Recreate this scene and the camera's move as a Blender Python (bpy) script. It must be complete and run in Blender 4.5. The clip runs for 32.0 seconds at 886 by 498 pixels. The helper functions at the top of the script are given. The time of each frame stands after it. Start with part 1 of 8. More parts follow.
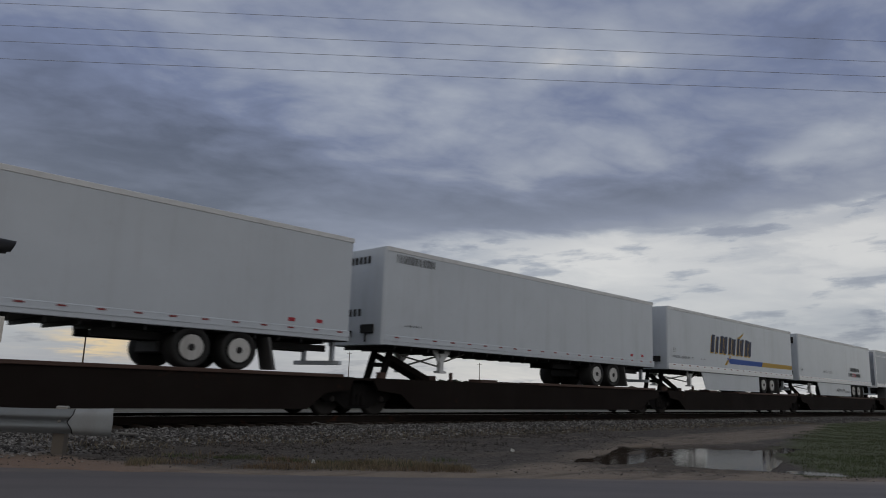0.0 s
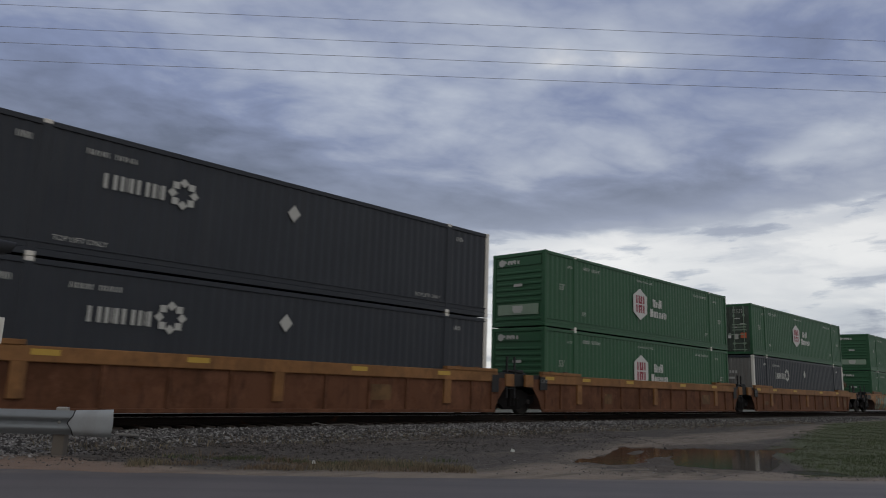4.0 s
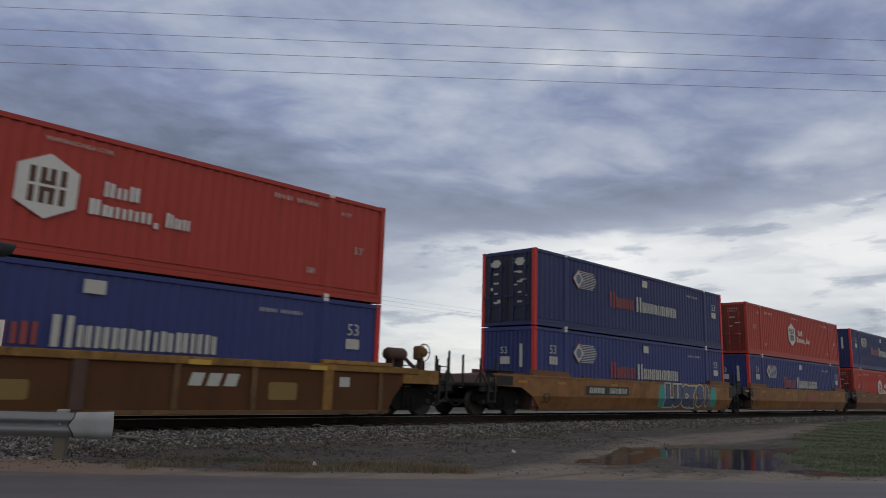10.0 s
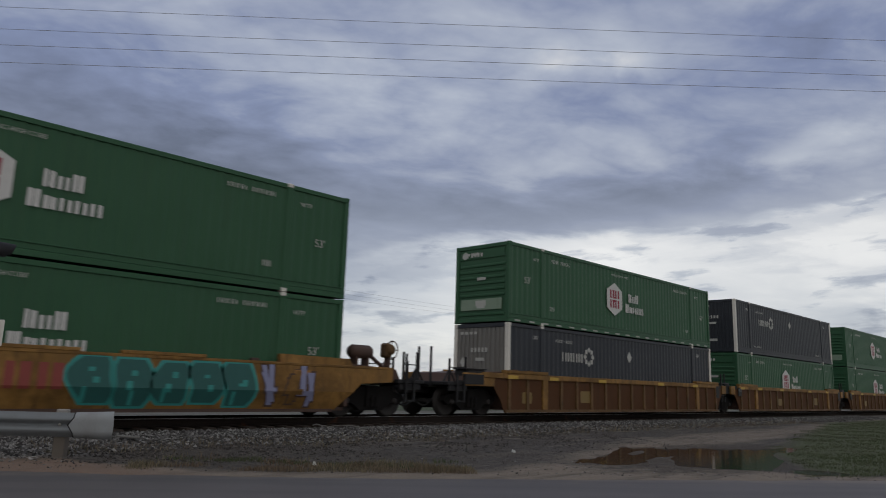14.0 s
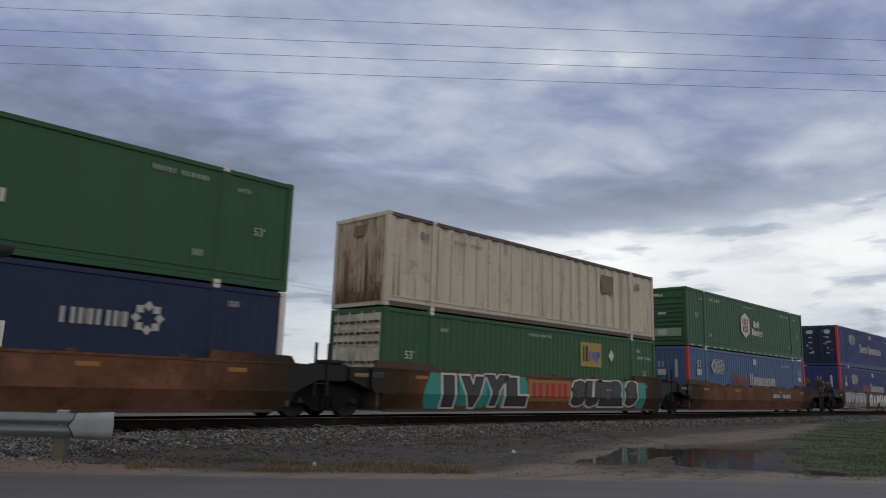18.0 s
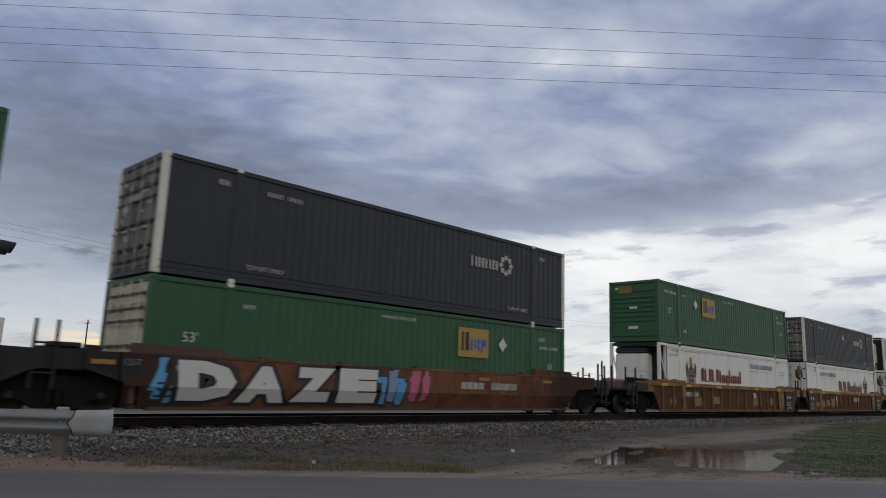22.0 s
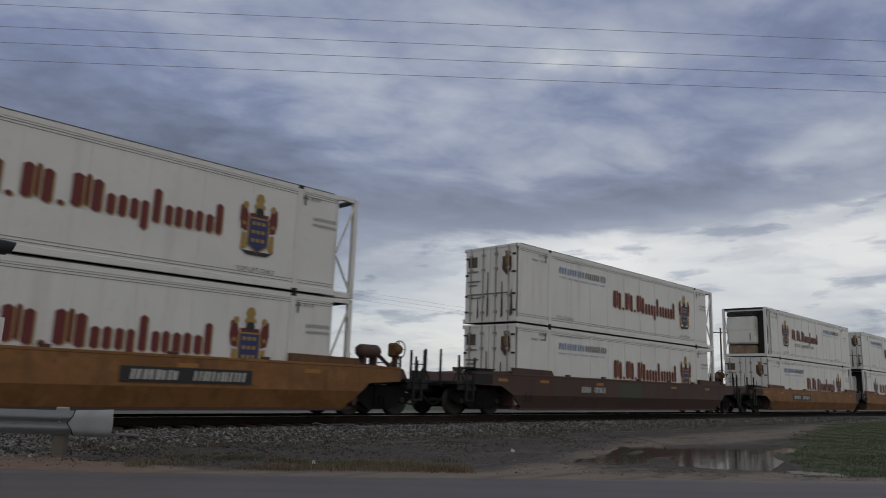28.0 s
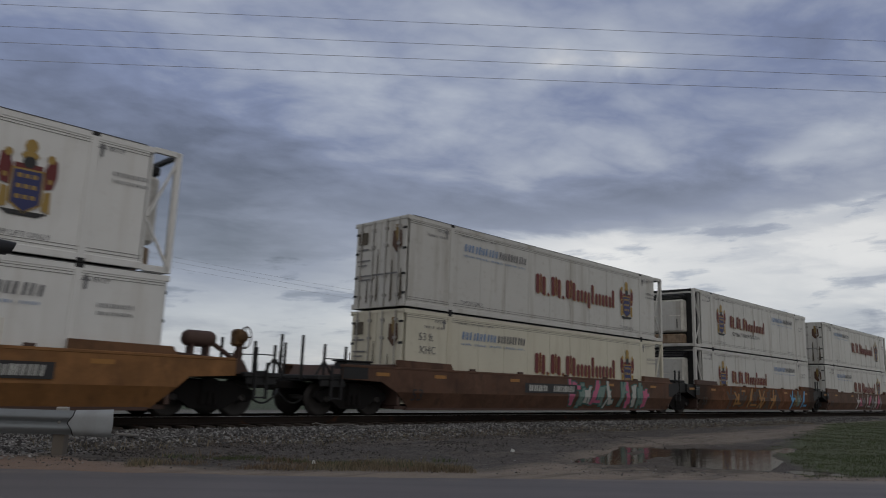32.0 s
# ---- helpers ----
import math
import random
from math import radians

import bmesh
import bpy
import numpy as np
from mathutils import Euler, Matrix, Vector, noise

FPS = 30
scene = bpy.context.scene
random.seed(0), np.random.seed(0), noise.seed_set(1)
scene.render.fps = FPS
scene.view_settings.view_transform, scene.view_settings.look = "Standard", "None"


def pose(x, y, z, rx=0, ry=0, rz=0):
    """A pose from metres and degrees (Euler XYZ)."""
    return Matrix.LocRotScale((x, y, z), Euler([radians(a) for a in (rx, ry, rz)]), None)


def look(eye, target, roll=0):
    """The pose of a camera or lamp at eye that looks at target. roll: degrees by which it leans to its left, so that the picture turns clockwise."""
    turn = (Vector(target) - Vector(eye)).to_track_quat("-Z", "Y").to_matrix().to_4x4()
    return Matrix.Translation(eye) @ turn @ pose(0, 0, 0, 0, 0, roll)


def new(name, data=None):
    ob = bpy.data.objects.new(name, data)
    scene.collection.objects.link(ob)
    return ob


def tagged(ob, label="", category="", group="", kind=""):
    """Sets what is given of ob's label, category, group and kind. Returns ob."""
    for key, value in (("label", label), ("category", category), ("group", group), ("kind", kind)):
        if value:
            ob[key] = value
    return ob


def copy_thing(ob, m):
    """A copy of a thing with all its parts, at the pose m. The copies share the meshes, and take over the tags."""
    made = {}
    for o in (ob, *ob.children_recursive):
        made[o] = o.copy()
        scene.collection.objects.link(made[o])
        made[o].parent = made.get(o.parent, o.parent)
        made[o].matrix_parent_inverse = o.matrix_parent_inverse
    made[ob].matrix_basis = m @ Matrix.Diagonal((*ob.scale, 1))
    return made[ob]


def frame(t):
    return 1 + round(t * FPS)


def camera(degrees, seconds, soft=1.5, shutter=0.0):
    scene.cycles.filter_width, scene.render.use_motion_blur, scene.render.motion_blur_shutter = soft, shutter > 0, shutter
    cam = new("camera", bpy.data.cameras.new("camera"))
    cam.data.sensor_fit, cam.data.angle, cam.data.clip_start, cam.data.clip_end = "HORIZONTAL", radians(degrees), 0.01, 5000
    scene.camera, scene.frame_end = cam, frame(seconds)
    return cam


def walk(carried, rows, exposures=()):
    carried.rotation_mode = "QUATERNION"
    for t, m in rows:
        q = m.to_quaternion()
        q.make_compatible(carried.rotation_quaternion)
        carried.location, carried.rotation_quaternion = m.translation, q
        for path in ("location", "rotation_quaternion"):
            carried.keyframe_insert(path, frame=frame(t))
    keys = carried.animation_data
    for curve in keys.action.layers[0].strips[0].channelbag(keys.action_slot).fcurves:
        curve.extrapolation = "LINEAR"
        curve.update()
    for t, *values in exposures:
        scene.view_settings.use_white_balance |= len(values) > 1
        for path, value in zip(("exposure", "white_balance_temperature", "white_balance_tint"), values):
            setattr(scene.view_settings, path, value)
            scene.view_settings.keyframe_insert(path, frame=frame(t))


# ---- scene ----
# The camera stands by the road on a tripod that the passing train rocks a little.
EYE = Vector((0.0, 0.0, 0.943))
YAW, PITCH, ROLL = radians(45.318), radians(10.771), 1.903


def view(lean):
    """The camera's pose; lean: how far the tripod has rocked, in steps of the smallest swing seen."""
    tip = PITCH + radians(0.022) * lean
    way = Vector((math.sin(YAW) * math.cos(tip), math.cos(YAW) * math.cos(tip), math.sin(tip)))
    return look(EYE, EYE + way, ROLL - 0.066 * lean)


cam = camera(63.343, 32.0, soft=1.0, shutter=0.12)
walk(cam, [(0.0, view(-3.0)), (1.0, view(-2.6)), (2.0, view(-1.6)), (2.6, view(0.9)), (3.1, view(0.0)), (3.6, view(-1.5)),
           (5.5, view(-1.5)), (7.4, view(-1.4)), (8.0, view(1.4)), (10.0, view(1.6)), (13.0, view(1.7)), (13.5, view(0.2)),
           (14.0, view(1.5)), (16.5, view(2.4)), (18.0, view(2.4)), (19.0, view(0.0)), (20.0, view(-1.5)), (22.0, view(-1.4)),
           (22.6, view(1.0)), (23.2, view(1.5)), (25.5, view(1.5)), (27.5, view(-1.5)), (29.0, view(-1.5)), (30.0, view(-3.1)),
           (31.4, view(-3.1)), (32.0, view(-1.6))],
     exposures=[(0.0, -0.40), (2.0, -0.38), (3.0, -0.28), (3.5, -0.15), (5.5, 0.08), (6.0, 0.08), (7.0, 0.18), (8.0, 0.18), (9.0, 0.02), (10.0, 0.02), (11.0, 0.22), (12.0, 0.18), (13.0, 0.0), (14.0, -0.06), (16.5, 0.0), (17.0, 0.0), (18.0, 0.16), (19.0, 0.15), (20.0, 0.04), (20.3, 0.16), (21.0, 0.18), (23.0, 0.06), (24.0, 0.06), (25.0, -0.16), (28.0, -0.16), (29.0, -0.18), (30.0, 0.03), (31.0, -0.04), (32.0, -0.19)])

# ---------------------------------------------------------------- sky and light
world = bpy.data.worlds.new("overcast_sky")
scene.world = world
world.use_nodes = True
WT = world.node_tree
WT.nodes.clear()


def wmath(op, a, b=0.0, c=0.0, clamp=False):
    n = WT.nodes.new("ShaderNodeMath")
    n.operation, n.use_clamp = op, clamp
    for i, s in enumerate((a, b, c)):
        if hasattr(s, "links"):
            WT.links.new(s, n.inputs[i])
        else:
            n.inputs[i].default_value = s
    return n.outputs[0]


def sky():
    co = WT.nodes.new("ShaderNodeTexCoord").outputs["Generated"]
    sep = WT.nodes.new("ShaderNodeSeparateXYZ")
    WT.links.new(co, sep.inputs[0])
    x, y, z = sep.outputs
    az = wmath("MULTIPLY", wmath("ARCTAN2", x, y), 180 / math.pi)
    el = wmath("MULTIPLY", wmath("ARCSINE", z), 180 / math.pi)
    # the deck lies flat overhead, so its billows shrink towards the horizon
    depth = wmath("ADD", wmath("MAXIMUM", z, 0.0), 0.14)
    ahead = wmath("DIVIDE", wmath("ADD", x, y), depth)
    aside = wmath("DIVIDE", wmath("SUBTRACT", x, y), depth)

    def clouds(ka, kb, detail, rough, seed, warp, turn=0.0):
        comb = WT.nodes.new("ShaderNodeCombineXYZ")
        WT.links.new(wmath("MULTIPLY", wmath("MULTIPLY_ADD", ahead, turn, aside), ka), comb.inputs[0])
        WT.links.new(wmath("MULTIPLY", wmath("MULTIPLY_ADD", aside, -turn, ahead), kb), comb.inputs[1])
        comb.inputs[2].default_value = seed
        n = WT.nodes.new("ShaderNodeTexNoise")
        n.inputs["Scale"].default_value, n.inputs["Detail"].default_value = 1.0, detail
        n.inputs["Roughness"].default_value, n.inputs["Distortion"].default_value = rough, warp
        WT.links.new(comb.outputs[0], n.inputs["Vector"])
        return wmath("SUBTRACT", n.outputs["Fac"], 0.5)

    big = clouds(0.55, 0.75, 3.0, 0.45, 3.3, 0.3, 0.2)
    puffs = clouds(2.4, 2.9, 5.0, 0.5, 5.2, 0.2, 0.2)
    mid = clouds(1.9, 2.4, 8.0, 0.55, 8.1, 0.35, 0.25)
    fine = clouds(3.2, 7.0, 7.0, 0.55, 1.7, 0.6, 0.12)
    azw = wmath("ADD", az, wmath("ADD", wmath("MULTIPLY", mid, 9.0), wmath("MULTIPLY", big, 8.0)))
    elw = wmath("ADD", el, wmath("ADD", wmath("MULTIPLY", mid, 4.0), wmath("MULTIPLY", fine, 0.8)))

    def lump(a, e, ra, re, amount, tilt=0.0):
        """A soft mass of cloud (dark) or a thin place in it (bright) at that bearing and height, in degrees."""
        da = wmath("SUBTRACT", azw, a)
        de = wmath("SUBTRACT", wmath("SUBTRACT", elw, e), wmath("MULTIPLY", da, tilt))
        r = wmath("ADD", wmath("POWER", wmath("DIVIDE", wmath("ABSOLUTE", da), ra), 2.0), wmath("POWER", wmath("DIVIDE", wmath("ABSOLUTE", de), re), 2.0))
        return wmath("MULTIPLY", wmath("EXPONENT", wmath("MULTIPLY", r, -1.0)), amount)

    def step(value, lo, hi):
        n = WT.nodes.new("ShaderNodeMapRange")
        n.interpolation_type = "SMOOTHSTEP"
        n.inputs["From Min"].default_value, n.inputs["From Max"].default_value = lo, hi
        WT.links.new(value, n.inputs["Value"])
        return n.outputs["Result"]

    # the deck ends at a lower edge that climbs with the bearing; below it the sky is pale
    edge = wmath("MULTIPLY_ADD", step(az, 34.0, 46.0), 2.6, wmath("MULTIPLY_ADD", wmath("MAXIMUM", wmath("SUBTRACT", az, 62.0), 0.0), 0.13, 9.5))
    ragged = wmath("ADD", el, wmath("ADD", wmath("MULTIPLY", mid, 2.2), wmath("MULTIPLY", fine, 0.9)))
    below = wmath("SUBTRACT", edge, ragged)
    under = step(below, -0.30, 0.65)
    # tone: 0 is the slate of the cloud bases, 1 the white of the thin places; the billows are boldest high up
    billow = wmath("MULTIPLY_ADD", mid, 0.54, wmath("MULTIPLY_ADD", wmath("SUBTRACT", wmath("ABSOLUTE", puffs), 0.09), 0.55, wmath("MULTIPLY", fine, 0.05)))
    bold = wmath("MULTIPLY", wmath("MULTIPLY_ADD", step(el, 13.0, 21.0), 0.50, 0.50), wmath("MULTIPLY_ADD", under, -0.60, 1.0))
    total = wmath("MULTIPLY_ADD", big, 0.22, wmath("MULTIPLY", billow, bold))
    total = wmath("ADD", total, BASE_TONE)
    for args in LUMPS:
        total = wmath("ADD", total, lump(*args))
    pale = wmath("MULTIPLY_ADD", step(az, 30.0, 52.0), 0.22, 0.07)
    total = wmath("ADD", total, wmath("MULTIPLY", under, pale))
    # thin grey shreds hang in the pale strip, each longer than it is high
    def shred(ka, ke, seed, lo):
        comb = WT.nodes.new("ShaderNodeCombineXYZ")
        WT.links.new(wmath("MULTIPLY_ADD", az, ka, wmath("MULTIPLY", mid, 0.6)), comb.inputs[0])
        WT.links.new(wmath("MULTIPLY", wmath("MULTIPLY_ADD", az, -0.06, el), ke), comb.inputs[1])
        comb.inputs[2].default_value = seed
        n = WT.nodes.new("ShaderNodeTexNoise")
        n.inputs["Scale"].default_value, n.inputs["Detail"].default_value, n.inputs["Roughness"].default_value = 1.0, 6.0, 0.55
        WT.links.new(comb.outputs[0], n.inputs["Vector"])
        return step(n.outputs["Fac"], lo, lo + 0.16)
    total = wmath("SUBTRACT", total, wmath("MULTIPLY", shred(0.20, 0.85, 6.4, 0.54), wmath("MULTIPLY", under, 0.24)))
    total = wmath("SUBTRACT", total, wmath("MULTIPLY", shred(0.08, 0.30, 2.1, 0.50), wmath("MULTIPLY", under, 0.12)))
    # the cover is thin and bright on the side away from the storm
    back = wmath("MULTIPLY_ADD", wmath("COSINE", wmath("MULTIPLY", wmath("SUBTRACT", az, 225.0), math.pi / 180)), 0.5, 0.5)
    ramp = WT.nodes.new("ShaderNodeValToRGB")
    WT.links.new(total, ramp.inputs[0])
    cr = ramp.color_ramp
    cr.elements[0].position, cr.elements[0].color = 0.0, (0.058, 0.063, 0.083, 1)
    cr.elements[1].position, cr.elements[1].color = 1.0, (0.82, 0.80, 0.765, 1)
    for pos, col in ((0.25, (0.121, 0.134, 0.187, 1)), (0.50, (0.222, 0.252, 0.365, 1)), (0.75, (0.44, 0.47, 0.54, 1))):
        e = cr.elements.new(pos)
        e.color = col
    # the blue of the high cloud greys out lower down
    grey = WT.nodes.new("ShaderNodeHueSaturation")
    WT.links.new(ramp.outputs[0], grey.inputs["Color"])
    WT.links.new(wmath("MULTIPLY_ADD", step(el, 9.0, 24.0), 0.55, 0.58), grey.inputs["Saturation"])
    # the low sun glows through a slit near the horizon
    glow = WT.nodes.new("ShaderNodeMix")
    glow.data_type = "RGBA"
    WT.links.new(lump(19.6, 2.0, 2.2, 0.8, 0.8, -0.05), glow.inputs[0])
    WT.links.new(grey.outputs[0], glow.inputs[6])
    glow.inputs[7].default_value = (0.95, 0.70, 0.36, 1)
    # clear air above the cloud, seen as its blue cast
    air = WT.nodes.new("ShaderNodeTexSky")
    air.sky_type, air.sun_disc = "NISHITA", False
    air.sun_elevation, air.sun_rotation = radians(35), radians(213)
    mixed = WT.nodes.new("ShaderNodeMix")
    mixed.data_type = "RGBA"
    mixed.inputs[0].default_value = 0.015
    WT.links.new(glow.outputs[2], mixed.inputs[6])
    WT.links.new(air.outputs[0], mixed.inputs[7])
    thin = WT.nodes.new("ShaderNodeMix")
    thin.data_type = "RGBA"
    WT.links.new(wmath("MULTIPLY", step(back, 0.12, 0.80), 0.9), thin.inputs[0])
    WT.links.new(mixed.outputs[2], thin.inputs[6])
    thin.inputs[7].default_value = (0.412, 0.408, 0.405, 1)
    bg = WT.nodes.new("ShaderNodeBackground")
    WT.links.new(thin.outputs[2], bg.inputs[0])
    strength = wmath("MULTIPLY_ADD", wmath("POWER", back, 2.0), BACK_SKY, 1.0)
    WT.links.new(strength, bg.inputs[1])
    out = WT.nodes.new("ShaderNodeOutputWorld")
    WT.links.new(bg.outputs[0], out.inputs[0])


BACK_SKY = 0.40
BASE_TONE = 0.63
LUMPS = [
    (20, 15.0, 17, 5.0, -0.37, 0.0), (63, 14.9, 13, 2.1, -0.23, 0.08), (46, 14.2, 10, 2.6, -0.15, 0.0), (72, 25.5, 8, 5.0, -0.13, 0.0),
    (61, 25.4, 2.2, 1.4, 0.11, 0.0), (57, 26.0, 7, 1.6, 0.09, 0.10), (52, 16.8, 4, 0.9, 0.08, 0.10), (72, 17.4, 4, 0.9, 0.14, 0.06),
    (79, 19.5, 5, 2.2, 0.10, 0.15), (45, 26.0, 11, 4.0, 0.08, 0.0), (33, 22.0, 8, 2.5, 0.05, 0.0), (45, 21.5, 5, 1.6, 0.06, 0.10),
    (57, 9.8, 6, 1.6, 0.10, 0.0), (24, 9.0, 14, 3.0, -0.21, 0.0), (17, 22.0, 9, 4.0, -0.06, 0.0), (76, 4.5, 8, 2.4, -0.16, 0.0), (28, 11.5, 9, 1.4, -0.08, 0.0), (34, 4.0, 14, 2.5, 0.04, 0.0),
]
sky()

sun = bpy.data.lights.new("sun", "SUN")
sun.energy, sun.angle, sun.color = 0.20, radians(30), (1.0, 0.95, 0.88)
sun_ob = new("sun", sun)
sun_ob.matrix_world = look((0, 0, 60), (30, 46, 0))

# ---------------------------------------------------------------- materials
M = {}


def shader(name):
    m = bpy.data.materials.new(name)
    m.use_nodes = True
    nt = m.node_tree
    bsdf = nt.nodes["Principled BSDF"]
    return m, nt, bsdf


def tex(nt, scale, detail=4.0, rough=0.55, stretch=(1, 1, 1), vary=True):
    """Noise in object space; each object gets its own patch of it."""
    co = nt.nodes.new("ShaderNodeTexCoord").outputs["Object"]
    mp = nt.nodes.new("ShaderNodeMapping")
    mp.inputs["Scale"].default_value = stretch
    nt.links.new(co, mp.inputs[0])
    n = nt.nodes.new("ShaderNodeTexNoise")
    n.noise_dimensions = "4D"
    n.inputs["Scale"].default_value, n.inputs["Detail"].default_value, n.inputs["Roughness"].default_value = scale, detail, rough
    nt.links.new(mp.outputs[0], n.inputs["Vector"])
    if vary:
        info = nt.nodes.new("ShaderNodeObjectInfo")
        k = nt.nodes.new("ShaderNodeMath")
        k.operation = "MULTIPLY"
        k.inputs[1].default_value = 37.0
        nt.links.new(info.outputs["Random"], k.inputs[0])
        nt.links.new(k.outputs[0], n.inputs["W"])
    return n.outputs["Fac"]


def ramp(nt, fac, lo, hi):
    r = nt.nodes.new("ShaderNodeMapRange")
    r.inputs["From Min"].default_value, r.inputs["From Max"].default_value = lo, hi
    nt.links.new(fac, r.inputs["Value"])
    return r.outputs["Result"]


def blend(nt, fac, a, b, kind="MIX"):
    mx = nt.nodes.new("ShaderNodeMix")
    mx.data_type, mx.blend_type = "RGBA", kind
    for i, s in ((0, fac), (6, a), (7, b)):
        if hasattr(s, "links"):
            nt.links.new(s, mx.inputs[i])
        elif i == 0:
            mx.inputs[0].default_value = s
        else:
            mx.inputs[i].default_value = (*s, 1)
    return mx.outputs[2]


def mul(nt, a, k):
    n = nt.nodes.new("ShaderNodeMath")
    n.operation = "MULTIPLY"
    nt.links.new(a, n.inputs[0])
    n.inputs[1].default_value = k
    return n.outputs[0]


def bump(nt, bsdf, height, strength, dist):
    b = nt.nodes.new("ShaderNodeBump")
    b.inputs["Strength"].default_value, b.inputs["Distance"].default_value = strength, dist
    nt.links.new(height, b.inputs["Height"])
    nt.links.new(b.outputs[0], bsdf.inputs["Normal"])


def paint(name, col, dirt=0.35, dirt_col=(0.10, 0.085, 0.07), rough=0.5, rust=0.0, metal=0.0, patch=0.0, soot=None):
    """Weathered paint: faded patches, rain streaks, grime and, where asked, rust and sooted ends."""
    m, nt, bsdf = shader(name)
    fade = blend(nt, mul(nt, ramp(nt, tex(nt, 0.7, 5), 0.3, 0.7), 0.30), col, [min(1, c * 1.25 + 0.015) for c in col])
    streaks = mul(nt, ramp(nt, tex(nt, 2.2, 5, 0.6, (1, 1, 0.09)), 0.52, 0.80), dirt)
    c = blend(nt, streaks, fade, dirt_col)
    grime_shade = mul(nt, ramp(nt, tex(nt, 5.0, 6, 0.65), 0.55, 0.85), dirt * 0.7)
    c = blend(nt, grime_shade, c, dirt_col)
    if patch:
        c = blend(nt, mul(nt, ramp(nt, tex(nt, 0.8, 7, 0.66, (1, 1, 1.4)), 0.46, 0.60), patch), c, [x * 0.45 for x in col])
        c = blend(nt, mul(nt, ramp(nt, tex(nt, 1.1, 7, 0.7, (1, 1, 0.8)), 0.53, 0.64), patch * 0.8), c, [min(1, x * 1.7 + 0.01) for x in col])
        c = blend(nt, mul(nt, ramp(nt, tex(nt, 4.5, 6, 0.7, (1, 1, 0.25)), 0.54, 0.66), patch), c, [x * 0.25 + 0.008 for x in col])
    if rust:
        spots = mul(nt, ramp(nt, tex(nt, 1.7, 8, 0.68), 0.62 - 0.16 * rust, 0.80 - 0.16 * rust), min(1, 0.5 + rust))
        c = blend(nt, spots, c, (0.10, 0.038, 0.016))
    if soot:
        along = nt.nodes.new("ShaderNodeSeparateXYZ")
        nt.links.new(nt.nodes.new("ShaderNodeTexCoord").outputs["Object"], along.inputs[0])
        thick = nt.nodes.new("ShaderNodeMath")
        thick.operation = "MULTIPLY_ADD"
        nt.links.new(tex(nt, 1.3, 6, 0.65), thick.inputs[0])
        thick.inputs[1].default_value = -2.4
        far = nt.nodes.new("ShaderNodeMath")
        far.operation = "ABSOLUTE"
        nt.links.new(along.outputs[0], far.inputs[0])
        nt.links.new(far.outputs[0], thick.inputs[2])
        c = blend(nt, mul(nt, ramp(nt, thick.outputs[0], soot[0], soot[1]), 0.85), c, (0.030, 0.024, 0.020))
    nt.links.new(c, bsdf.inputs["Base Color"])
    bsdf.inputs["Roughness"].default_value, bsdf.inputs["Metallic"].default_value = rough, metal
    bsdf.inputs["Specular IOR Level"].default_value = 0.6 if rough < 0.3 else 0.28 if rough < 0.75 else 0.1
    bump(nt, bsdf, tex(nt, 24, 4), 0.12, 0.01)
    M[name] = m
    return m


def plain(name, col, rough=0.6, metal=0.0, emit=None):
    m, nt, bsdf = shader(name)
    c = blend(nt, mul(nt, tex(nt, 6, 5), 0.5), col, [x * 0.6 for x in col])
    nt.links.new(c, bsdf.inputs["Base Color"])
    bsdf.inputs["Roughness"].default_value, bsdf.inputs["Metallic"].default_value = rough, metal
    if emit:
        bsdf.inputs["Emission Color"].default_value, bsdf.inputs["Emission Strength"].default_value = (*col, 1), emit
    M[name] = m
    return m


paint("hub_green", (0.024, 0.086, 0.040), 0.22, (0.03, 0.05, 0.03))
paint("emp_green", (0.026, 0.088, 0.041), 0.22, (0.03, 0.05, 0.03))
paint("hub_red", (0.33, 0.038, 0.027), 0.22, (0.14, 0.03, 0.02))
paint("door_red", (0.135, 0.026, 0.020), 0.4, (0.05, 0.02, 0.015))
paint("dark_slate", (0.024, 0.028, 0.036), 0.25, (0.06, 0.06, 0.06))
paint("navy", (0.013, 0.022, 0.060), 0.2, (0.03, 0.035, 0.05))
paint("pacer_blue", (0.027, 0.038, 0.144), 0.2, (0.03, 0.04, 0.08))
paint("pacer_dark", (0.022, 0.031, 0.108), 0.2, (0.03, 0.04, 0.06))
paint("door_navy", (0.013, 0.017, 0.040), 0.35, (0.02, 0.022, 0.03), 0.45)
paint("pacer_light", (0.062, 0.108, 0.225), 0.25, (0.05, 0.08, 0.14))
paint("post_red", (0.48, 0.035, 0.030), 0.2)
paint("post_white", (0.62, 0.60, 0.55), 0.45, (0.25, 0.19, 0.13))
paint("grey_panel", (0.165, 0.16, 0.15), 0.5, (0.12, 0.09, 0.07))
paint("reefer_white", (0.64, 0.64, 0.62), 0.40, (0.40, 0.36, 0.30), 0.4)
paint("reefer_cream", (0.52, 0.495, 0.40), 0.45, (0.28, 0.22, 0.14), 0.45)
paint("reefer_grimy", (0.47, 0.465, 0.44), 0.75, (0.22, 0.18, 0.13), 0.45)
paint("rusty_rail", (0.11, 0.092, 0.078), 0.7, (0.05, 0.035, 0.025), 0.7, rust=0.4)
paint("rust_run", (0.13, 0.068, 0.036), 0.8, (0.26, 0.18, 0.12), 0.8, rust=0.4)
# brown for the shade lines drawn on the rusty box's folds
plain("fold_grime", (0.21, 0.175, 0.14))
paint("rusty_white", (0.52, 0.465, 0.395), 1.0, (0.27, 0.19, 0.125), 0.6, rust=0.28)
paint("rusty_end", (0.46, 0.39, 0.31), 1.0, (0.14, 0.065, 0.03), 0.75, rust=0.62, patch=0.4)
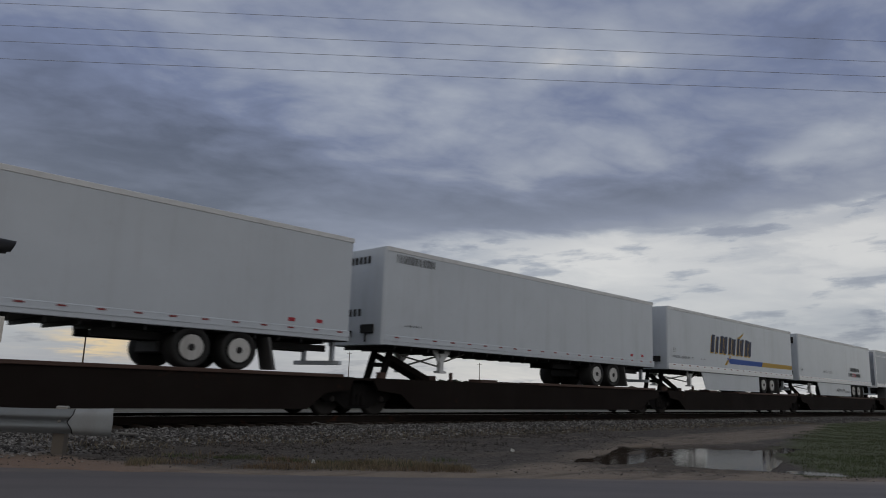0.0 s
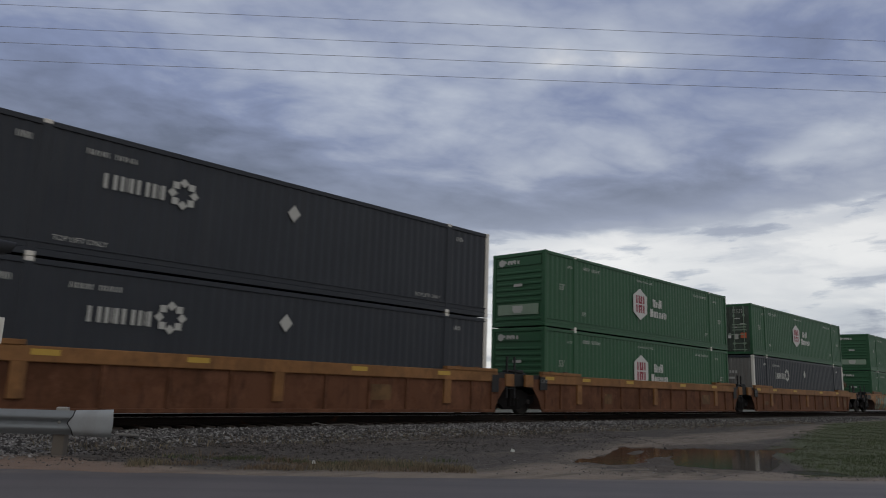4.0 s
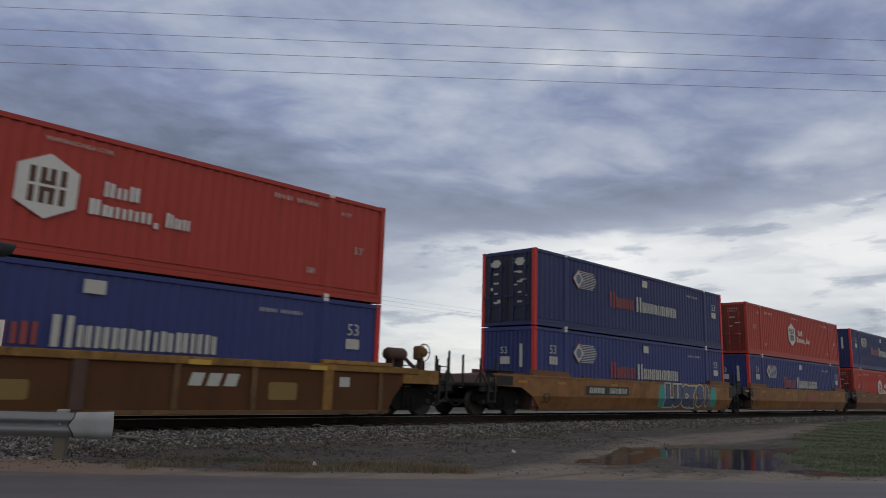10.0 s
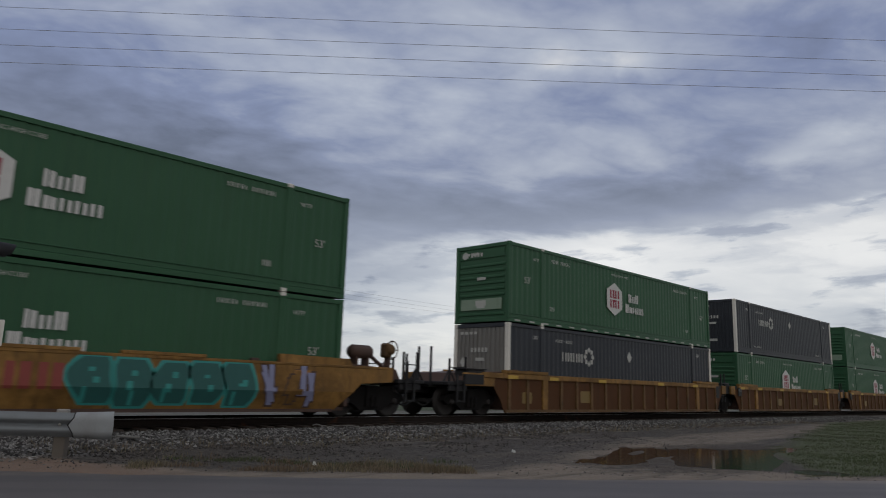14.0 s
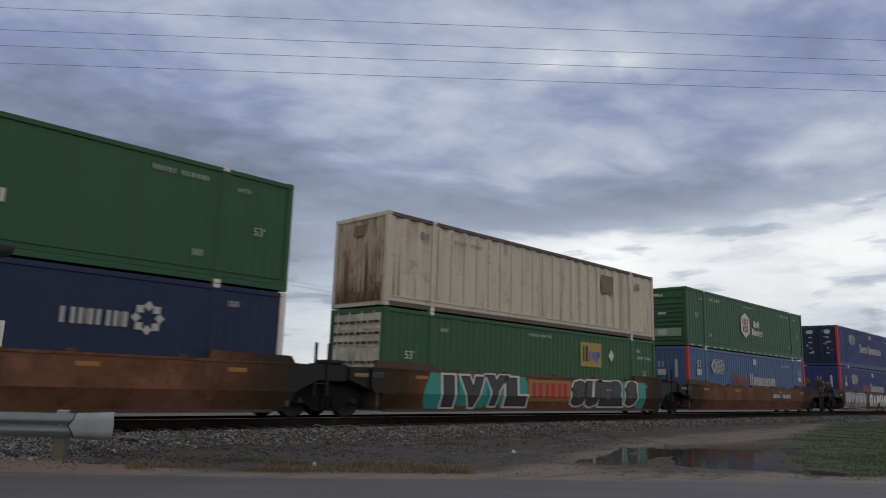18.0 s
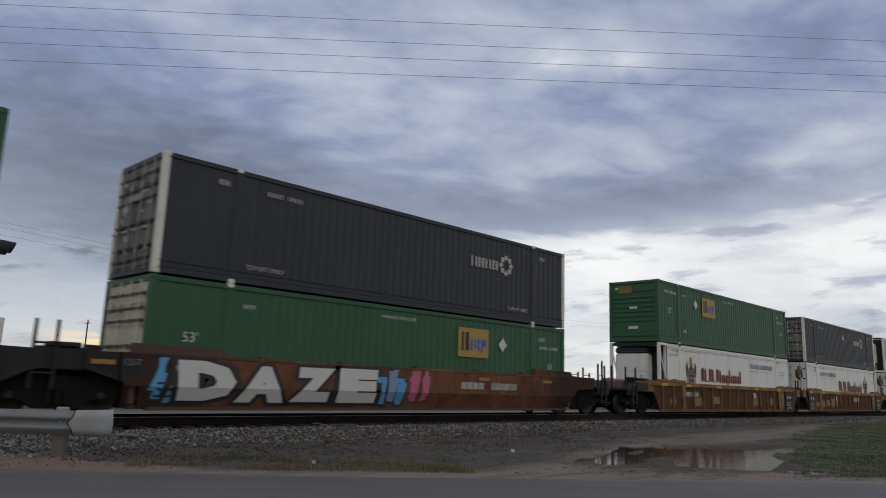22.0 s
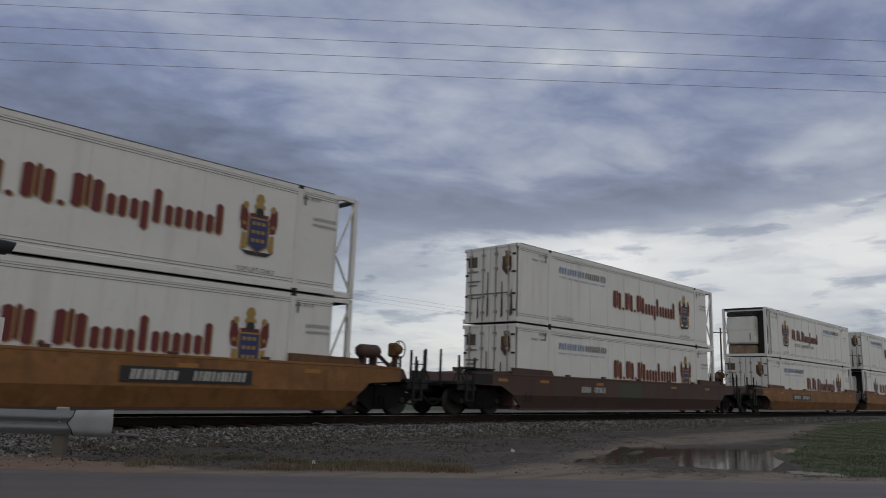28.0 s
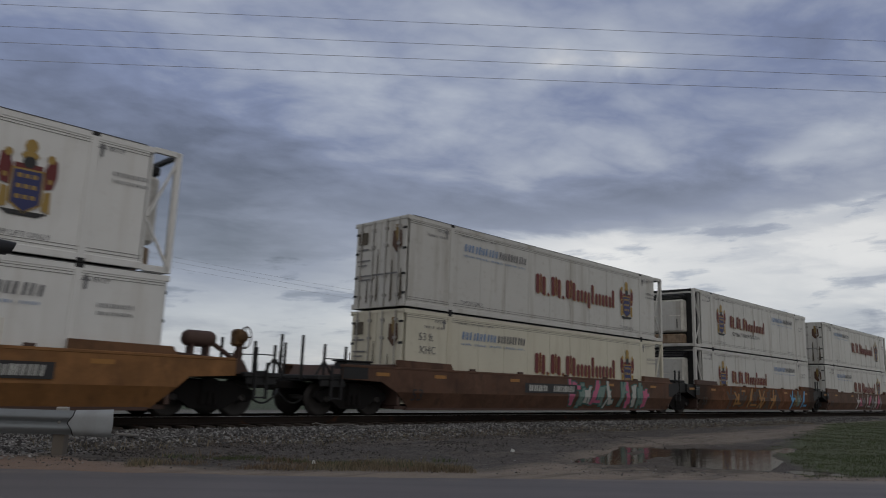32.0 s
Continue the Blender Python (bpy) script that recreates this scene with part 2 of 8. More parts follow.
paint("faded_green", (0.20, 0.27, 0.20), 0.5, (0.08, 0.10, 0.07))
plain("bright_trim", (0.86, 0.88, 0.90), 0.35, 0.2)
paint("trailer_white", (0.485, 0.53, 0.585), 0.25, (0.28, 0.28, 0.29), 0.26)
paint("silver_white", (0.325, 0.36, 0.405), 0.22, (0.26, 0.25, 0.24), 0.36, metal=0.3)
paint("car_orange", (0.222, 0.105, 0.037), 0.6, (0.09, 0.05, 0.025), 0.65, rust=0.25, patch=0.42)
paint("car_yellow", (0.225, 0.118, 0.030), 0.65, (0.10, 0.06, 0.03), 0.65, rust=0.35, patch=0.7)
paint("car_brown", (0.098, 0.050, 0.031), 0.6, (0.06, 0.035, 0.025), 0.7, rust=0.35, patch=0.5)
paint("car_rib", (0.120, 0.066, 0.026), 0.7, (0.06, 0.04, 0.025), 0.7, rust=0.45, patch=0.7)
paint("bleached_door", (0.27, 0.29, 0.25), 0.9, (0.05, 0.07, 0.05), 0.7, rust=0.2, patch=0.7)
paint("worn_green_door", (0.055, 0.072, 0.058), 0.6, (0.02, 0.025, 0.02), 0.7, patch=0.5)
paint("faded_door", (0.60, 0.58, 0.49), 0.7, (0.13, 0.11, 0.08), 0.7, rust=0.35, patch=0.45)
paint("smudged_door", (0.17, 0.17, 0.155), 1.0, (0.02, 0.02, 0.022), 0.7, patch=0.9)
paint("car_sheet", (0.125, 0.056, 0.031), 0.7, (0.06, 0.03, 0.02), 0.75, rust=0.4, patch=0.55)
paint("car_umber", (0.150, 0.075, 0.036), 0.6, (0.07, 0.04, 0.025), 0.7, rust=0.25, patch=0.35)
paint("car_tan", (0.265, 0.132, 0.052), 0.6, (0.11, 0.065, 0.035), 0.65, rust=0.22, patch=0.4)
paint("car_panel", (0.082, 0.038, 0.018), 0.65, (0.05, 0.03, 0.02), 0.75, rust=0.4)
paint("car_rust", (0.152, 0.070, 0.038), 0.65, (0.07, 0.035, 0.022), 0.75, rust=0.5, patch=0.6, soot=(4.5, 6.4))
paint("car_dark", (0.075, 0.045, 0.036), 0.6, (0.03, 0.025, 0.022), 0.7, rust=0.25)
paint("polished_door", (0.55, 0.56, 0.57), 0.25, (0.30, 0.28, 0.25), 0.2, metal=0.9)
paint("pale_steel", (0.60, 0.61, 0.62), 0.3, (0.22, 0.20, 0.18), 0.45, metal=0.3)
paint("flat_brown", (0.012, 0.0085, 0.0075), 0.5, (0.022, 0.016, 0.013), 0.85, rust=0.06)
paint("truck_iron", (0.011, 0.010, 0.010), 0.5, (0.022, 0.017, 0.014), 0.9)
paint("black_paint", (0.014, 0.014, 0.015), 0.35, (0.035, 0.03, 0.027), 0.6)
paint("galvanised", (0.17, 0.185, 0.195), 0.45, (0.10, 0.095, 0.09), 0.6, metal=0.15)
paint("shoe_steel", (0.26, 0.275, 0.285), 0.45, (0.13, 0.12, 0.11), 0.55, metal=0.15)
paint("post_steel", (0.085, 0.085, 0.085), 0.4, (0.05, 0.045, 0.04), 0.6, metal=0.2)
paint("post_wood", (0.135, 0.118, 0.102), 0.6, (0.05, 0.042, 0.036), 0.9)
paint("lock_steel", (0.30, 0.29, 0.27), 0.5, (0.12, 0.09, 0.06), 0.5, metal=0.3)
plain("white_mark", (0.60, 0.60, 0.58))
plain("off_white_mark", (0.46, 0.46, 0.43))
plain("grey_mark", (0.17, 0.17, 0.175))
plain("dull_blue", (0.12, 0.17, 0.25))
plain("red_mark", (0.42, 0.02, 0.035))
plain("claret_mark", (0.27, 0.014, 0.035))
plain("orange_mark", (0.60, 0.13, 0.05))
plain("yellow_mark", (0.52, 0.33, 0.05))
plain("black_mark", (0.02, 0.02, 0.022))
plain("blue_mark", (0.03, 0.10, 0.42))
plain("pale_blue_mark", (0.20, 0.29, 0.46))
plain("maroon_mark", (0.14, 0.018, 0.018))
plain("crest_blue", (0.030, 0.036, 0.13))
plain("crest_gold", (0.36, 0.235, 0.06))
plain("green_mark", (0.03, 0.33, 0.08))
plain("brown_mark", (0.075, 0.032, 0.014))
plain("teal_mark", (0.04, 0.30, 0.27))
plain("pink_mark", (0.50, 0.12, 0.22))
plain("sky_mark", (0.10, 0.34, 0.60))
plain("pale_teal", (0.16, 0.24, 0.21))
plain("spray_black", (0.055, 0.055, 0.06))
plain("deep_teal", (0.022, 0.115, 0.105))
plain("sage_mark", (0.20, 0.22, 0.155))
plain("dark_olive", (0.045, 0.045, 0.030))
plain("emblem_amber", (0.40, 0.26, 0.06))
plain("faded_red", (0.28, 0.055, 0.045))
paint("grimy_tank", (0.26, 0.19, 0.13), 0.9, (0.04, 0.028, 0.02), 0.65, rust=0.5, patch=0.5)
paint("grimy_unit", (0.62, 0.60, 0.55), 0.7, (0.035, 0.028, 0.022), 0.6, patch=0.35)
plain("faded_amber", (0.34, 0.16, 0.035))
plain("violet_mark", (0.26, 0.27, 0.42))
plain("lilac_mark", (0.36, 0.37, 0.43))
plain("steel_mark", (0.075, 0.095, 0.175))
plain("rust_brown", (0.22, 0.12, 0.06), 0.85)
plain("grime_dark", (0.10, 0.085, 0.065), 0.85)
plain("dull_amber", (0.20, 0.13, 0.035))
plain("rubber", (0.018, 0.018, 0.018), 0.85)
paint("rim_white", (0.50, 0.50, 0.49), 0.6, (0.12, 0.10, 0.09), 0.45)
plain("wheel_steel", (0.030, 0.026, 0.024), 0.7, 0.2)
plain("red_lens", (0.75, 0.02, 0.02), 0.2, 0.0, 0.35)
plain("wire_grey", (0.34, 0.35, 0.38), 0.6)
plain("timber_pole", (0.10, 0.075, 0.055), 0.9)
plain("reflective_red", (0.22, 0.02, 0.025), 0.4)


# ---------------------------------------------------------------- mesh building
class Geo:
    """Collects faces for one mesh."""

    def __init__(self):
        self.v, self.f, self.s = [], [], []

    def add(self, verts, faces, smooth=False):
        b = len(self.v)
        self.v += [tuple(p) for p in verts]
        self.f += [tuple(b + i for i in fc) for fc in faces]
        self.s += [smooth] * len(faces)
        return self

    def box(self, x0, x1, y0, y1, z0, z1, bev=0.0):
        if bev <= 0 or min(x1 - x0, y1 - y0, z1 - z0) < 2.5 * bev:
            v = [(x, y, z) for x in (x0, x1) for y in (y0, y1) for z in (z0, z1)]
            return self.add(v, [(0, 1, 3, 2), (4, 6, 7, 5), (0, 4, 5, 1), (2, 3, 7, 6), (0, 2, 6, 4), (1, 5, 7, 3)])
        v, idx = [], {}
        for ix, x in enumerate((x0, x1)):
            for iy, y in enumerate((y0, y1)):
                for iz, z in enumerate((z0, z1)):
                    dx, dy, dz = (bev, -bev)[ix], (bev, -bev)[iy], (bev, -bev)[iz]
                    for ax, p in enumerate(((x, y + dy, z + dz), (x + dx, y, z + dz), (x + dx, y + dy, z))):
                        idx[ix, iy, iz, ax] = len(v)
                        v.append(p)
        f = []
        for k in (0, 1):
            f.append([idx[k, a, b, 0] for a, b in ((0, 0), (0, 1), (1, 1), (1, 0))])
            f.append([idx[a, k, b, 1] for a, b in ((0, 0), (0, 1), (1, 1), (1, 0))])
            f.append([idx[a, b, k, 2] for a, b in ((0, 0), (0, 1), (1, 1), (1, 0))])
        for a in (0, 1):
            for b in (0, 1):
                f.append([idx[a, b, 0, 0], idx[a, b, 1, 0], idx[a, b, 1, 1], idx[a, b, 0, 1]])
                f.append([idx[a, 0, b, 0], idx[a, 1, b, 0], idx[a, 1, b, 2], idx[a, 0, b, 2]])
                f.append([idx[0, a, b, 1], idx[1, a, b, 1], idx[1, a, b, 2], idx[0, a, b, 2]])
        for a in (0, 1):
            for b in (0, 1):
                for c in (0, 1):
                    f.append([idx[a, b, c, 0], idx[a, b, c, 1], idx[a, b, c, 2]])
        return self.add(v, f)

    def prism(self, outline, y0, y1):
        """An outline in x and z, given thickness along y."""
        n = len(outline)
        v = [(x, y0, z) for x, z in outline] + [(x, y1, z) for x, z in outline]
        f = [tuple(range(n)), tuple(range(2 * n - 1, n - 1, -1))]
        f += [(i, (i + 1) % n, n + (i + 1) % n, n + i) for i in range(n)]
        return self.add(v, f)

    def tube(self, p, q, r, seg=8, r2=None, caps=True):
        p, q = Vector(p), Vector(q)
        d = (q - p).normalized()
        a = d.orthogonal().normalized()
        b = d.cross(a)
        r2 = r if r2 is None else r2
        v = []
        for c, rad in ((p, r), (q, r2)):
            v += [c + (a * math.cos(t) + b * math.sin(t)) * rad for t in (2 * math.pi * i / seg for i in range(seg))]
        self.add(v, [(i, (i + 1) % seg, seg + (i + 1) % seg, seg + i) for i in range(seg)], True)
        if caps:
            self.add(v, [tuple(range(seg)), tuple(range(2 * seg - 1, seg - 1, -1))])
        return self

    def lathe(self, centre, profile, seg=24, axis="y"):
        """Profile of (radius, offset along the axis)."""
        v = []
        for r, o in profile:
            for i in range(seg):
                t = 2 * math.pi * i / seg
                c, s = r * math.cos(t), r * math.sin(t)
                v.append((centre[0] + c, centre[1] + o, centre[2] + s) if axis == "y" else
                         (centre[0] + o, centre[1] + c, centre[2] + s) if axis == "x" else
                         (centre[0] + c, centre[1] + s, centre[2] + o))
        f = [(k * seg + i, k * seg + (i + 1) % seg, (k + 1) * seg + (i + 1) % seg, (k + 1) * seg + i)
             for k in range(len(profile) - 1) for i in range(seg)]
        self.add(v, f, True)
        self.add(v, [tuple(range(seg)), tuple(range(len(v) - 1, len(v) - seg - 1, -1))])
        return self

    def mesh(self, name, mat):
        me = bpy.data.meshes.new(name)
        me.from_pydata(self.v, [], self.f)
        me.polygons.foreach_set("use_smooth", self.s)
        me.materials.append(M[mat] if isinstance(mat, str) else mat)
        me.update()
        return me


def part(name, geo, mat, parent, label=""):
    ob = new(name, geo.mesh(name, mat) if isinstance(geo, Geo) else geo)
    ob.parent = parent
    return tagged(ob, label)


def share(ob, parent, x=0.0, y=0.0, z=0.0):
    """Another part on the same mesh, moved."""
    o = new(ob.name.split(".")[0], ob.data)
    o.parent, o.location = parent, (x, y, z)
    return o


def thing(name, label, category, group="", kind=""):
    return tagged(new(name), label, category, group, kind)


def lettering(text, size, slant=0.0, fat=0.0):
    """Flat letters in the x-z plane, facing -y, as Geo."""
    cu = bpy.data.curves.new("letters", "FONT")
    cu.body, cu.size, cu.shear, cu.resolution_u, cu.offset = text, size, slant, 2, fat
    ob = bpy.data.objects.new("letters", cu)
    scene.collection.objects.link(ob)
    me = bpy.data.meshes.new_from_object(ob.evaluated_get(bpy.context.evaluated_depsgraph_get()))
    g = Geo()
    g.add([(v.co.x, 0.0, v.co.y) for v in me.vertices], [tuple(p.vertices) for p in me.polygons])
    bpy.data.objects.remove(ob)
    bpy.data.meshes.remove(me)
    return g


LETTERS = {}
GLYPHS = {(ch, fat): lettering(ch, 1.0, 0.0, fat) for ch in "ACDEFGHIKLPRSUVYZ!" for fat in (0.060, 0.085, 0.125, 0.165, 0.190)}
for words, sizes in (("53'", (0.34, 0.30, 0.28)), ("53", (0.36, 0.46, 0.50)), ("TOP LIFT ONLY", (0.16,)), ("WTP", (0.17,)), ("WARNING HIGH CUBE", (0.135,)), ("GLOBAL TRANSPORTATION", (0.29,)), ("125T", (0.34, 0.20)), ("53 ft", (0.34,)), ("XHC", (0.34,))):
    for size in sizes:
        LETTERS[words, size] = lettering(words, size)


def put_text(g, text, size, x, y, z, face="side"):
    if (text, size) not in LETTERS:
        LETTERS[text, size] = lettering(text, size)
    src = LETTERS[text, size]
    g.add([(x + a, y, z + c) if face == "side" else (x, y - a, z + c) for a, b, c in src.v], src.f)


def rect(g, x0, x1, z0, z1, y, lean=0.0):
    d = lean * (z1 - z0)
    g.add([(x0, y, z0), (x1, y, z0), (x1 + d, y, z1), (x0 + d, y, z1)], [(0, 1, 2, 3)])


def bars(g, x0, x1, z0, z1, y, count, seed, weight=0.26, lean=0.0, tall=None):
    """A run of plain upright bars, two or three for each character, that stands for lettering."""
    rnd = random.Random(seed)
    w = (x1 - x0) / count
    big = z1 - z0 >= 0.2
    for i in range(count):
        a = x0 + i * w
        if count > 7 and i % 6 == 4 and not big:
            continue
        up = tall is None or i in tall
        hi = z1 if up else z0 + 0.74 * (z1 - z0)
        t = weight * w * (1.05 if big else 0.70)
        rect(g, a + 0.08 * w, a + 0.08 * w + t * rnd.uniform(0.95, 1.25), z0, hi, y, lean)
        rect(g, a + 0.88 * w - t, a + 0.88 * w, z0, z0 + (hi - z0) * rnd.choice((1.0, 0.93)), y, lean)
        if big and rnd.random() < 0.7:
            rect(g, a + 0.46 * w, a + 0.46 * w + 0.4 * t, z0 + 0.04 * (hi - z0), z0 + 0.96 * (hi - z0), y, lean)


def polygon(g, pts, y):
    g.add([(x, y, z) for x, z in pts], [tuple(range(len(pts)))])


def ngon(g, cx, cz, rx, rz, n, y, turn=0.0):
    polygon(g, [(cx + rx * math.cos(turn + 2 * math.pi * i / n), cz + rz * math.sin(turn + 2 * math.pi * i / n)) for i in range(n)], y)


# ---------------------------------------------------------------- the train's motion
# The line runs along x; the rail heads are at z = 0; the middle of the track is at y = TRACK.
TRACK = 17.34
V0, GAIN = 21.234, 0.0501
MOVING = []


def run(t):
    return V0 * t + GAIN * t * t / 2


def rolling(ob, x, z=0.0, y=TRACK):
    MOVING.append((ob, x, y, z))
    ob.matrix_world = pose(x, y, z)
    return ob


# ---------------------------------------------------------------- containers
LONG, HIGH, HALF = 16.15, 2.896, 1.3


def corrugated(x0, x1, z0, z1, y, depth, pitch, sign):
    """A folded steel wall in the x-z plane; its outer folds lie at y."""
    g = Geo()
    n = max(2, round((x1 - x0) / pitch))
    p = (x1 - x0) / n
    xs = []
    for i in range(n):
        a = x0 + i * p
        xs += [(a, 0), (a + 0.30 * p, 0), (a + 0.50 * p, 1), (a + 0.80 * p, 1)]
    xs.append((x1, 0))
    v = []
    for x, k in xs:
        yy = y - sign * depth * k
        v += [(x, yy, z0), (x, yy, z1)]
    g.add(v, [(2 * i, 2 * i + 2, 2 * i + 3, 2 * i + 1) for i in range(len(xs) - 1)])
    return g


def frame_and_walls(c, wall, post, x0=0.0, x1=LONG, pitch=0.28, rail=None, deep=0.018):
    """Steel box: floor, roof, rails, four corner posts, lifting posts and folded side walls."""
    rail = rail or wall
    z0, z1 = 0.30, HIGH - 0.13
    near = corrugated(x0 + 0.10, 1.90, z0, z1, -HALF + 0.025, deep, pitch, -1)
    mid = corrugated(2.08, LONG - 2.08, z0, z1, -HALF + 0.025, deep, pitch, -1)
    right = corrugated(LONG - 1.90, x1 - 0.10, z0, z1, -HALF + 0.025, deep, pitch, -1)
    part("side_wall", near, wall, c)
    part("side_wall", mid, wall, c)
    part("side_wall", right, wall, c)
    part("side_wall", corrugated(x0 + 0.1, x1 - 0.1, z0, z1, HALF - 0.025, 0.032, pitch * 2, 1), wall, c)
    part("floor", Geo().box(x0 + 0.05, x1 - 0.05, -HALF + 0.06, HALF - 0.06, 0.03, 0.14), "black_paint", c)
    part("roof", Geo().box(x0 + 0.05, x1 - 0.05, -HALF + 0.05, HALF - 0.05, HIGH - 0.12, HIGH - 0.03), wall, c)
    for y in (-1, 1):
        ya, yb = sorted((y * HALF, y * (HALF - 0.07)))
        part("bottom_rail", Geo().box(x0 + 0.12, x1 - 0.12, ya, yb, 0.01, 0.15, 0.008), rail, c)
        part("rail_lip", Geo().box(x0 + 0.12, x1 - 0.12, *sorted((y * (HALF + 0.014), y * (HALF - 0.03))), 0.285, 0.315, 0.004), wall, c)
        part("lower_strip", Geo().box(x0 + 0.12, x1 - 0.12, *sorted((y * (HALF - 0.010), y * (HALF - 0.06))), 0.155, 0.305, 0.006), wall, c)
        part("top_rail", Geo().box(x0 + 0.12, x1 - 0.12, ya, yb, HIGH - 0.14, HIGH - 0.02, 0.008), rail, c)
        for x in (x0, x1 - 0.16):
            part("corner_post", Geo().box(x, x + 0.16, *sorted((y * HALF, y * (HALF - 0.15))), 0.12, HIGH - 0.12, 0.012), post, c)
        for x in (1.90, LONG - 2.08):
            part("lifting_post", Geo().box(x, x + 0.18, *sorted((y * (HALF + 0.004), y * (HALF - 0.05))), 0.0, HIGH - 0.1, 0.01), wall, c)
            for za, zb in ((HIGH - 0.10, HIGH), (-0.02, 0.09)):
                part("lifting_casting", Geo().box(x, x + 0.18, *sorted((y * (HALF + 0.01), y * (HALF - 0.16))), za, zb, 0.012), "post_white", c)
        for x in (x0, x1 - 0.18):
            for za, zb in ((HIGH - 0.12, HIGH), (0.0, 0.12)):
                part("corner_casting", Geo().box(x, x + 0.18, *sorted((y * (HALF + 0.003), y * (HALF - 0.16))), za, zb, 0.012), post, c)


def door_end(c, wall, frame_mat, x=0.0, out=-1, leaf=None, rod=None, straps=None):
    """Two door leaves with four locking rods at the end x; out: the way they face along x."""
    leaf = leaf or wall
    a, b = sorted((x - out * 0.03, x - out * 0.09))
    for y0, y1 in ((-1.14, -0.012), (0.012, 1.14)):
        g = Geo().box(a, b, y0, y1, 0.16, HIGH - 0.16, 0.01)
        for k in range(5):
            zc = 0.22 + k * 0.505
            g.box(*sorted((x - out * 0.005, x - out * 0.04)), y0 + 0.09, y1 - 0.09, zc, zc + 0.38, 0.02)
        d = part("door", g, leaf, c)
        for yr in (y0 + 0.28, y1 - 0.28):
            part("locking_rod", Geo().tube((x + out * 0.022, yr, 0.12), (x + out * 0.022, yr, HIGH - 0.12), 0.02, 8)
                 .box(*sorted((x, x + out * 0.05)), yr - 0.05, yr + 0.05, 0.55, 0.67)
                 .box(*sorted((x, x + out * 0.05)), yr - 0.05, yr + 0.05, 2.15, 2.27)
                 .box(*sorted((x + out * 0.02, x + out * 0.05)), yr - 0.02, yr + 0.34, 1.10, 1.15), rod or wall, d)
        for z in (0.34, 0.62, 1.22, 1.80, 2.08, 2.42) if straps else ():
            part("hinge_strap", Geo().box(*sorted((x - out * 0.002, x + out * 0.03)), y0 + 0.04, y0 + 0.52, z, z + 0.075, 0.01)
                 .box(*sorted((x - out * 0.002, x + out * 0.03)), y1 - 0.52, y1 - 0.04, z, z + 0.075, 0.01), straps, d)
    part("door_header", Geo().box(*sorted((x, x - out * 0.12)), -1.15, 1.15, HIGH - 0.16, HIGH - 0.01, 0.01), frame_mat, c)
    part("door_sill", Geo().box(*sorted((x, x - out * 0.12)), -1.15, 1.15, 0.02, 0.16, 0.01), frame_mat, c)


def front_end(c, wall, frame_mat, x=0.0, out=-1, upright=False, panel=None):
    """A blank end wall, ribbed across, or upright where the maker folds it so."""
    a, b = sorted((x - out * 0.05, x - out * 0.09))
    g = Geo().box(a, b, -1.16, 1.16, 0.14, HIGH - 0.14)
    end = part("end_wall", g, panel or wall, c)
    if out < 0:
        if upright:
            r = part("end_rib", Geo().box(0.01, 0.06, 0.0, 0.10, 0.16, HIGH - 0.16, 0.015), panel or wall, end)
            r.location = (x, -1.08, 0)
            for k in range(1, 11):
                share(r, end, x, -1.08 + k * 0.205)
        else:
            r = part("end_rib", Geo().box(0.008, 0.06, -1.10, 1.10, 0.0, 0.10, 0.02), panel or wall, end)
            r.location = (x, 0, 0.25)
            for k in range(6):
                share(r, end, x, 0, 0.95 + k * 0.22)
            part("end_plate", Geo().box(x + 0.012, x + 0.06, -1.10, 1.10, 2.36, HIGH - 0.2, 0.01), panel or wall, end)
    part("end_header", Geo().box(*sorted((x, x - out * 0.12)), -1.15, 1.15, HIGH - 0.15, HIGH - 0.01, 0.01), frame_mat, c)
    part("end_sill", Geo().box(*sorted((x, x - out * 0.12)), -1.15, 1.15, 0.02, 0.16, 0.01), frame_mat, c)


FACE = -HALF - 0.012


def marks(c, name, mat, draw, label=""):
    g = Geo()
    draw(g)
    ob = part(name, g, mat, c, label)
    return tagged(ob, kind="stuff") if "lettering" in name or "stencil" in name or "detail" in name else ob


def small_marks(c, mat):
    """Size figures, number rows and the like, as all boxes of the fleet carry."""
    def draw(g):
        put_text(g, "53'", 0.34, 0.86, FACE, 1.46)
        put_text(g, "53'", 0.30, 15.02, FACE, 1.32)
        bars(g, 2.5, 3.75, 2.42, 2.56, FACE, 10, 5)
        bars(g, 12.3, 13.7, 2.44, 2.56, FACE, 10, 6)
        put_text(g, "WTP", 0.17, 1.40, FACE, 2.34)
        put_text(g, "WTP", 0.17, 14.5, FACE, 2.34)
        bars(g, 2.45, 2.72, 0.58, 0.74, FACE, 2, 9, 0.3)
        bars(g, 13.45, 13.72, 0.58, 0.74, FACE, 2, 9, 0.3)
        put_text(g, "WARNING HIGH CUBE", 0.135, 6.75, FACE, 2.50)
    marks(c, "stencilling", mat, draw)


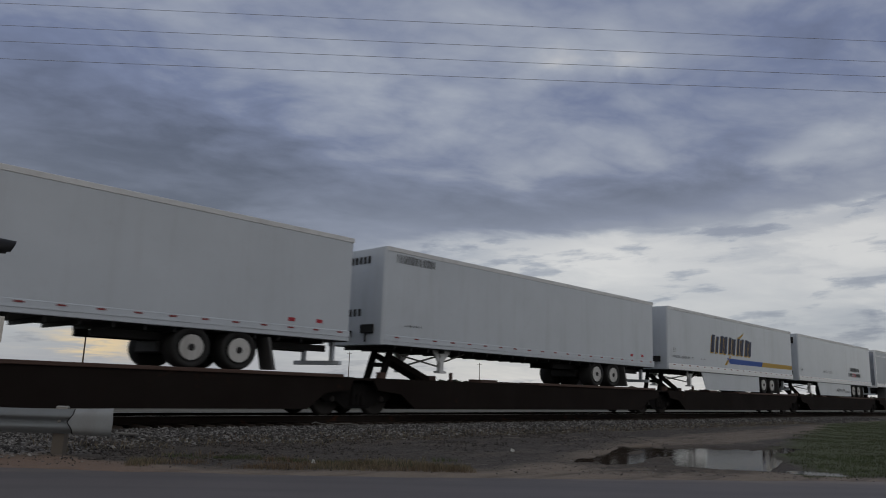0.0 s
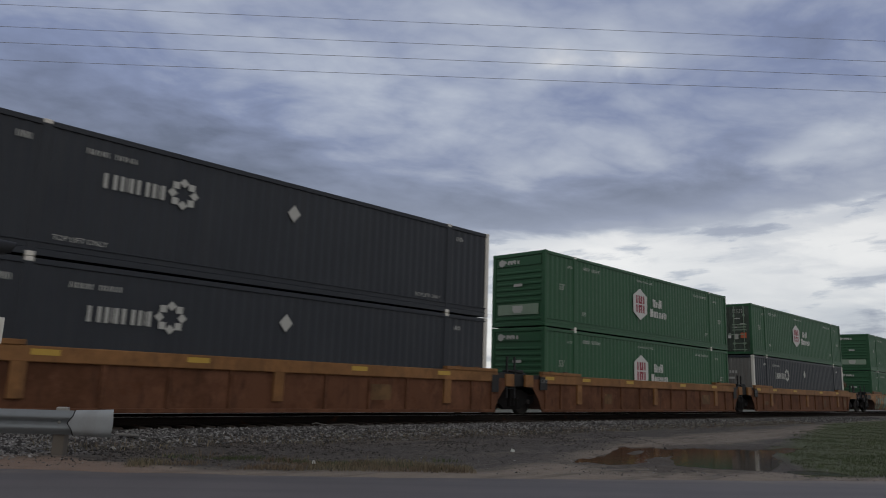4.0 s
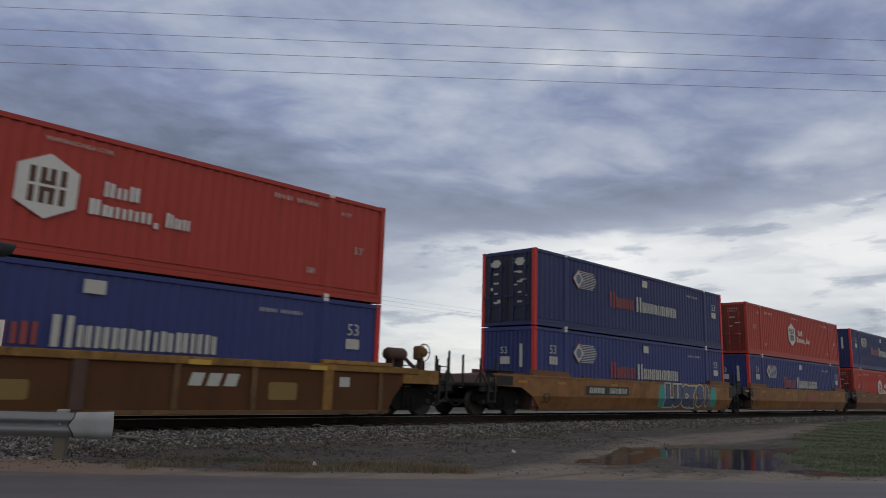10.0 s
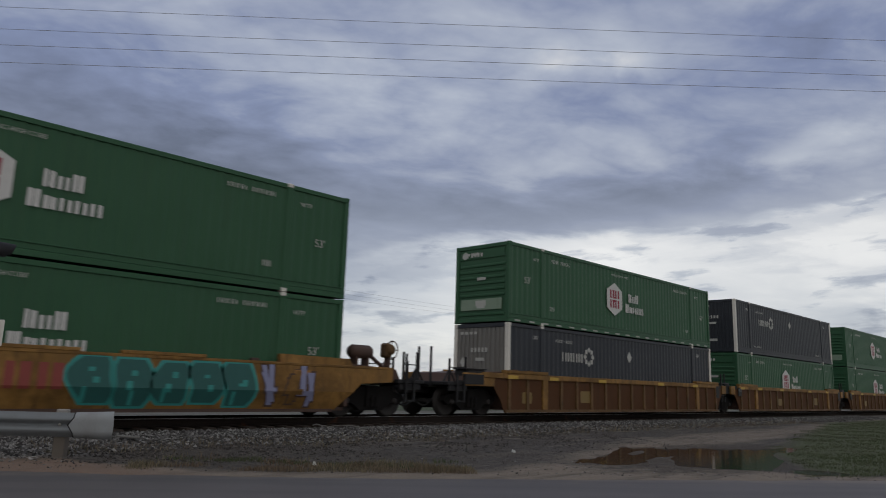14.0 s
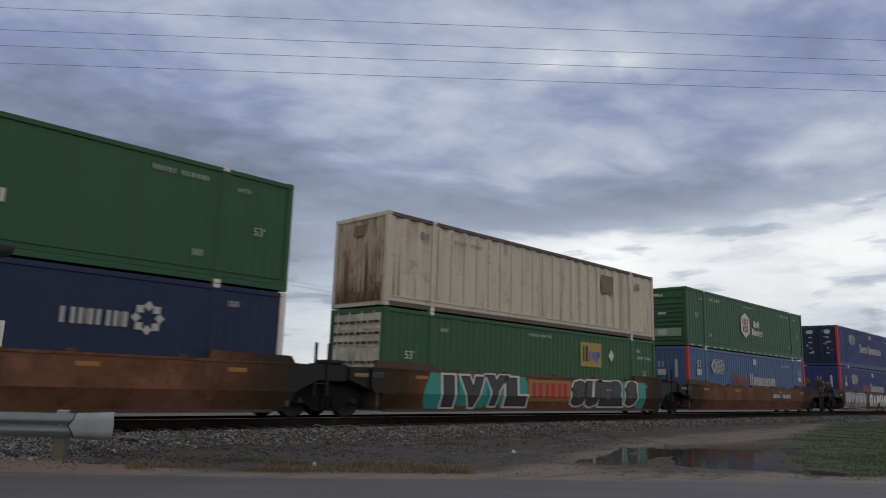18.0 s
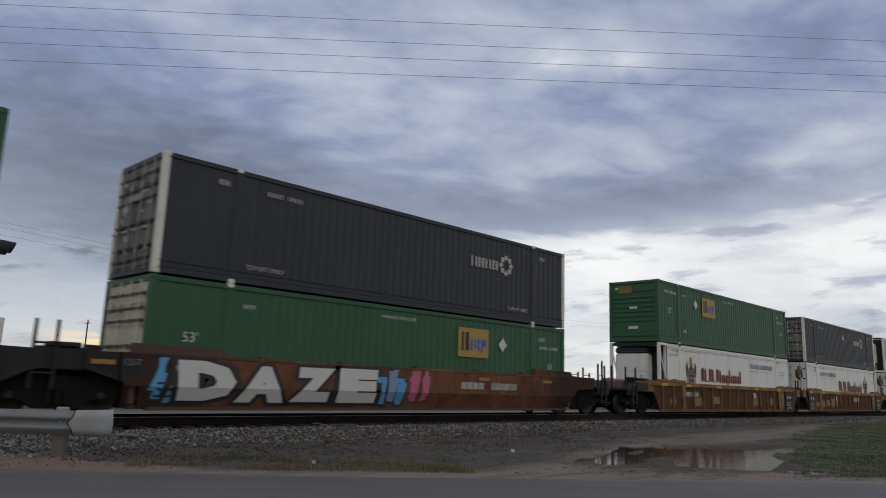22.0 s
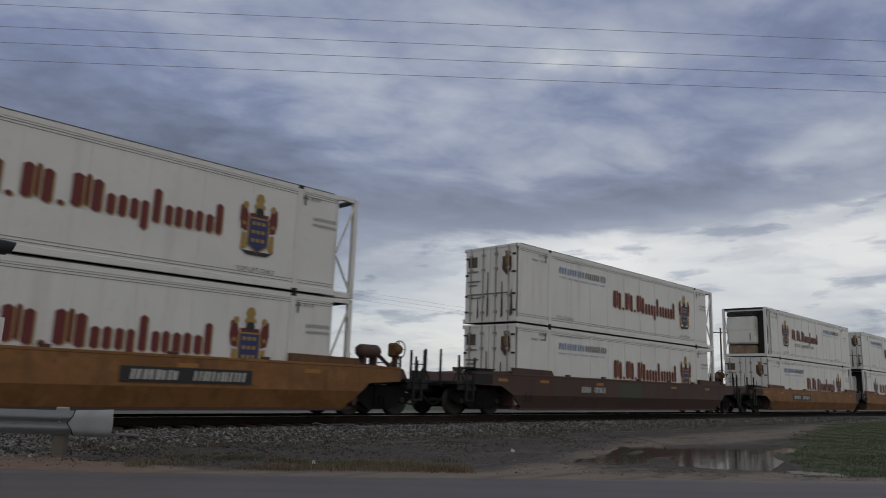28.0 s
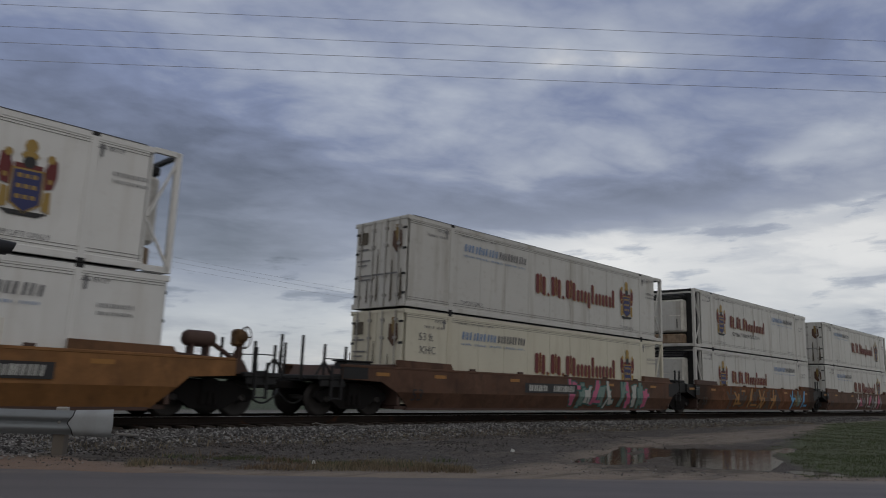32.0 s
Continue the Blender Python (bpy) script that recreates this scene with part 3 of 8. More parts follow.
def end_marks(c, mat, doors):
    def draw(g):
        def onend(x0, x1, z0, z1):
            g.add([(-0.012, -x0, z0), (-0.012, -x1, z0), (-0.012, -x1, z1), (-0.012, -x0, z1)], [(0, 1, 2, 3)])
        if doors:
            for z in (2.50, 2.37):
                for k in range(6):
                    onend(0.24 + 0.10 * k, 0.27 + 0.10 * k, z, z + 0.07)
            for z, a, w in ((2.02, 0.30, 0.34), (1.70, 0.62, 0.30), (1.52, 0.26, 0.22), (1.08, 0.70, 0.24)):
                onend(a, a + w, z, z + 0.05)
            onend(-0.86, -0.68, 2.32, 2.48)
            onend(-0.84, -0.72, 1.38, 1.50)
            onend(-0.50, -0.34, 0.88, 1.02)
        else:
            for k in range(4):
                onend(-0.95 + 0.22 * k, -0.80 + 0.22 * k, 2.50, 2.60)
            onend(-0.25, 0.25, 0.60, 0.74)
            onend(-0.20, 0.22, 1.55, 1.66)
    marks(c, "end_stencilling", mat, draw)


def hex_logo(c, cx, cz, words, mat="white_mark", bar="claret_mark"):
    def plate(g):
        polygon(g, [(cx, cz + 0.70), (cx + 0.60, cz + 0.38), (cx + 0.60, cz - 0.38), (cx, cz - 0.70), (cx - 0.60, cz - 0.38), (cx - 0.60, cz + 0.38)], FACE)

    def bits(g):
        for dx in (-0.36, -0.15, 0.03, 0.24):
            rect(g, cx + dx, cx + dx + 0.12, cz - 0.38, cz - 0.03, FACE - 0.004)
            rect(g, cx + dx, cx + dx + 0.12, cz + 0.03, cz + 0.38, FACE - 0.004)
        rect(g, cx - 0.16, cx + 0.16, cz - 0.12, cz - 0.03, FACE - 0.005)
        rect(g, cx - 0.16, cx + 0.16, cz + 0.03, cz + 0.11, FACE - 0.005)
    marks(c, "emblem_plate", mat, plate, "white six-sided emblem")
    marks(c, "emblem_detail", bar, bits)
    marks(c, "lettering", "white_mark", words)


def hub_words(g):
    bars(g, 8.16, 9.02, 1.50, 1.88, FACE, 3, 21, 0.27, tall=(0, 2))
    bars(g, 7.90, 9.46, 1.04, 1.42, FACE, 5, 22, 0.27, tall=(0,))


def hub_words_long(g):
    bars(g, 8.02, 8.84, 1.54, 1.88, FACE, 3, 21, 0.27, tall=(0, 2))
    bars(g, 7.74, 9.16, 1.10, 1.45, FACE, 5, 22, 0.27, tall=(0,))
    bars(g, 9.46, 10.08, 1.10, 1.45, FACE, 3, 23, 0.27, tall=(0,))
    rect(g, 9.20, 9.30, 1.02, 1.16, FACE)


def hub_green(c, doors, leaf=None):
    frame_and_walls(c, "hub_green", "hub_green")
    if doors:
        door_end(c, "hub_green", "hub_green", leaf=leaf or "worn_green_door", rod="faded_green", straps="worn_green_door" if leaf else None)
    else:
        front_end(c, "hub_green", "hub_green")
    front_end(c, "hub_green", "hub_green", LONG, 1)
    if not doors:
        part("faded_patch", Geo().box(-0.004, 0.03, -0.98, 0.98, 0.46, 0.86), "faded_green", c, "weathered pale patch")
    else:
        for y0, y1, z0, z1 in [(y, y + 0.80, z, z + 0.05) for y in (-0.98, 0.18) for z in (0.24, 0.60, 1.36, 1.52, 1.66)]:
            part("faded_patch", Geo().box(-0.008, 0.03, y0, y1, z0, z1), "faded_green", c, "weathered pale patch")
    if doors:
        for y0, y1, z0, z1, mat in ((-0.66, -0.98, 0.92, 1.22, "orange_mark"), (0.06, -0.10, 0.92, 1.18, "white_mark"), (0.92, 0.70, 0.80, 1.26, "off_white_mark"), (0.52, 0.30, 0.80, 1.20, "faded_green"), (-0.28, -0.52, 0.86, 1.16, "off_white_mark")):
            g = Geo()
            g.add([(-0.016, y0, z0), (-0.016, y1, z0), (-0.016, y1, z1), (-0.016, y0, z1)], [(0, 1, 2, 3)])
            part("placard", g, mat, c)
    else:
        def end_crest(g):
            pts = [(-0.016, 0.80 + 0.17 * math.cos(t), 2.52 + 0.15 * math.sin(t)) for t in (math.pi / 6 + math.pi * i / 3 for i in range(6))]
            g.add(pts, [tuple(range(6))])
            for k in range(4):
                g.add([(-0.016, 0.52 - 0.16 * k, 2.44), (-0.016, 0.42 - 0.16 * k, 2.44), (-0.016, 0.42 - 0.16 * k, 2.58), (-0.016, 0.52 - 0.16 * k, 2.58)], [(0, 1, 2, 3)])
            g.add([(-0.016, 0.18, 0.52), (-0.016, -0.18, 0.52), (-0.016, -0.26, 0.80), (-0.016, 0.26, 0.80)], [(0, 1, 2, 3)])
        tagged(marks(c, "end_emblem", "off_white_mark", end_crest), kind="stuff")
    small_marks(c, "off_white_mark")
    end_marks(c, "off_white_mark", doors)
    hex_logo(c, 7.04, 1.52, hub_words)


def hub_red(c, doors):
    frame_and_walls(c, "hub_red", "hub_red", deep=0.032)
    if doors:
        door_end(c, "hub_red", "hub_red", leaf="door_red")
    else:
        front_end(c, "hub_red", "hub_red")
    front_end(c, "hub_red", "hub_red", LONG, 1)
    small_marks(c, "off_white_mark")
    end_marks(c, "off_white_mark", doors)
    hex_logo(c, 6.90, 1.52, hub_words_long, "white_mark", "brown_mark")


def slate(c, doors, wall="dark_slate", x=3.2, lone=True):
    """Dark box with white corner posts and a ring of eight lobes as its mark."""
    frame_and_walls(c, wall, "post_white", rail=wall)
    if doors:
        door_end(c, wall, wall, leaf="smudged_door", rod="lock_steel", straps="black_paint")
    else:
        front_end(c, wall, wall, upright=True, panel=wall)
    front_end(c, wall, wall, LONG, 1, True)

    def draw(g):
        bars(g, x, x + 1.45, 1.68, 2.02, FACE, 4, 31, 0.22)
        for k in range(8):
            t = math.pi * k / 4
            ngon(g, x + 1.86 + 0.27 * math.cos(t), 1.92 + 0.27 * math.sin(t), 0.115, 0.115, 4, FACE, t)
        if not doors or lone:
            ngon(g, 8.16, 2.06, 0.20, 0.24, 4, FACE)
        put_text(g, "TOP LIFT ONLY", 0.16, 2.35, FACE, 0.38)
        put_text(g, "TOP LIFT ONLY", 0.16, 12.7, FACE, 0.38)
        for y, z in ((0.62, 1.72),) if doors else ((0.80, 1.50),):
            g.add([(-0.016, y + 0.16, z), (-0.016, y, z - 0.20), (-0.016, y - 0.16, z), (-0.016, y, z + 0.20)], [(0, 1, 2, 3)])
        for k in range(5):
            y = 0.42 - 0.17 * k
            g.add([(-0.016, y, 1.86), (-0.016, y - 0.10, 1.86), (-0.016, y - 0.10, 2.02), (-0.016, y, 2.02)], [(0, 1, 2, 3)])
        bars(g, 2.8, 3.9, 2.36, 2.48, FACE, 9, 34)
        bars(g, 1.42, 1.72, 2.38, 2.52, FACE, 3, 35, 0.3)
        bars(g, 14.5, 14.8, 2.38, 2.52, FACE, 3, 36, 0.3)
    marks(c, "stencilling", "off_white_mark", draw)
    end_marks(c, "off_white_mark", doors)


def pacer(c, doors, wall="pacer_blue", white_name=False):
    frame_and_walls(c, wall, "post_red", rail=wall, deep=0.030)
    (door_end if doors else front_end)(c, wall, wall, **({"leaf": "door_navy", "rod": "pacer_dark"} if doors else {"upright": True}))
    front_end(c, wall, wall, LONG, 1, True)

    def draw(g):
        ngon(g, 2.84, 2.04, 0.36, 0.37, 4, FACE)
        for k in range(11):
            z = 1.69 + k * 0.066
            a = 3.22 - abs(k - 5) * 0.058
            rect(g, a, 4.14 - abs(k - 5.5) * 0.05, z, z + 0.030, FACE)
        bars(g, 7.30, 7.82, 1.16, 1.82, FACE, 1, 42, 0.25)
        bars(g, 7.82, 11.05, 1.18, 1.64, FACE, 9, 44, 0.25)
        rect(g, 7.86, 8.32, 2.32, 2.62, FACE)
        if not doors:
            put_text(g, "53", 0.46, 0.90, FACE, 1.93)
            for k in range(3):
                rect(g, 0.90 + 0.18 * k, 1.055 + 0.18 * k, 1.53, 1.83, FACE)
        put_text(g, "53", 0.46, 14.92, FACE, 1.93)
        rect(g, 14.90, 15.38, 1.55, 1.83, FACE)
        bars(g, 12.1, 13.4, 2.34, 2.44, FACE, 10, 43)
        if white_name:
            (bars(g, 5.12, 5.62, 1.16, 1.82, FACE, 1, 41, 0.25), bars(g, 5.62, 7.12, 1.18, 1.64, FACE, 4, 45, 0.25))
    marks(c, "stencilling", "off_white_mark", draw)

    def ring(g):
        ngon(g, 2.84, 2.04, 0.18, 0.19, 10, FACE - 0.004)
    marks(c, "emblem_disc", "dull_blue", ring, "dull blue emblem disc")
    if not white_name:
        marks(c, "emblem_rim", "faded_red", lambda g: [polygon(g, [(2.84 + 0.41 * a, 2.04 + 0.42 * b), (2.84 + 0.41 * p, 2.04 + 0.42 * q), (2.84 + 0.36 * p, 2.04 + 0.37 * q), (2.84 + 0.36 * a, 2.04 + 0.37 * b)], FACE) for a, b, p, q in ((-1, 0, 0, 1), (0, 1, 1, 0), (-1, 0, 0, -1))] and None)
    if not white_name:
        marks(c, "lettering", "faded_red",
              lambda g: (bars(g, 5.12, 5.62, 1.16, 1.82, FACE, 1, 41, 0.25), bars(g, 5.62, 7.12, 1.18, 1.64, FACE, 4, 45, 0.25)), "faded orange-red lettering marks")
    if not doors:
        def end_size(g):
            put_text(g, "53", 0.36, -0.016, 0.30, 1.90, "end")
            g.add([(-0.016, 0.30, 1.50), (-0.016, -0.16, 1.50), (-0.016, -0.16, 1.78), (-0.016, 0.30, 1.78)], [(0, 1, 2, 3)])
            g.add([(-0.016, -0.62, 1.40), (-0.016, -0.76, 1.40), (-0.016, -0.76, 2.25), (-0.016, -0.62, 2.25)], [(0, 1, 2, 3)])
        marks(c, "end_stencilling", "off_white_mark", end_size)
    else:
        end_marks(c, "off_white_mark", doors)
    if doors:
        def ovals(g):
            for y in (-0.60, 0.56):
                pts = [(-0.014, y + 0.24 * math.cos(t), 2.42 + 0.17 * math.sin(t)) for t in (2 * math.pi * i / 6 for i in range(6))]
                g.add(pts, [tuple(range(6))])
                for z, w in ((1.98, 0.22), (1.62, 0.26), (1.22, 0.16), (0.86, 0.22)):
                    g.add([(-0.014, y + w / 2, z), (-0.014, y - w / 2, z), (-0.014, y - w / 2, z + 0.07), (-0.014, y + w / 2, z + 0.07)], [(0, 1, 2, 3)])
        tagged(marks(c, "door_emblem", "off_white_mark", ovals), kind="stuff")


def emp(c, doors, x=4.5, k=1.0, mid=2.02):
    frame_and_walls(c, "emp_green", "emp_green")
    if doors:
        door_end(c, "emp_green", "emp_green", leaf="faded_door", rod="faded_door", straps="car_dark")
    else:
        front_end(c, "emp_green", "emp_green")
    front_end(c, "emp_green", "emp_green", LONG, 1)

    def draw(g):
        put_text(g, "53'", 0.34, 0.86, FACE, 1.40)
        put_text(g, "53'", 0.30, 15.02, FACE, 1.32)
        if not doors:
            bars(g, 0.55, 1.75, 2.32, 2.46, FACE, 10, 51)
        bars(g, 14.55, 15.7, 2.02, 2.14, FACE, 9, 51)
        put_text(g, "WTP", 0.17, 2.36, FACE, 2.30)
        put_text(g, "WARNING HIGH CUBE", 0.135, 6.9, FACE, 2.50)
        bars(g, 14.5, 14.85, 2.3, 2.45, FACE, 3, 8)
        bars(g, 2.4, 2.75, 0.58, 0.72, FACE, 2, 9, 0.3)
        ngon(g, 3.78 if x < 8 else 12.45, 2.05, 0.22, 0.25, 4, FACE)
    marks(c, "stencilling", "white_mark", draw)
    def bar(g, x0, x1, z0, z1, off=0.004):
        rect(g, x + x0 * k, x + x1 * k, mid + (z0 - 2.02) * k, mid + (z1 - 2.02) * k, FACE - off)
    marks(c, "emblem_plate", "emblem_amber", lambda g: bar(g, 0.0, 1.5, 1.55, 2.50, 0.0), "amber emblem square")

    def dark(g):
        bar(g, 0.16, 0.27, 1.76, 2.36)
        bar(g, 0.34, 0.52, 1.76, 2.36)
    marks(c, "emblem_detail", "black_mark", dark)

    def blue(g):
        for x0, x1, z0 in ((0.60, 0.70, 1.78), (0.78, 0.86, 1.86), (0.94, 1.04, 1.78), (1.12, 1.21, 1.70), (1.21, 1.38, 1.92)):
            bar(g, x0, x1, z0, 2.16)
    marks(c, "emblem_detail", "blue_mark", blue)
    end_marks(c, "white_mark", doors)
    if not doors:
        g = Geo()
        g.add([(-0.016, 0.75, 2.30), (-0.016, 0.05, 2.30), (-0.016, 0.05, 2.66), (-0.016, 0.75, 2.66)], [(0, 1, 2, 3)])
        part("end_emblem", g, "dull_amber", c)


def rusty(c):
    """Old pale box with broad folds and rust-stained ends."""
    frame_and_walls(c, "rusty_white", "rusty_white", rail="rusty_rail", pitch=0.62, deep=0.06)

    # shade in the folds, painted as thin brown upright lines
    def grime_shade(g):
        for k in range(20):
            rect(g, 2.16 + 0.62 * k, 2.19 + 0.62 * k, 0.36, HIGH - 0.22, -HALF + 0.018)
    tagged(marks(c, "fold_grime", "fold_grime", grime_shade, "shade of the folds painted as thin brown lines"), kind="stuff")
    front_end(c, "rusty_white", "rusty_white", upright=True, panel="rusty_end")
    for x, w, z in ((0.30, 0.05, 1.3), (0.52, 0.04, 1.9), (1.2, 0.03, 0.9), (1.86, 0.03, 2.2), (4.4, 0.03, 0.7), (8.9, 0.025, 1.1), (14.05, 0.03, 2.0), (15.6, 0.04, 1.5)):
        marks(c, "rust_streak", "rust_brown", lambda g: g.add([(x, -HALF + 0.018, 0.3), (x + w, -HALF + 0.018, 0.3), (x + w * 0.6, -HALF + 0.018, 0.3 + z), (x + w * 0.4, -HALF + 0.018, 0.3 + z)], [(0, 1, 2, 3)]), "brown rust streak")
    front_end(c, "rusty_white", "rusty_white", LONG, 1, True)

    def run(g):
        rnd = random.Random(12)
        for k in range(22):
            y, w, z = 1.12 - 0.101 * k, rnd.uniform(0.06, 0.13), rnd.uniform(0.35, 1.0) + (1.0 if k in (4, 5, 14, 15, 19) else 0.0)
            g.add([(-0.006 - 0.0004 * k, y, 0.15), (-0.006 - 0.0004 * k, y - w, 0.15), (-0.006 - 0.0004 * k, y - w * 0.7, 0.15 + z * 0.8), (-0.006 - 0.0004 * k, y - w * 0.5, 0.15 + z), (-0.006 - 0.0004 * k, y - w * 0.25, 0.15 + z * 0.75)], [(0, 1, 2, 3, 4)])
    tagged(marks(c, "rust_run", "rust_run", run, "dark brown rust running down the end"), kind="stuff")
    marks(c, "emblem_plate", "dull_amber", lambda g: rect(g, 11.75, 12.65, 1.70, 2.45, FACE), "faded amber emblem square")

    def dark(g):
        rect(g, 11.85, 11.93, 1.85, 2.32, FACE - 0.004)
        rect(g, 11.99, 12.12, 1.85, 2.32, FACE - 0.004)
        rect(g, 12.22, 12.30, 1.85, 2.2, FACE - 0.004)
        rect(g, 12.42, 12.50, 1.85, 2.2, FACE - 0.004)
        bars(g, 1.35, 1.75, 2.20, 2.45, FACE, 3, 61)
        bars(g, 2.9, 4.3, 2.30, 2.42, FACE, 9, 62)
        bars(g, 14.5, 14.9, 2.1, 2.4, FACE, 3, 63)
    marks(c, "dark_stencilling", "grey_mark", dark)
    g = Geo()
    g.add([(-0.016, 0.30, 2.22), (-0.016, -0.25, 2.22), (-0.016, -0.25, 2.58), (-0.016, 0.30, 2.58)], [(0, 1, 2, 3)])
    part("end_emblem", g, "dull_amber", c)


def crest(c, x):
    """Shield with supporters, in plain shapes."""
    def shield(g):
        polygon(g, [(x + 0.28, 1.70), (x + 0.28, 1.03), (x + 0.55, 0.85), (x + 0.82, 1.03), (x + 0.82, 1.70)], FACE - 0.004)

    def gold(g):
        polygon(g, [(x + 0.24, 1.74), (x + 0.24, 1.01), (x + 0.55, 0.80), (x + 0.86, 1.01), (x + 0.86, 1.74)], FACE)
        ngon(g, x + 0.55, 2.22, 0.13, 0.16, 8, FACE)
        ngon(g, x + 0.55, 2.02, 0.17, 0.10, 8, FACE)
        for z in (1.10, 1.32, 1.54):
            for dx in (0.36, 0.50, 0.64):
                rect(g, x + dx, x + dx + 0.09, z, z + 0.09, FACE - 0.008)
        for s in (-1, 1):
            m = x + 0.55
            polygon(g, [(m + s * 0.34, 1.30), (m + s * 0.46, 1.34), (m + s * 0.48, 0.86), (m + s * 0.32, 0.92)][::s], FACE - 0.002)
            ngon(g, m + s * 0.40, 2.02, 0.08, 0.10, 7, FACE - 0.006)
            rect(g, m + s * 0.42 - 0.04, m + s * 0.42 + 0.04, 1.50, 1.60, FACE - 0.006)

    def red(g):
        polygon(g, [(x + 0.02, 2.00), (x + 0.16, 2.06), (x + 0.24, 1.78), (x + 0.22, 1.36), (x + 0.06, 1.40), (x + 0.0, 1.66)], FACE)
        polygon(g, [(x + 1.08, 2.00), (x + 0.94, 2.06), (x + 0.86, 1.78), (x + 0.88, 1.36), (x + 1.04, 1.40), (x + 1.10, 1.66)], FACE)
        rect(g, x + 0.28, x + 0.82, 1.74, 1.84, FACE)

    def dark(g):
        ngon(g, x + 0.55, 1.88, 0.13, 0.13, 8, FACE - 0.004)
        polygon(g, [(x + 0.10, 0.86), (x + 1.0, 0.86), (x + 0.82, 0.76), (x + 0.28, 0.76)], FACE)
    marks(c, "crest_shield", "crest_blue", shield, "dark blue crest shield")
    tagged(marks(c, "crest_gold", "crest_gold", gold), kind="stuff")
    tagged(marks(c, "crest_red", "maroon_mark", red), kind="stuff")
    tagged(marks(c, "crest_dark", "black_mark", dark), kind="stuff")


def gothic(g, x0, x1, z0, z1, y):
    """Heavy upright strokes with pointed ends, thick and thin by turns, standing for a name in old letters."""
    h = z1 - z0
    # for each letter its width, then the strokes: place and width in it, foot and head as shares of the height
    cap = ((0.06, 0.30, 0.04, 0.96), (0.42, 0.12, 0.10, 1.0), (0.62, 0.28, 0.0, 0.90))
    dot = ((0.15, 0.5, 0.0, 0.16),)
    low = ((0.06, 0.34, 0.0, 0.60), (0.56, 0.32, 0.0, 0.62))
    row = [(1.15, cap), (0.42, dot), (1.15, cap), (0.42, dot), (1.2, cap), (0.85, low), (0.8, ((0.06, 0.34, 0.0, 0.60), (0.56, 0.32, -0.24, 0.60))),
           (0.5, ((0.15, 0.55, 0.0, 1.0),)), (0.8, low), (0.85, low), (0.85, ((0.06, 0.34, 0.0, 0.58), (0.54, 0.32, 0.0, 0.95)))]
    unit = (x1 - x0) / sum(w for w, _ in row)
    a = x0
    for w, strokes in row:
        for at, t, lo, hi in strokes:
            b, t, lo, hi = a + at * w * unit, t * w * unit, z0 + lo * h, z0 + hi * h
            e = min(0.07 * h, (hi - lo) * 0.3)
            g.add([(b, y, lo + e), (b + t * 0.5, y, lo), (b + t, y, lo + e), (b + t, y, hi - e), (b + t * 0.5, y, hi), (b, y, hi - e)], [(0, 1, 2, 3, 4, 5)])
        a += w * unit


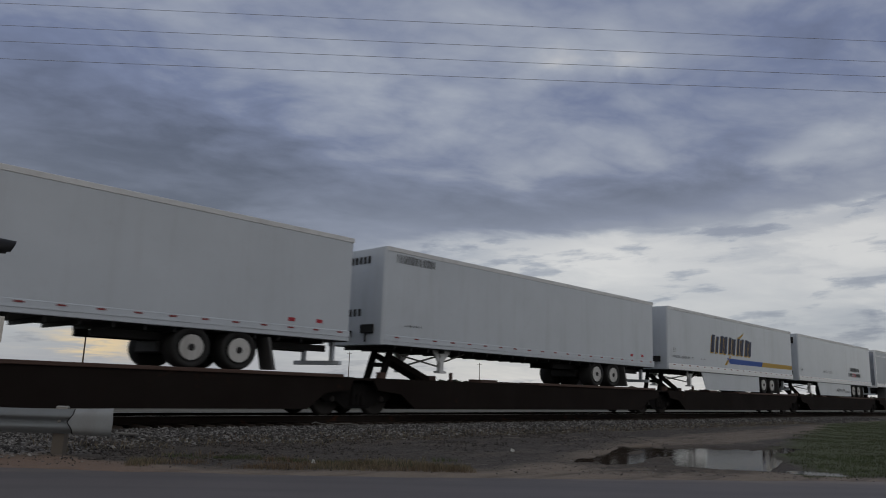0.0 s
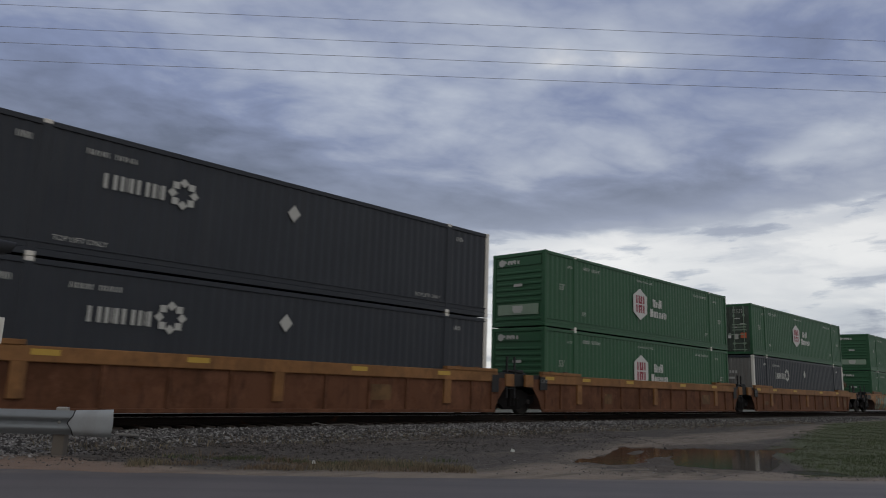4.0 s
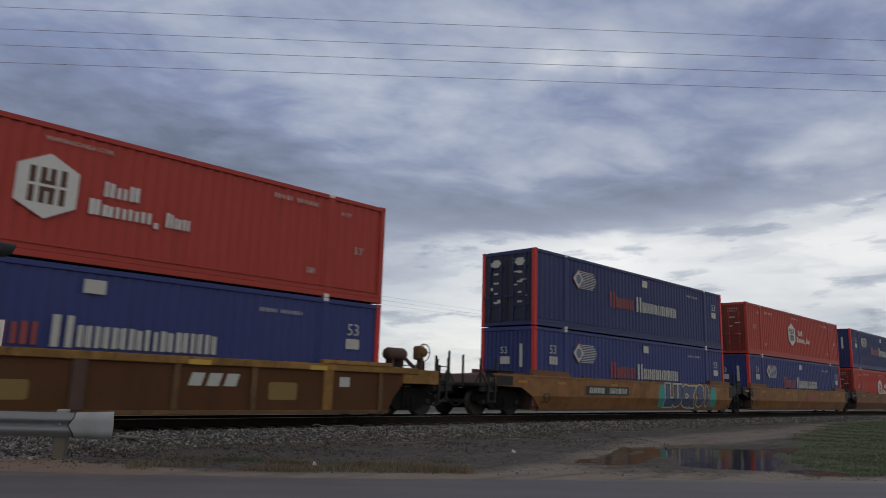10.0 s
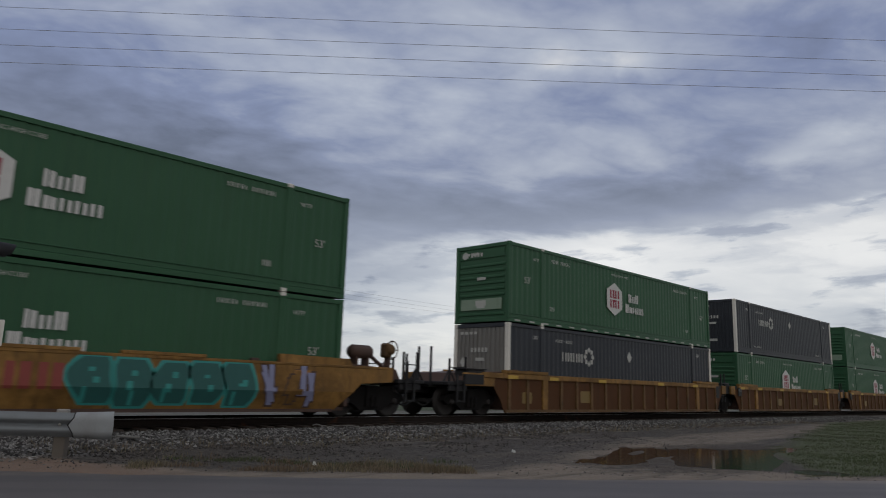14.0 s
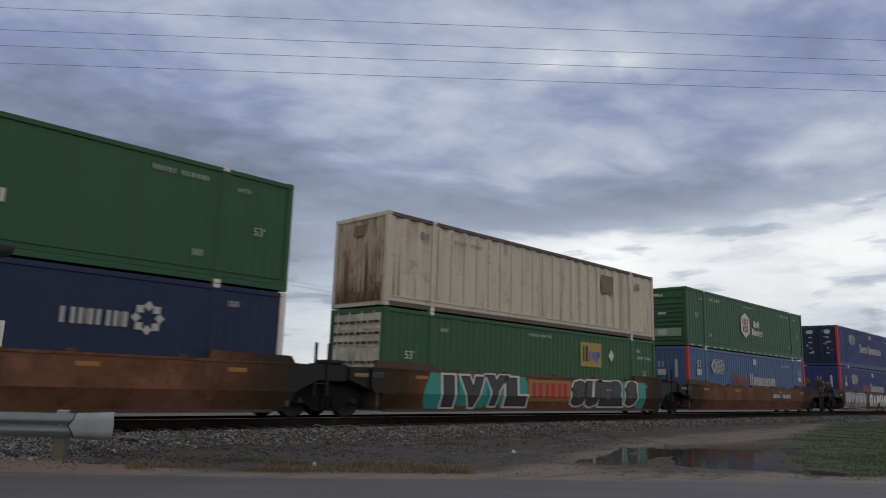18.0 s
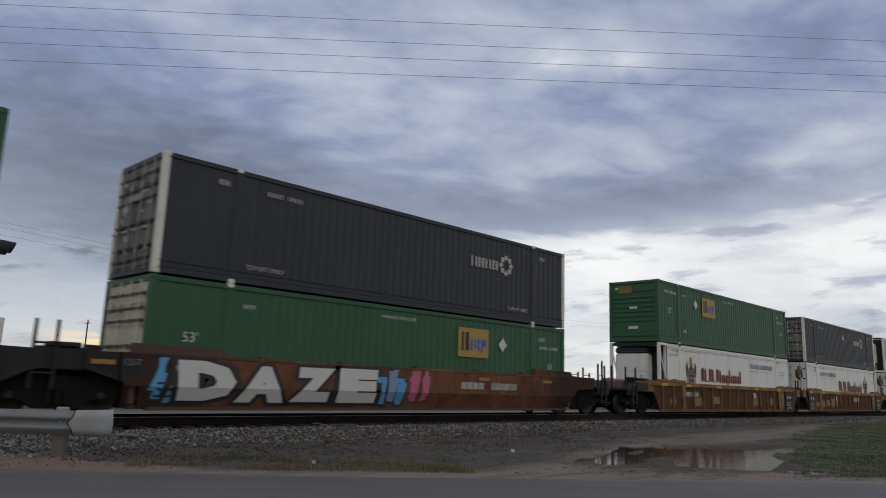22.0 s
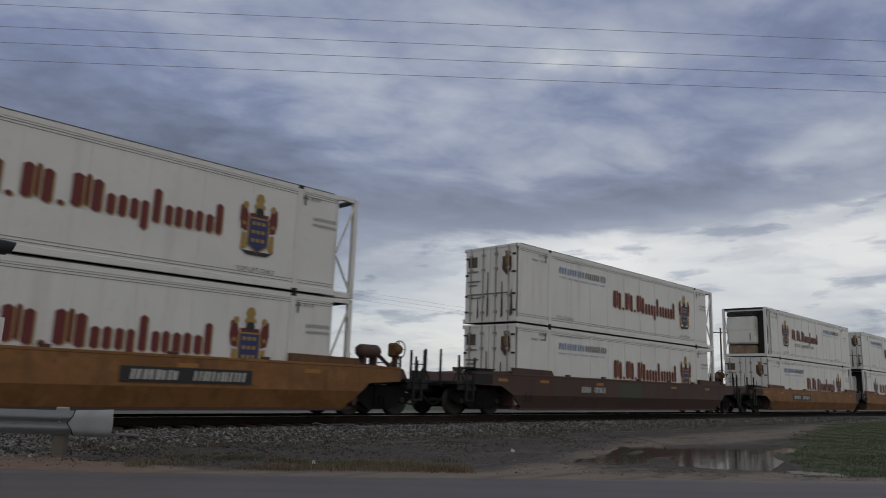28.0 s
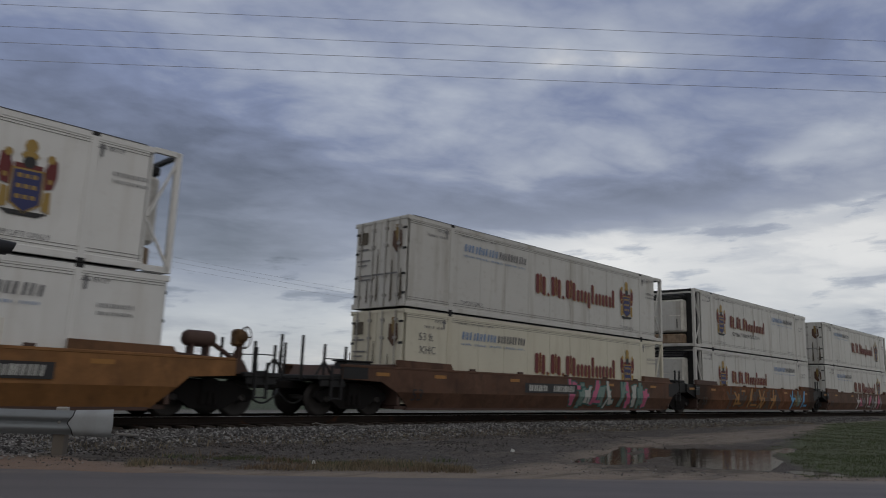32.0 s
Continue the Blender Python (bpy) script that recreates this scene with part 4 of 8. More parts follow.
def reefer(c, unit_left, wall="reefer_white", brand="crest"):
    """Insulated white box, smooth-sided, with its cooling machine in an open frame at one end and doors at the other."""
    x0, x1 = (0.66, LONG) if unit_left else (0.0, LONG - 0.66)
    for side in (-1, 1):
        ya, yb = sorted((side * (HALF - 0.012), side * (HALF - 0.05)))
        for a, b in ((x0 + 0.1, 1.9), (2.08, LONG - 2.08), (LONG - 1.9, x1 - 0.1)):
            part("side_panel", Geo().box(a, b, ya, yb, 0.16, HIGH - 0.14, 0.006), wall, c)
        part("bottom_rail", Geo().box(x0, x1, *sorted((side * HALF, side * (HALF - 0.06))), 0.02, 0.18, 0.01), wall, c)
        part("top_rail", Geo().box(x0, x1, *sorted((side * HALF, side * (HALF - 0.06))), HIGH - 0.16, HIGH - 0.02, 0.01), wall, c)
        part("roof_edge", Geo().box(x0 + 0.2, x1 - 0.2, *sorted((side * (HALF + 0.004), side * (HALF - 0.05))), HIGH - 0.022, HIGH - 0.004), "post_steel", c, "dark roof edge")
        for z in (0.24, 0.31, HIGH - 0.21, HIGH - 0.27):
            part("trim_strip", Geo().box(x0 + 0.1, x1 - 0.1, *sorted((side * (HALF - 0.004), side * (HALF - 0.03))), z, z + 0.012), "grey_panel", c)
        for x in (1.90, LONG - 2.08):
            part("lifting_post", Geo().box(x, x + 0.18, *sorted((side * (HALF + 0.004), side * (HALF - 0.05))), 0.0, HIGH - 0.1, 0.01), wall, c)
            for za, zb in ((HIGH - 0.10, HIGH), (-0.02, 0.09)):
                part("lifting_casting", Geo().box(x, x + 0.18, *sorted((side * (HALF + 0.01), side * (HALF - 0.16))), za, zb, 0.012), "black_paint", c)
    seam = part("seam_strip", Geo().box(0.0, 0.025, -HALF + 0.004, -HALF + 0.03, 0.18, HIGH - 0.16), wall, c)
    seam.location = (2.08 + 1.33, 0, 0)
    for k in range(1, 8):
        share(seam, c, 2.08 + 1.33 * (k + 1))
    part("roof", Geo().box(x0, x1, -HALF + 0.04, HALF - 0.04, HIGH - 0.12, HIGH - 0.03), wall, c)
    part("floor", Geo().box(x0 + 0.12, x1 - 0.12, -HALF + 0.05, HALF - 0.05, 0.03, 0.16), "black_paint", c)
    # open end frame with the machine in it
    e = 0.0 if unit_left else LONG
    s = 1 if unit_left else -1
    w = x0 if unit_left else x1
    part("end_wall", Geo().box(*sorted((w, w + s * 0.06)), -1.24, 1.24, 0.1, HIGH - 0.1), wall, c)
    for y in (-1, 1):
        part("frame_post", Geo().box(*sorted((e, e + s * 0.14)), *sorted((y * HALF, y * (HALF - 0.14))), 0.0, HIGH, 0.015), wall, c)
        part("frame_brace", Geo().tube((e + s * 0.08, y * 1.24, 0.15), (w, y * 1.24, 1.15), 0.035, 6)
             .tube((w, y * 1.24, 1.25), (e + s * 0.08, y * 1.24, 2.7), 0.035, 6)
             .box(*sorted((e + s * 0.1, w)), *sorted((y * HALF, y * (HALF - 0.10))), HIGH - 0.12, HIGH)
             .box(*sorted((e + s * 0.1, w)), *sorted((y * HALF, y * (HALF - 0.10))), 0.0, 0.14), wall, c)
    part("frame_beam", Geo().box(*sorted((e + s * 0.01, e + s * 0.13)), -1.16, 1.16, HIGH - 0.12, HIGH - 0.01, 0.01), "black_paint", c)
    part("frame_sill", Geo().box(*sorted((e + s * 0.01, e + s * 0.13)), -1.16, 1.16, 0.01, 0.16, 0.01), wall, c)
    unit = part("cooling_unit", Geo().box(*sorted((w, e + s * 0.16)), -0.60, 1.10, 0.74, 2.40, 0.08), "grimy_unit", c)
    part("machine_bay", Geo().box(*sorted((w - s * 0.004, w - s * 0.03)), -1.14, 1.14, 0.18, HIGH - 0.14), "black_paint", c, "grimy black machine bay")
    part("grille", Geo().box(*sorted((w, e + s * 0.18)), -0.60, 1.10, 2.42, 2.67, 0.05), "black_paint", unit)
    slats = Geo()
    for k in range(3):
        slats.box(*sorted((e + s * 0.17, e + s * 0.155)), -0.50, 1.00, 2.47 + 0.07 * k, 2.49 + 0.07 * k)
    part("louvre", slats, "post_steel", unit)
    part("unit_panel", Geo().box(*sorted((e + s * 0.162, e + s * 0.145)), -0.50, 1.00, 0.84, 1.55, 0.01).box(*sorted((e + s * 0.162, e + s * 0.145)), -0.50, 1.00, 1.60, 2.30, 0.01), wall, unit, "white service panel")
    part("unit_handle", Geo().tube((e + s * 0.13, -0.30, 0.95), (e + s * 0.13, -0.30, 1.40), 0.02, 6), "black_paint", unit)
    part("fuel_tank", Geo().box(*sorted((w, e + s * 0.22)), -0.55, 1.05, 0.17, 0.66, 0.05), "grimy_tank", unit)
    # doors at the other end
    d, out = (LONG, 1) if unit_left else (0.0, -1)
    for y0, y1 in ((-1.22, -0.012), (0.012, 1.22)):
        leaf = part("door", Geo().box(*sorted((d - out * 0.02, d - out * 0.10)), y0, y1, 0.03, HIGH - 0.04, 0.012), wall, c)
        for yr in (y0 + 0.30, y1 - 0.30):
            g = Geo().tube((d + out * 0.02, yr, 0.06), (d + out * 0.02, yr, HIGH - 0.06), 0.022, 8)
            for z in (0.35, 0.95, 1.95, 2.5):
                g.box(*sorted((d - out * 0.02, d + out * 0.04)), yr - 0.07, yr + 0.07, z, z + 0.09)
            part("locking_rod", g, "lock_steel", leaf)
        for z in (0.4, 1.0, 1.8, 2.45):
            yy = y0 if y0 < -1 else y1
            part("hinge", Geo().box(*sorted((d, d - out * 0.05)), *sorted((yy, yy + (0.16 if yy < 0 else -0.16))), z, z + 0.07), "black_paint", leaf)

    if not unit_left:
        def panel(g, y0, y1, z0, z1, off=-0.004):
            g.add([(off, y0, z0), (off, y1, z0), (off, y1, z1), (off, y0, z1)], [(0, 1, 2, 3)])
        marks(c, "door_stencil", "grime_dark", lambda g: [panel(g, 1.08, 0.62, 2.12, 2.52)] and None)

        def door_lines(g):
            for z, y0, y1 in ((1.92, 1.1, 0.55), (1.55, 1.1, 0.45), (1.40, 1.05, 0.60), (1.05, 1.1, -0.95), (0.92, 1.0, 0.4)):
                panel(g, y0, y1, z, z + 0.055)
        marks(c, "door_stencil", "grey_mark", door_lines)
        marks(c, "door_crest", "brown_mark", lambda g: g.add([(-0.006, -0.62, 2.42), (-0.006, -1.02, 2.42), (-0.006, -1.05, 1.95), (-0.006, -0.82, 1.72), (-0.006, -0.60, 1.95)], [(0, 1, 2, 3, 4)]))
        marks(c, "door_crest", "dull_amber", lambda g: g.add([(-0.010, -0.74, 2.62), (-0.010, -0.92, 2.62), (-0.010, -0.92, 2.30), (-0.010, -0.82, 2.05), (-0.010, -0.74, 2.30)], [(0, 1, 2, 3, 4)]))
        for y0, y1, z0, z1 in ((-0.55, -0.66, 0.15, 1.5), (-0.98, -1.12, 0.2, 1.2), (0.60, 0.52, 0.15, 0.9), (0.12, 0.04, 0.2, 1.9)):
            marks(c, "grime_streak", "grime_dark", lambda g: g.add([(-0.003, y0, z0), (-0.003, y1, z0 + 0.1), (-0.003, (y0 + y1) / 2 - 0.02, z1), (-0.003, (y0 + y1) / 2 + 0.02, z1)], [(0, 1, 2, 3)]), "dark grime streak")

    def greys(g):
        if wall == "reefer_cream":
            put_text(g, "53 ft", 0.34, 0.62, FACE, 1.95)
            put_text(g, "XHC", 0.34, 0.66, FACE, 1.55)
        bars(g, 0.85, 1.7, 2.34, 2.42, FACE, 8, 71)
        bars(g, 14.6, 15.4, 2.0, 2.1, FACE, 7, 72)
        bars(g, 14.6, 15.4, 1.84, 1.92, FACE, 7, 73)
        put_text(g, "TOP LIFT ONLY", 0.16, 2.45, FACE, 0.34)
        put_text(g, "TOP LIFT ONLY", 0.16, 12.4, FACE, 0.34)
        put_text(g, "WTP", 0.17, 1.28, FACE, 2.52)
        put_text(g, "WTP", 0.17, 14.45, FACE, 2.52)
        for x in (1.72, 14.32):
            polygon(g, [(x, 2.68), (x + 0.10, 2.54), (x - 0.10, 2.54)], FACE)
            rect(g, x - 0.03, x + 0.03, 2.36, 2.54, FACE)
        bars(g, 2.4, 4.2, 2.58, 2.64, FACE, 14, 74)
    marks(c, "grey_stencilling", "grey_mark", greys)
    if brand == "crest":
        tx = 10.2 if unit_left else 2.55
        nx = 4.15 if unit_left else 6.45
        ny = 9.0 if unit_left else 12.0
        marks(c, "service_lettering", "pale_blue_mark", lambda g: (bars(g, tx, tx + 1.75, 2.10, 2.36, FACE, 5, 75, 0.2, 0.15), bars(g, tx, tx + 3.3, 1.92, 1.99, FACE, 26, 76)))
        marks(c, "service_lettering", "grey_mark", lambda g: bars(g, tx + 1.8, tx + 3.35, 2.10, 2.36, FACE, 5, 77, 0.2, 0.15))
        marks(c, "lettering", "maroon_mark", lambda g: gothic(g, nx, ny, 1.22 if unit_left else 1.12, 1.94, FACE - 0.004), "dark red old-style lettering marks")
        marks(c, "lettering_edge", "crest_gold", lambda g: gothic(g, nx + 0.035, ny + 0.035, 1.20 if unit_left else 1.10, 1.92, FACE), "dull gold edging")
        crest(c, 2.55 if unit_left else 12.4)
        if unit_left:
            marks(c, "dark_lettering", "black_mark", lambda g: put_text(g, "GLOBAL TRANSPORTATION", 0.29, 4.45, FACE, 0.84))
    else:
        marks(c, "lettering", "green_mark", lambda g: bars(g, 5.15, 7.75, 1.45, 2.38, FACE, 5, 81, 0.34, 0.18, (0,)), "green lettering marks")

        def swoosh(g):
            for k in range(6):
                a = 7.7 + 0.12 * k
                polygon(g, [(a, 1.40 + 0.13 * k), (a + 0.9, 1.75 + 0.10 * k), (a + 0.95, 1.82 + 0.10 * k), (a - 0.02, 1.47 + 0.13 * k)], FACE)
            polygon(g, [(8.6, 2.40), (9.1, 2.30), (9.4, 1.95), (9.2, 1.80), (9.0, 2.0), (8.8, 2.05)], FACE)
            polygon(g, [(8.9, 1.72), (9.25, 1.70), (9.1, 1.45), (8.8, 1.40)], FACE)
        marks(c, "emblem_detail", "green_mark", swoosh)
        marks(c, "lettering", "crest_blue", lambda g: bars(g, 4.9, 8.0, 0.85, 1.25, FACE, 9, 82, 0.3, 0.18, (0,)))


def hub_dashed(c):
    """The green box with pale dashes along its bottom rail."""
    hub_green(c, False)

    def dashes(g):
        for k in range(19):
            rect(g, 0.35 + k * 0.84, 0.68 + k * 0.84, 0.05, 0.10, -HALF - 0.006)
    marks(c, "dash_stencil", "off_white_mark", dashes)


KINDS = {
    "hg_s": (hub_dashed, "container", "green corrugated shipping container with white emblem and dashed rail"),
    "hg_f": (lambda c: hub_green(c, False), "container", "green corrugated shipping container with a white six-sided emblem"),
    "hg_d": (lambda c: hub_green(c, True), "container", "green shipping container, doors leading, white six-sided emblem"),
    "hg_p": (lambda c: hub_green(c, True, "bleached_door"), "container", "green shipping container with bleached doors and a six-sided emblem"),
    "hr_d": (lambda c: hub_red(c, True), "container", "red corrugated shipping container with a white six-sided emblem"),
    "u_f": (lambda c: slate(c, False), "container", "dark grey steel shipping container with white corner posts"),
    "u_fg": (lambda c: slate_grey_end(c), "container", "dark grey steel shipping container with bare grey end wall"),
    "u_n": (lambda c: slate(c, True, "dark_slate", 10.7, False), "container", "dark grey steel shipping container with blotched doors and white posts"),
    "u_r": (lambda c: slate(c, True, "dark_slate", 10.7), "container", "dark grey steel shipping container, pale mark near its rear"),
    "n_r": (lambda c: slate(c, True, "navy", 10.7), "container", "navy steel shipping container with white corner posts"),
    "p_d": (lambda c: pacer(c, True), "container", "blue corrugated shipping container with red corner posts and doors"),
    "p_f": (lambda c: pacer(c, False), "container", "blue corrugated shipping container with red corner posts"),
    "pw_d": (lambda c: pacer(c, True, "pacer_blue", True), "container", "blue shipping container with red posts and white lettering marks"),
    "pn_d": (lambda c: pacer(c, True, "pacer_dark"), "container", "dark blue shipping container with red corner posts"),
    "pn_f": (lambda c: pacer(c, False, "pacer_dark"), "container", "dark blue shipping container with red corner posts"),
    "pl_f": (lambda c: pacer(c, False, "pacer_light"), "container", "faded light blue shipping container with red corner posts"),
    "e_f": (lambda c: emp(c, False), "container", "green corrugated shipping container with an amber emblem square"),
    "e_c": (lambda c: emp(c, False, 6.17, 1.26, 1.62), "container", "green corrugated shipping container with a large amber emblem square"),
    "e_r": (lambda c: emp(c, True, 10.2), "container", "green shipping container, amber emblem square near its rear"),
    "r": (rusty, "container", "rust-stained off-white shipping container with an amber emblem"),
    "ca": (lambda c: reefer(c, True), "reefer container", "white refrigerated container, cooling unit leading, dark red marks"),
    "cb": (lambda c: reefer(c, False), "reefer container", "white refrigerated container, doors leading, dark red marks"),
    "cy": (lambda c: reefer(c, False, "reefer_cream"), "reefer container", "yellowed white refrigerated container with dark red lettering marks"),
    "cg": (lambda c: reefer(c, False, "reefer_grimy"), "reefer container", "grimy white refrigerated container, doors leading, dark red marks"),
    "cu": (lambda c: reefer(c, True, "reefer_grimy"), "reefer container", "grimy white refrigerated container, cooling unit leading, dark red marks"),
    "tg": (lambda c: reefer(c, False, "reefer_white", "green"), "reefer container", "white refrigerated container with green lettering marks"),
}


def slate_grey_end(c):
    slate(c, False)
    for o in c.children_recursive:
        if o.name.startswith(("end_wall", "end_rib")) and min(v.co.x for v in o.data.vertices) < 1:
            o.data.materials[0] = M["grey_panel"]


MADE = {}


def container(kind, x, z, where):
    build, category, label = KINDS[kind]
    if kind in MADE:
        c = copy_thing(MADE[kind], Matrix.Identity(4))
        c.name = "shipping_container" if category == "container" else "reefer_container"
    else:
        c = thing("shipping_container" if category == "container" else "reefer_container", label, category, "containers on the train")
        build(c)
        MADE[kind] = c
    tagged(c, label + where)
    return rolling(c, x, z)


# ---------------------------------------------------------------- rail vehicles
def bogie(parent, x):
    """Two-axle bogie: cast side frames, springs, four wheels on two axles."""
    R = 0.46
    g = Geo()
    out = [(-1.25, 0.50), (-1.20, 0.66), (-0.95, 0.70), (-0.55, 0.86), (0.55, 0.86), (0.95, 0.70), (1.20, 0.66), (1.25, 0.50), (1.05, 0.36),
           (0.72, 0.40), (0.42, 0.20), (-0.42, 0.20), (-0.72, 0.40), (-1.05, 0.36)]
    for y in (-1.0, 1.0):
        g.prism([(x + a, b) for a, b in out], y - 0.09, y + 0.09)
        for k in (-0.18, 0.0, 0.18):
            g.tube((x + k, y - 0.11, 0.30), (x + k, y - 0.11, 0.62), 0.075, 8)
    g.box(x - 0.22, x + 0.22, -1.15, 1.15, 0.55, 0.90, 0.03)
    b = part("bogie", g, "truck_iron", parent, "grimy cast-iron bogie")
    for dx in (-0.89, 0.89):
        part("axle", Geo().tube((x + dx, -1.02, R), (x + dx, 1.02, R), 0.085, 10), "wheel_steel", b)
        for y, s in ((-0.755, -1), (0.755, 1)):
            part("wheel", Geo().lathe((x + dx, y, R), [(0.12, s * 0.09), (0.16, s * 0.07), (0.32, s * 0.03), (R - 0.07, s * 0.06), (R - 0.01, s * 0.065), (R, -s * 0.05), (R + 0.03, -s * 0.075), (R - 0.08, -s * 0.08), (0.1, -s * 0.06)], 22), "wheel_steel", b)
            part("bearing_cap", Geo().lathe((x + dx, y * 1.46, R), [(0.06, -0.02), (0.09, 0.0), (0.09, 0.05), (0.05, 0.08)], 10), "wheel_steel", b)
    return b


def brake_stand(parent, x, s, y=-0.55):
    """Hand-brake wheel on a housing, with hand rails, at a coupled end; s: the way outwards."""
    part("brake_post", Geo().box(x - 0.06, x + 0.06, y - 0.09, y + 0.09, 1.05, 1.80, 0.012)
         .prism([(x - 0.45 * s, 1.06), (x - 0.36 * s, 1.06), (x - 0.02 * s, 1.60), (x - 0.08 * s, 1.68)], y - 0.03, y + 0.03), "car_dark", parent)
    part("brake_gearbox", Geo().box(*sorted((x - 0.20 * s, x + 0.06 * s)), y - 0.17, y + 0.17, 1.74, 2.18, 0.06)
         .lathe((x - 0.02 * s, y - 0.17, 1.98), [(0.16, 0.0), (0.14, -0.05), (0.05, -0.06)], 12), "car_rib", parent, "rusty hand-brake gearbox")
    w = Geo()
    n = 16
    ring = [(x + 0.16 * s + 0.0, y + 0.28 * math.cos(2 * math.pi * i / n), 1.98 + 0.28 * math.sin(2 * math.pi * i / n)) for i in range(n)]
    for i in range(n):
        w.tube(ring[i], ring[(i + 1) % n], 0.018, 5)
    for i in range(0, n, 4):
        w.tube(ring[i], (x + 0.12 * s, y, 1.98), 0.013, 5)
    part("brake_wheel", w, "car_dark", parent)


def end_rails(parent, x, s, seed):
    """Posts and hand rails along the end platform."""
    rnd = random.Random(seed)
    for dx, y, h in ((0.1, -1.25, 1.95), (0.75, -1.15, 1.9), (0.5, 1.15, 2.0), (1.15, 0.4, 1.75), (1.2, -0.75, 2.1)):
        part("rail_post", Geo().box(x + s * dx - 0.035, x + s * dx + 0.035, y - 0.03, y + 0.03, 0.95, h + rnd.uniform(-0.1, 0.1), 0.008), "black_paint", parent)
    part("post_brace", Geo().tube((x + s * 0.72, -1.15, 1.45), (x + s * 0.42, -1.15, 1.02), 0.03, 6).tube((x + s * 0.78, -1.15, 1.45), (x + s * 1.05, -1.15, 1.02), 0.03, 6), "black_paint", parent)
    part("hand_rail", Geo().tube((x + s * 0.1, -1.25, 1.55), (x + s * 0.75, -1.15, 1.55), 0.016, 6)
         .tube((x + s * 0.5, 1.15, 1.6), (x + s * 1.15, 0.4, 1.6), 0.016, 6), "black_paint", parent)


def coupler(parent, x, s):
    part("coupler", Geo().box(*sorted((x, x + s * 1.15)), -0.11, 0.11, 0.70, 0.92, 0.03).box(*sorted((x + s * 0.95, x + s * 1.22)), -0.19, 0.15, 0.66, 1.0, 0.05), "truck_iron", parent)
    h = Geo()
    pts = [(x + s * (0.1 + 0.11 * k), -0.45, 0.62 - 0.30 * math.sin(math.pi * k / 9)) for k in range(10)]
    for a, b in zip(pts, pts[1:]):
        h.tube(a, b, 0.028, 6)
    part("air_hose", h, "rubber", parent)


SIDE = 1.49


def fold(z):
    """How far the smooth side has turned in under the fold at that height."""
    return max(0.0, 0.70 - z) * 0.42


def smooth_body(car, mat, left, right):
    """Plate-sided well: upright plate above, plate folded inwards below, a raised ledge at each end."""
    L2 = LONG / 2
    xa, xb = -L2 - (2.35 if left == "coupled" else 0.50), L2 + (1.78 if right == "coupled" else 0.42)
    lead = [(xa, 1.36), (xa, 1.02), (-L2 - 0.95, 0.98), (-L2 - 0.35, 0.70)] if left == "coupled" else [(xa, 1.36), (xa, 0.92), (xa + 0.12, 0.70)]
    tail = [(L2 + 0.35, 0.70), (L2 + 0.62, 0.94), (xb, 1.0), (xb, 1.36)] if right == "coupled" else [(xb - 0.04, 0.70), (xb, 0.76), (xb, 1.36)]
    for y in (-1, 1):
        pl = Geo().prism(lead + tail, *sorted((y * SIDE, y * (SIDE - 0.03))))
        part("side_plate", pl, mat, car)
        lo = Geo()
        v = []
        for x, z in ((-L2 - (0.35 if left == "coupled" else 0.06), 0.70), (L2 + 0.35, 0.70), (L2 - (0.15 if right == "coupled" else -0.25), 0.22), (-L2 + (0.35 if left == "coupled" else -0.02), 0.22)):
            v += [(x, y * (SIDE - fold(z)), z), (x, y * (SIDE - fold(z) - 0.03), z)]
        lo.add(v, [(0, 2, 4, 6), (1, 7, 5, 3), (0, 1, 3, 2), (2, 3, 5, 4), (4, 5, 7, 6), (6, 7, 1, 0)])
        part("lower_plate", lo, mat, car)
        part("top_chord", Geo().box(xa, xb, *sorted((y * (SIDE + 0.012), y * (SIDE - 0.14))), 1.35, 1.42, 0.01), mat, car)
        for a, b in ((-L2 - 0.3, -L2 + 2.05), (L2 - 2.05, L2 + 0.3)):
            part("ledge", Geo().prism([(a, 1.42), (b, 1.42), (b - 0.12, 1.60), (a, 1.63)], *sorted((y * (SIDE - 0.02), y * (SIDE - 0.16)))), "car_umber" if mat in ("car_orange", "car_tan") else "car_dark" if mat == "car_rust" and a < 0 else mat, car)
        if y < 0:
            lug = part("latch", Geo().box(-0.11, 0.11, -SIDE - 0.004, -SIDE + 0.10, 1.41, 1.49, 0.012), "car_dark", car)
            lug.location = (-5.1, 0, 0)
            for x in (-2.6, 0.2, 2.9, 5.3):
                share(lug, car, x)
        part("bottom_sill", Geo().box(-L2 + 0.2, L2 - 0.2, *sorted((y * (SIDE - 0.19), y * (SIDE - 0.32))), 0.17, 0.25), "car_dark", car)
    part("well_floor", Geo().box(-L2 - 0.2, L2 + 0.2, -1.25, 1.25, 0.20, 0.30), "car_dark", car)
    for s in (-1, 1):
        x = s * (L2 + 0.12)
        part("bulkhead", Geo().box(*sorted((x, x + s * 0.12)), -1.4, 1.4, 0.30, 1.30, 0.02), "car_dark", car)


RIB_PLANS = {
    "brace": ((-8.2, -7.25, -4.4, -2.95, -1.42, 1.38, 2.9, 4.35, 7.2, 8.2), (-6.05, -0.1, 6.05), 0.045),
    "broad": ((-8.05, -4.22, -2.2, 1.95, 3.95, 8.05), (-6.25, -0.15, 6.2), 0.075),
    "close": tuple((tuple(x for x in (round(-8.15 + 1.019 * k, 2) for k in range(17)) if abs(abs(x) - 6.1) > 0.4), (-6.11, 6.11), 0.070)),
}


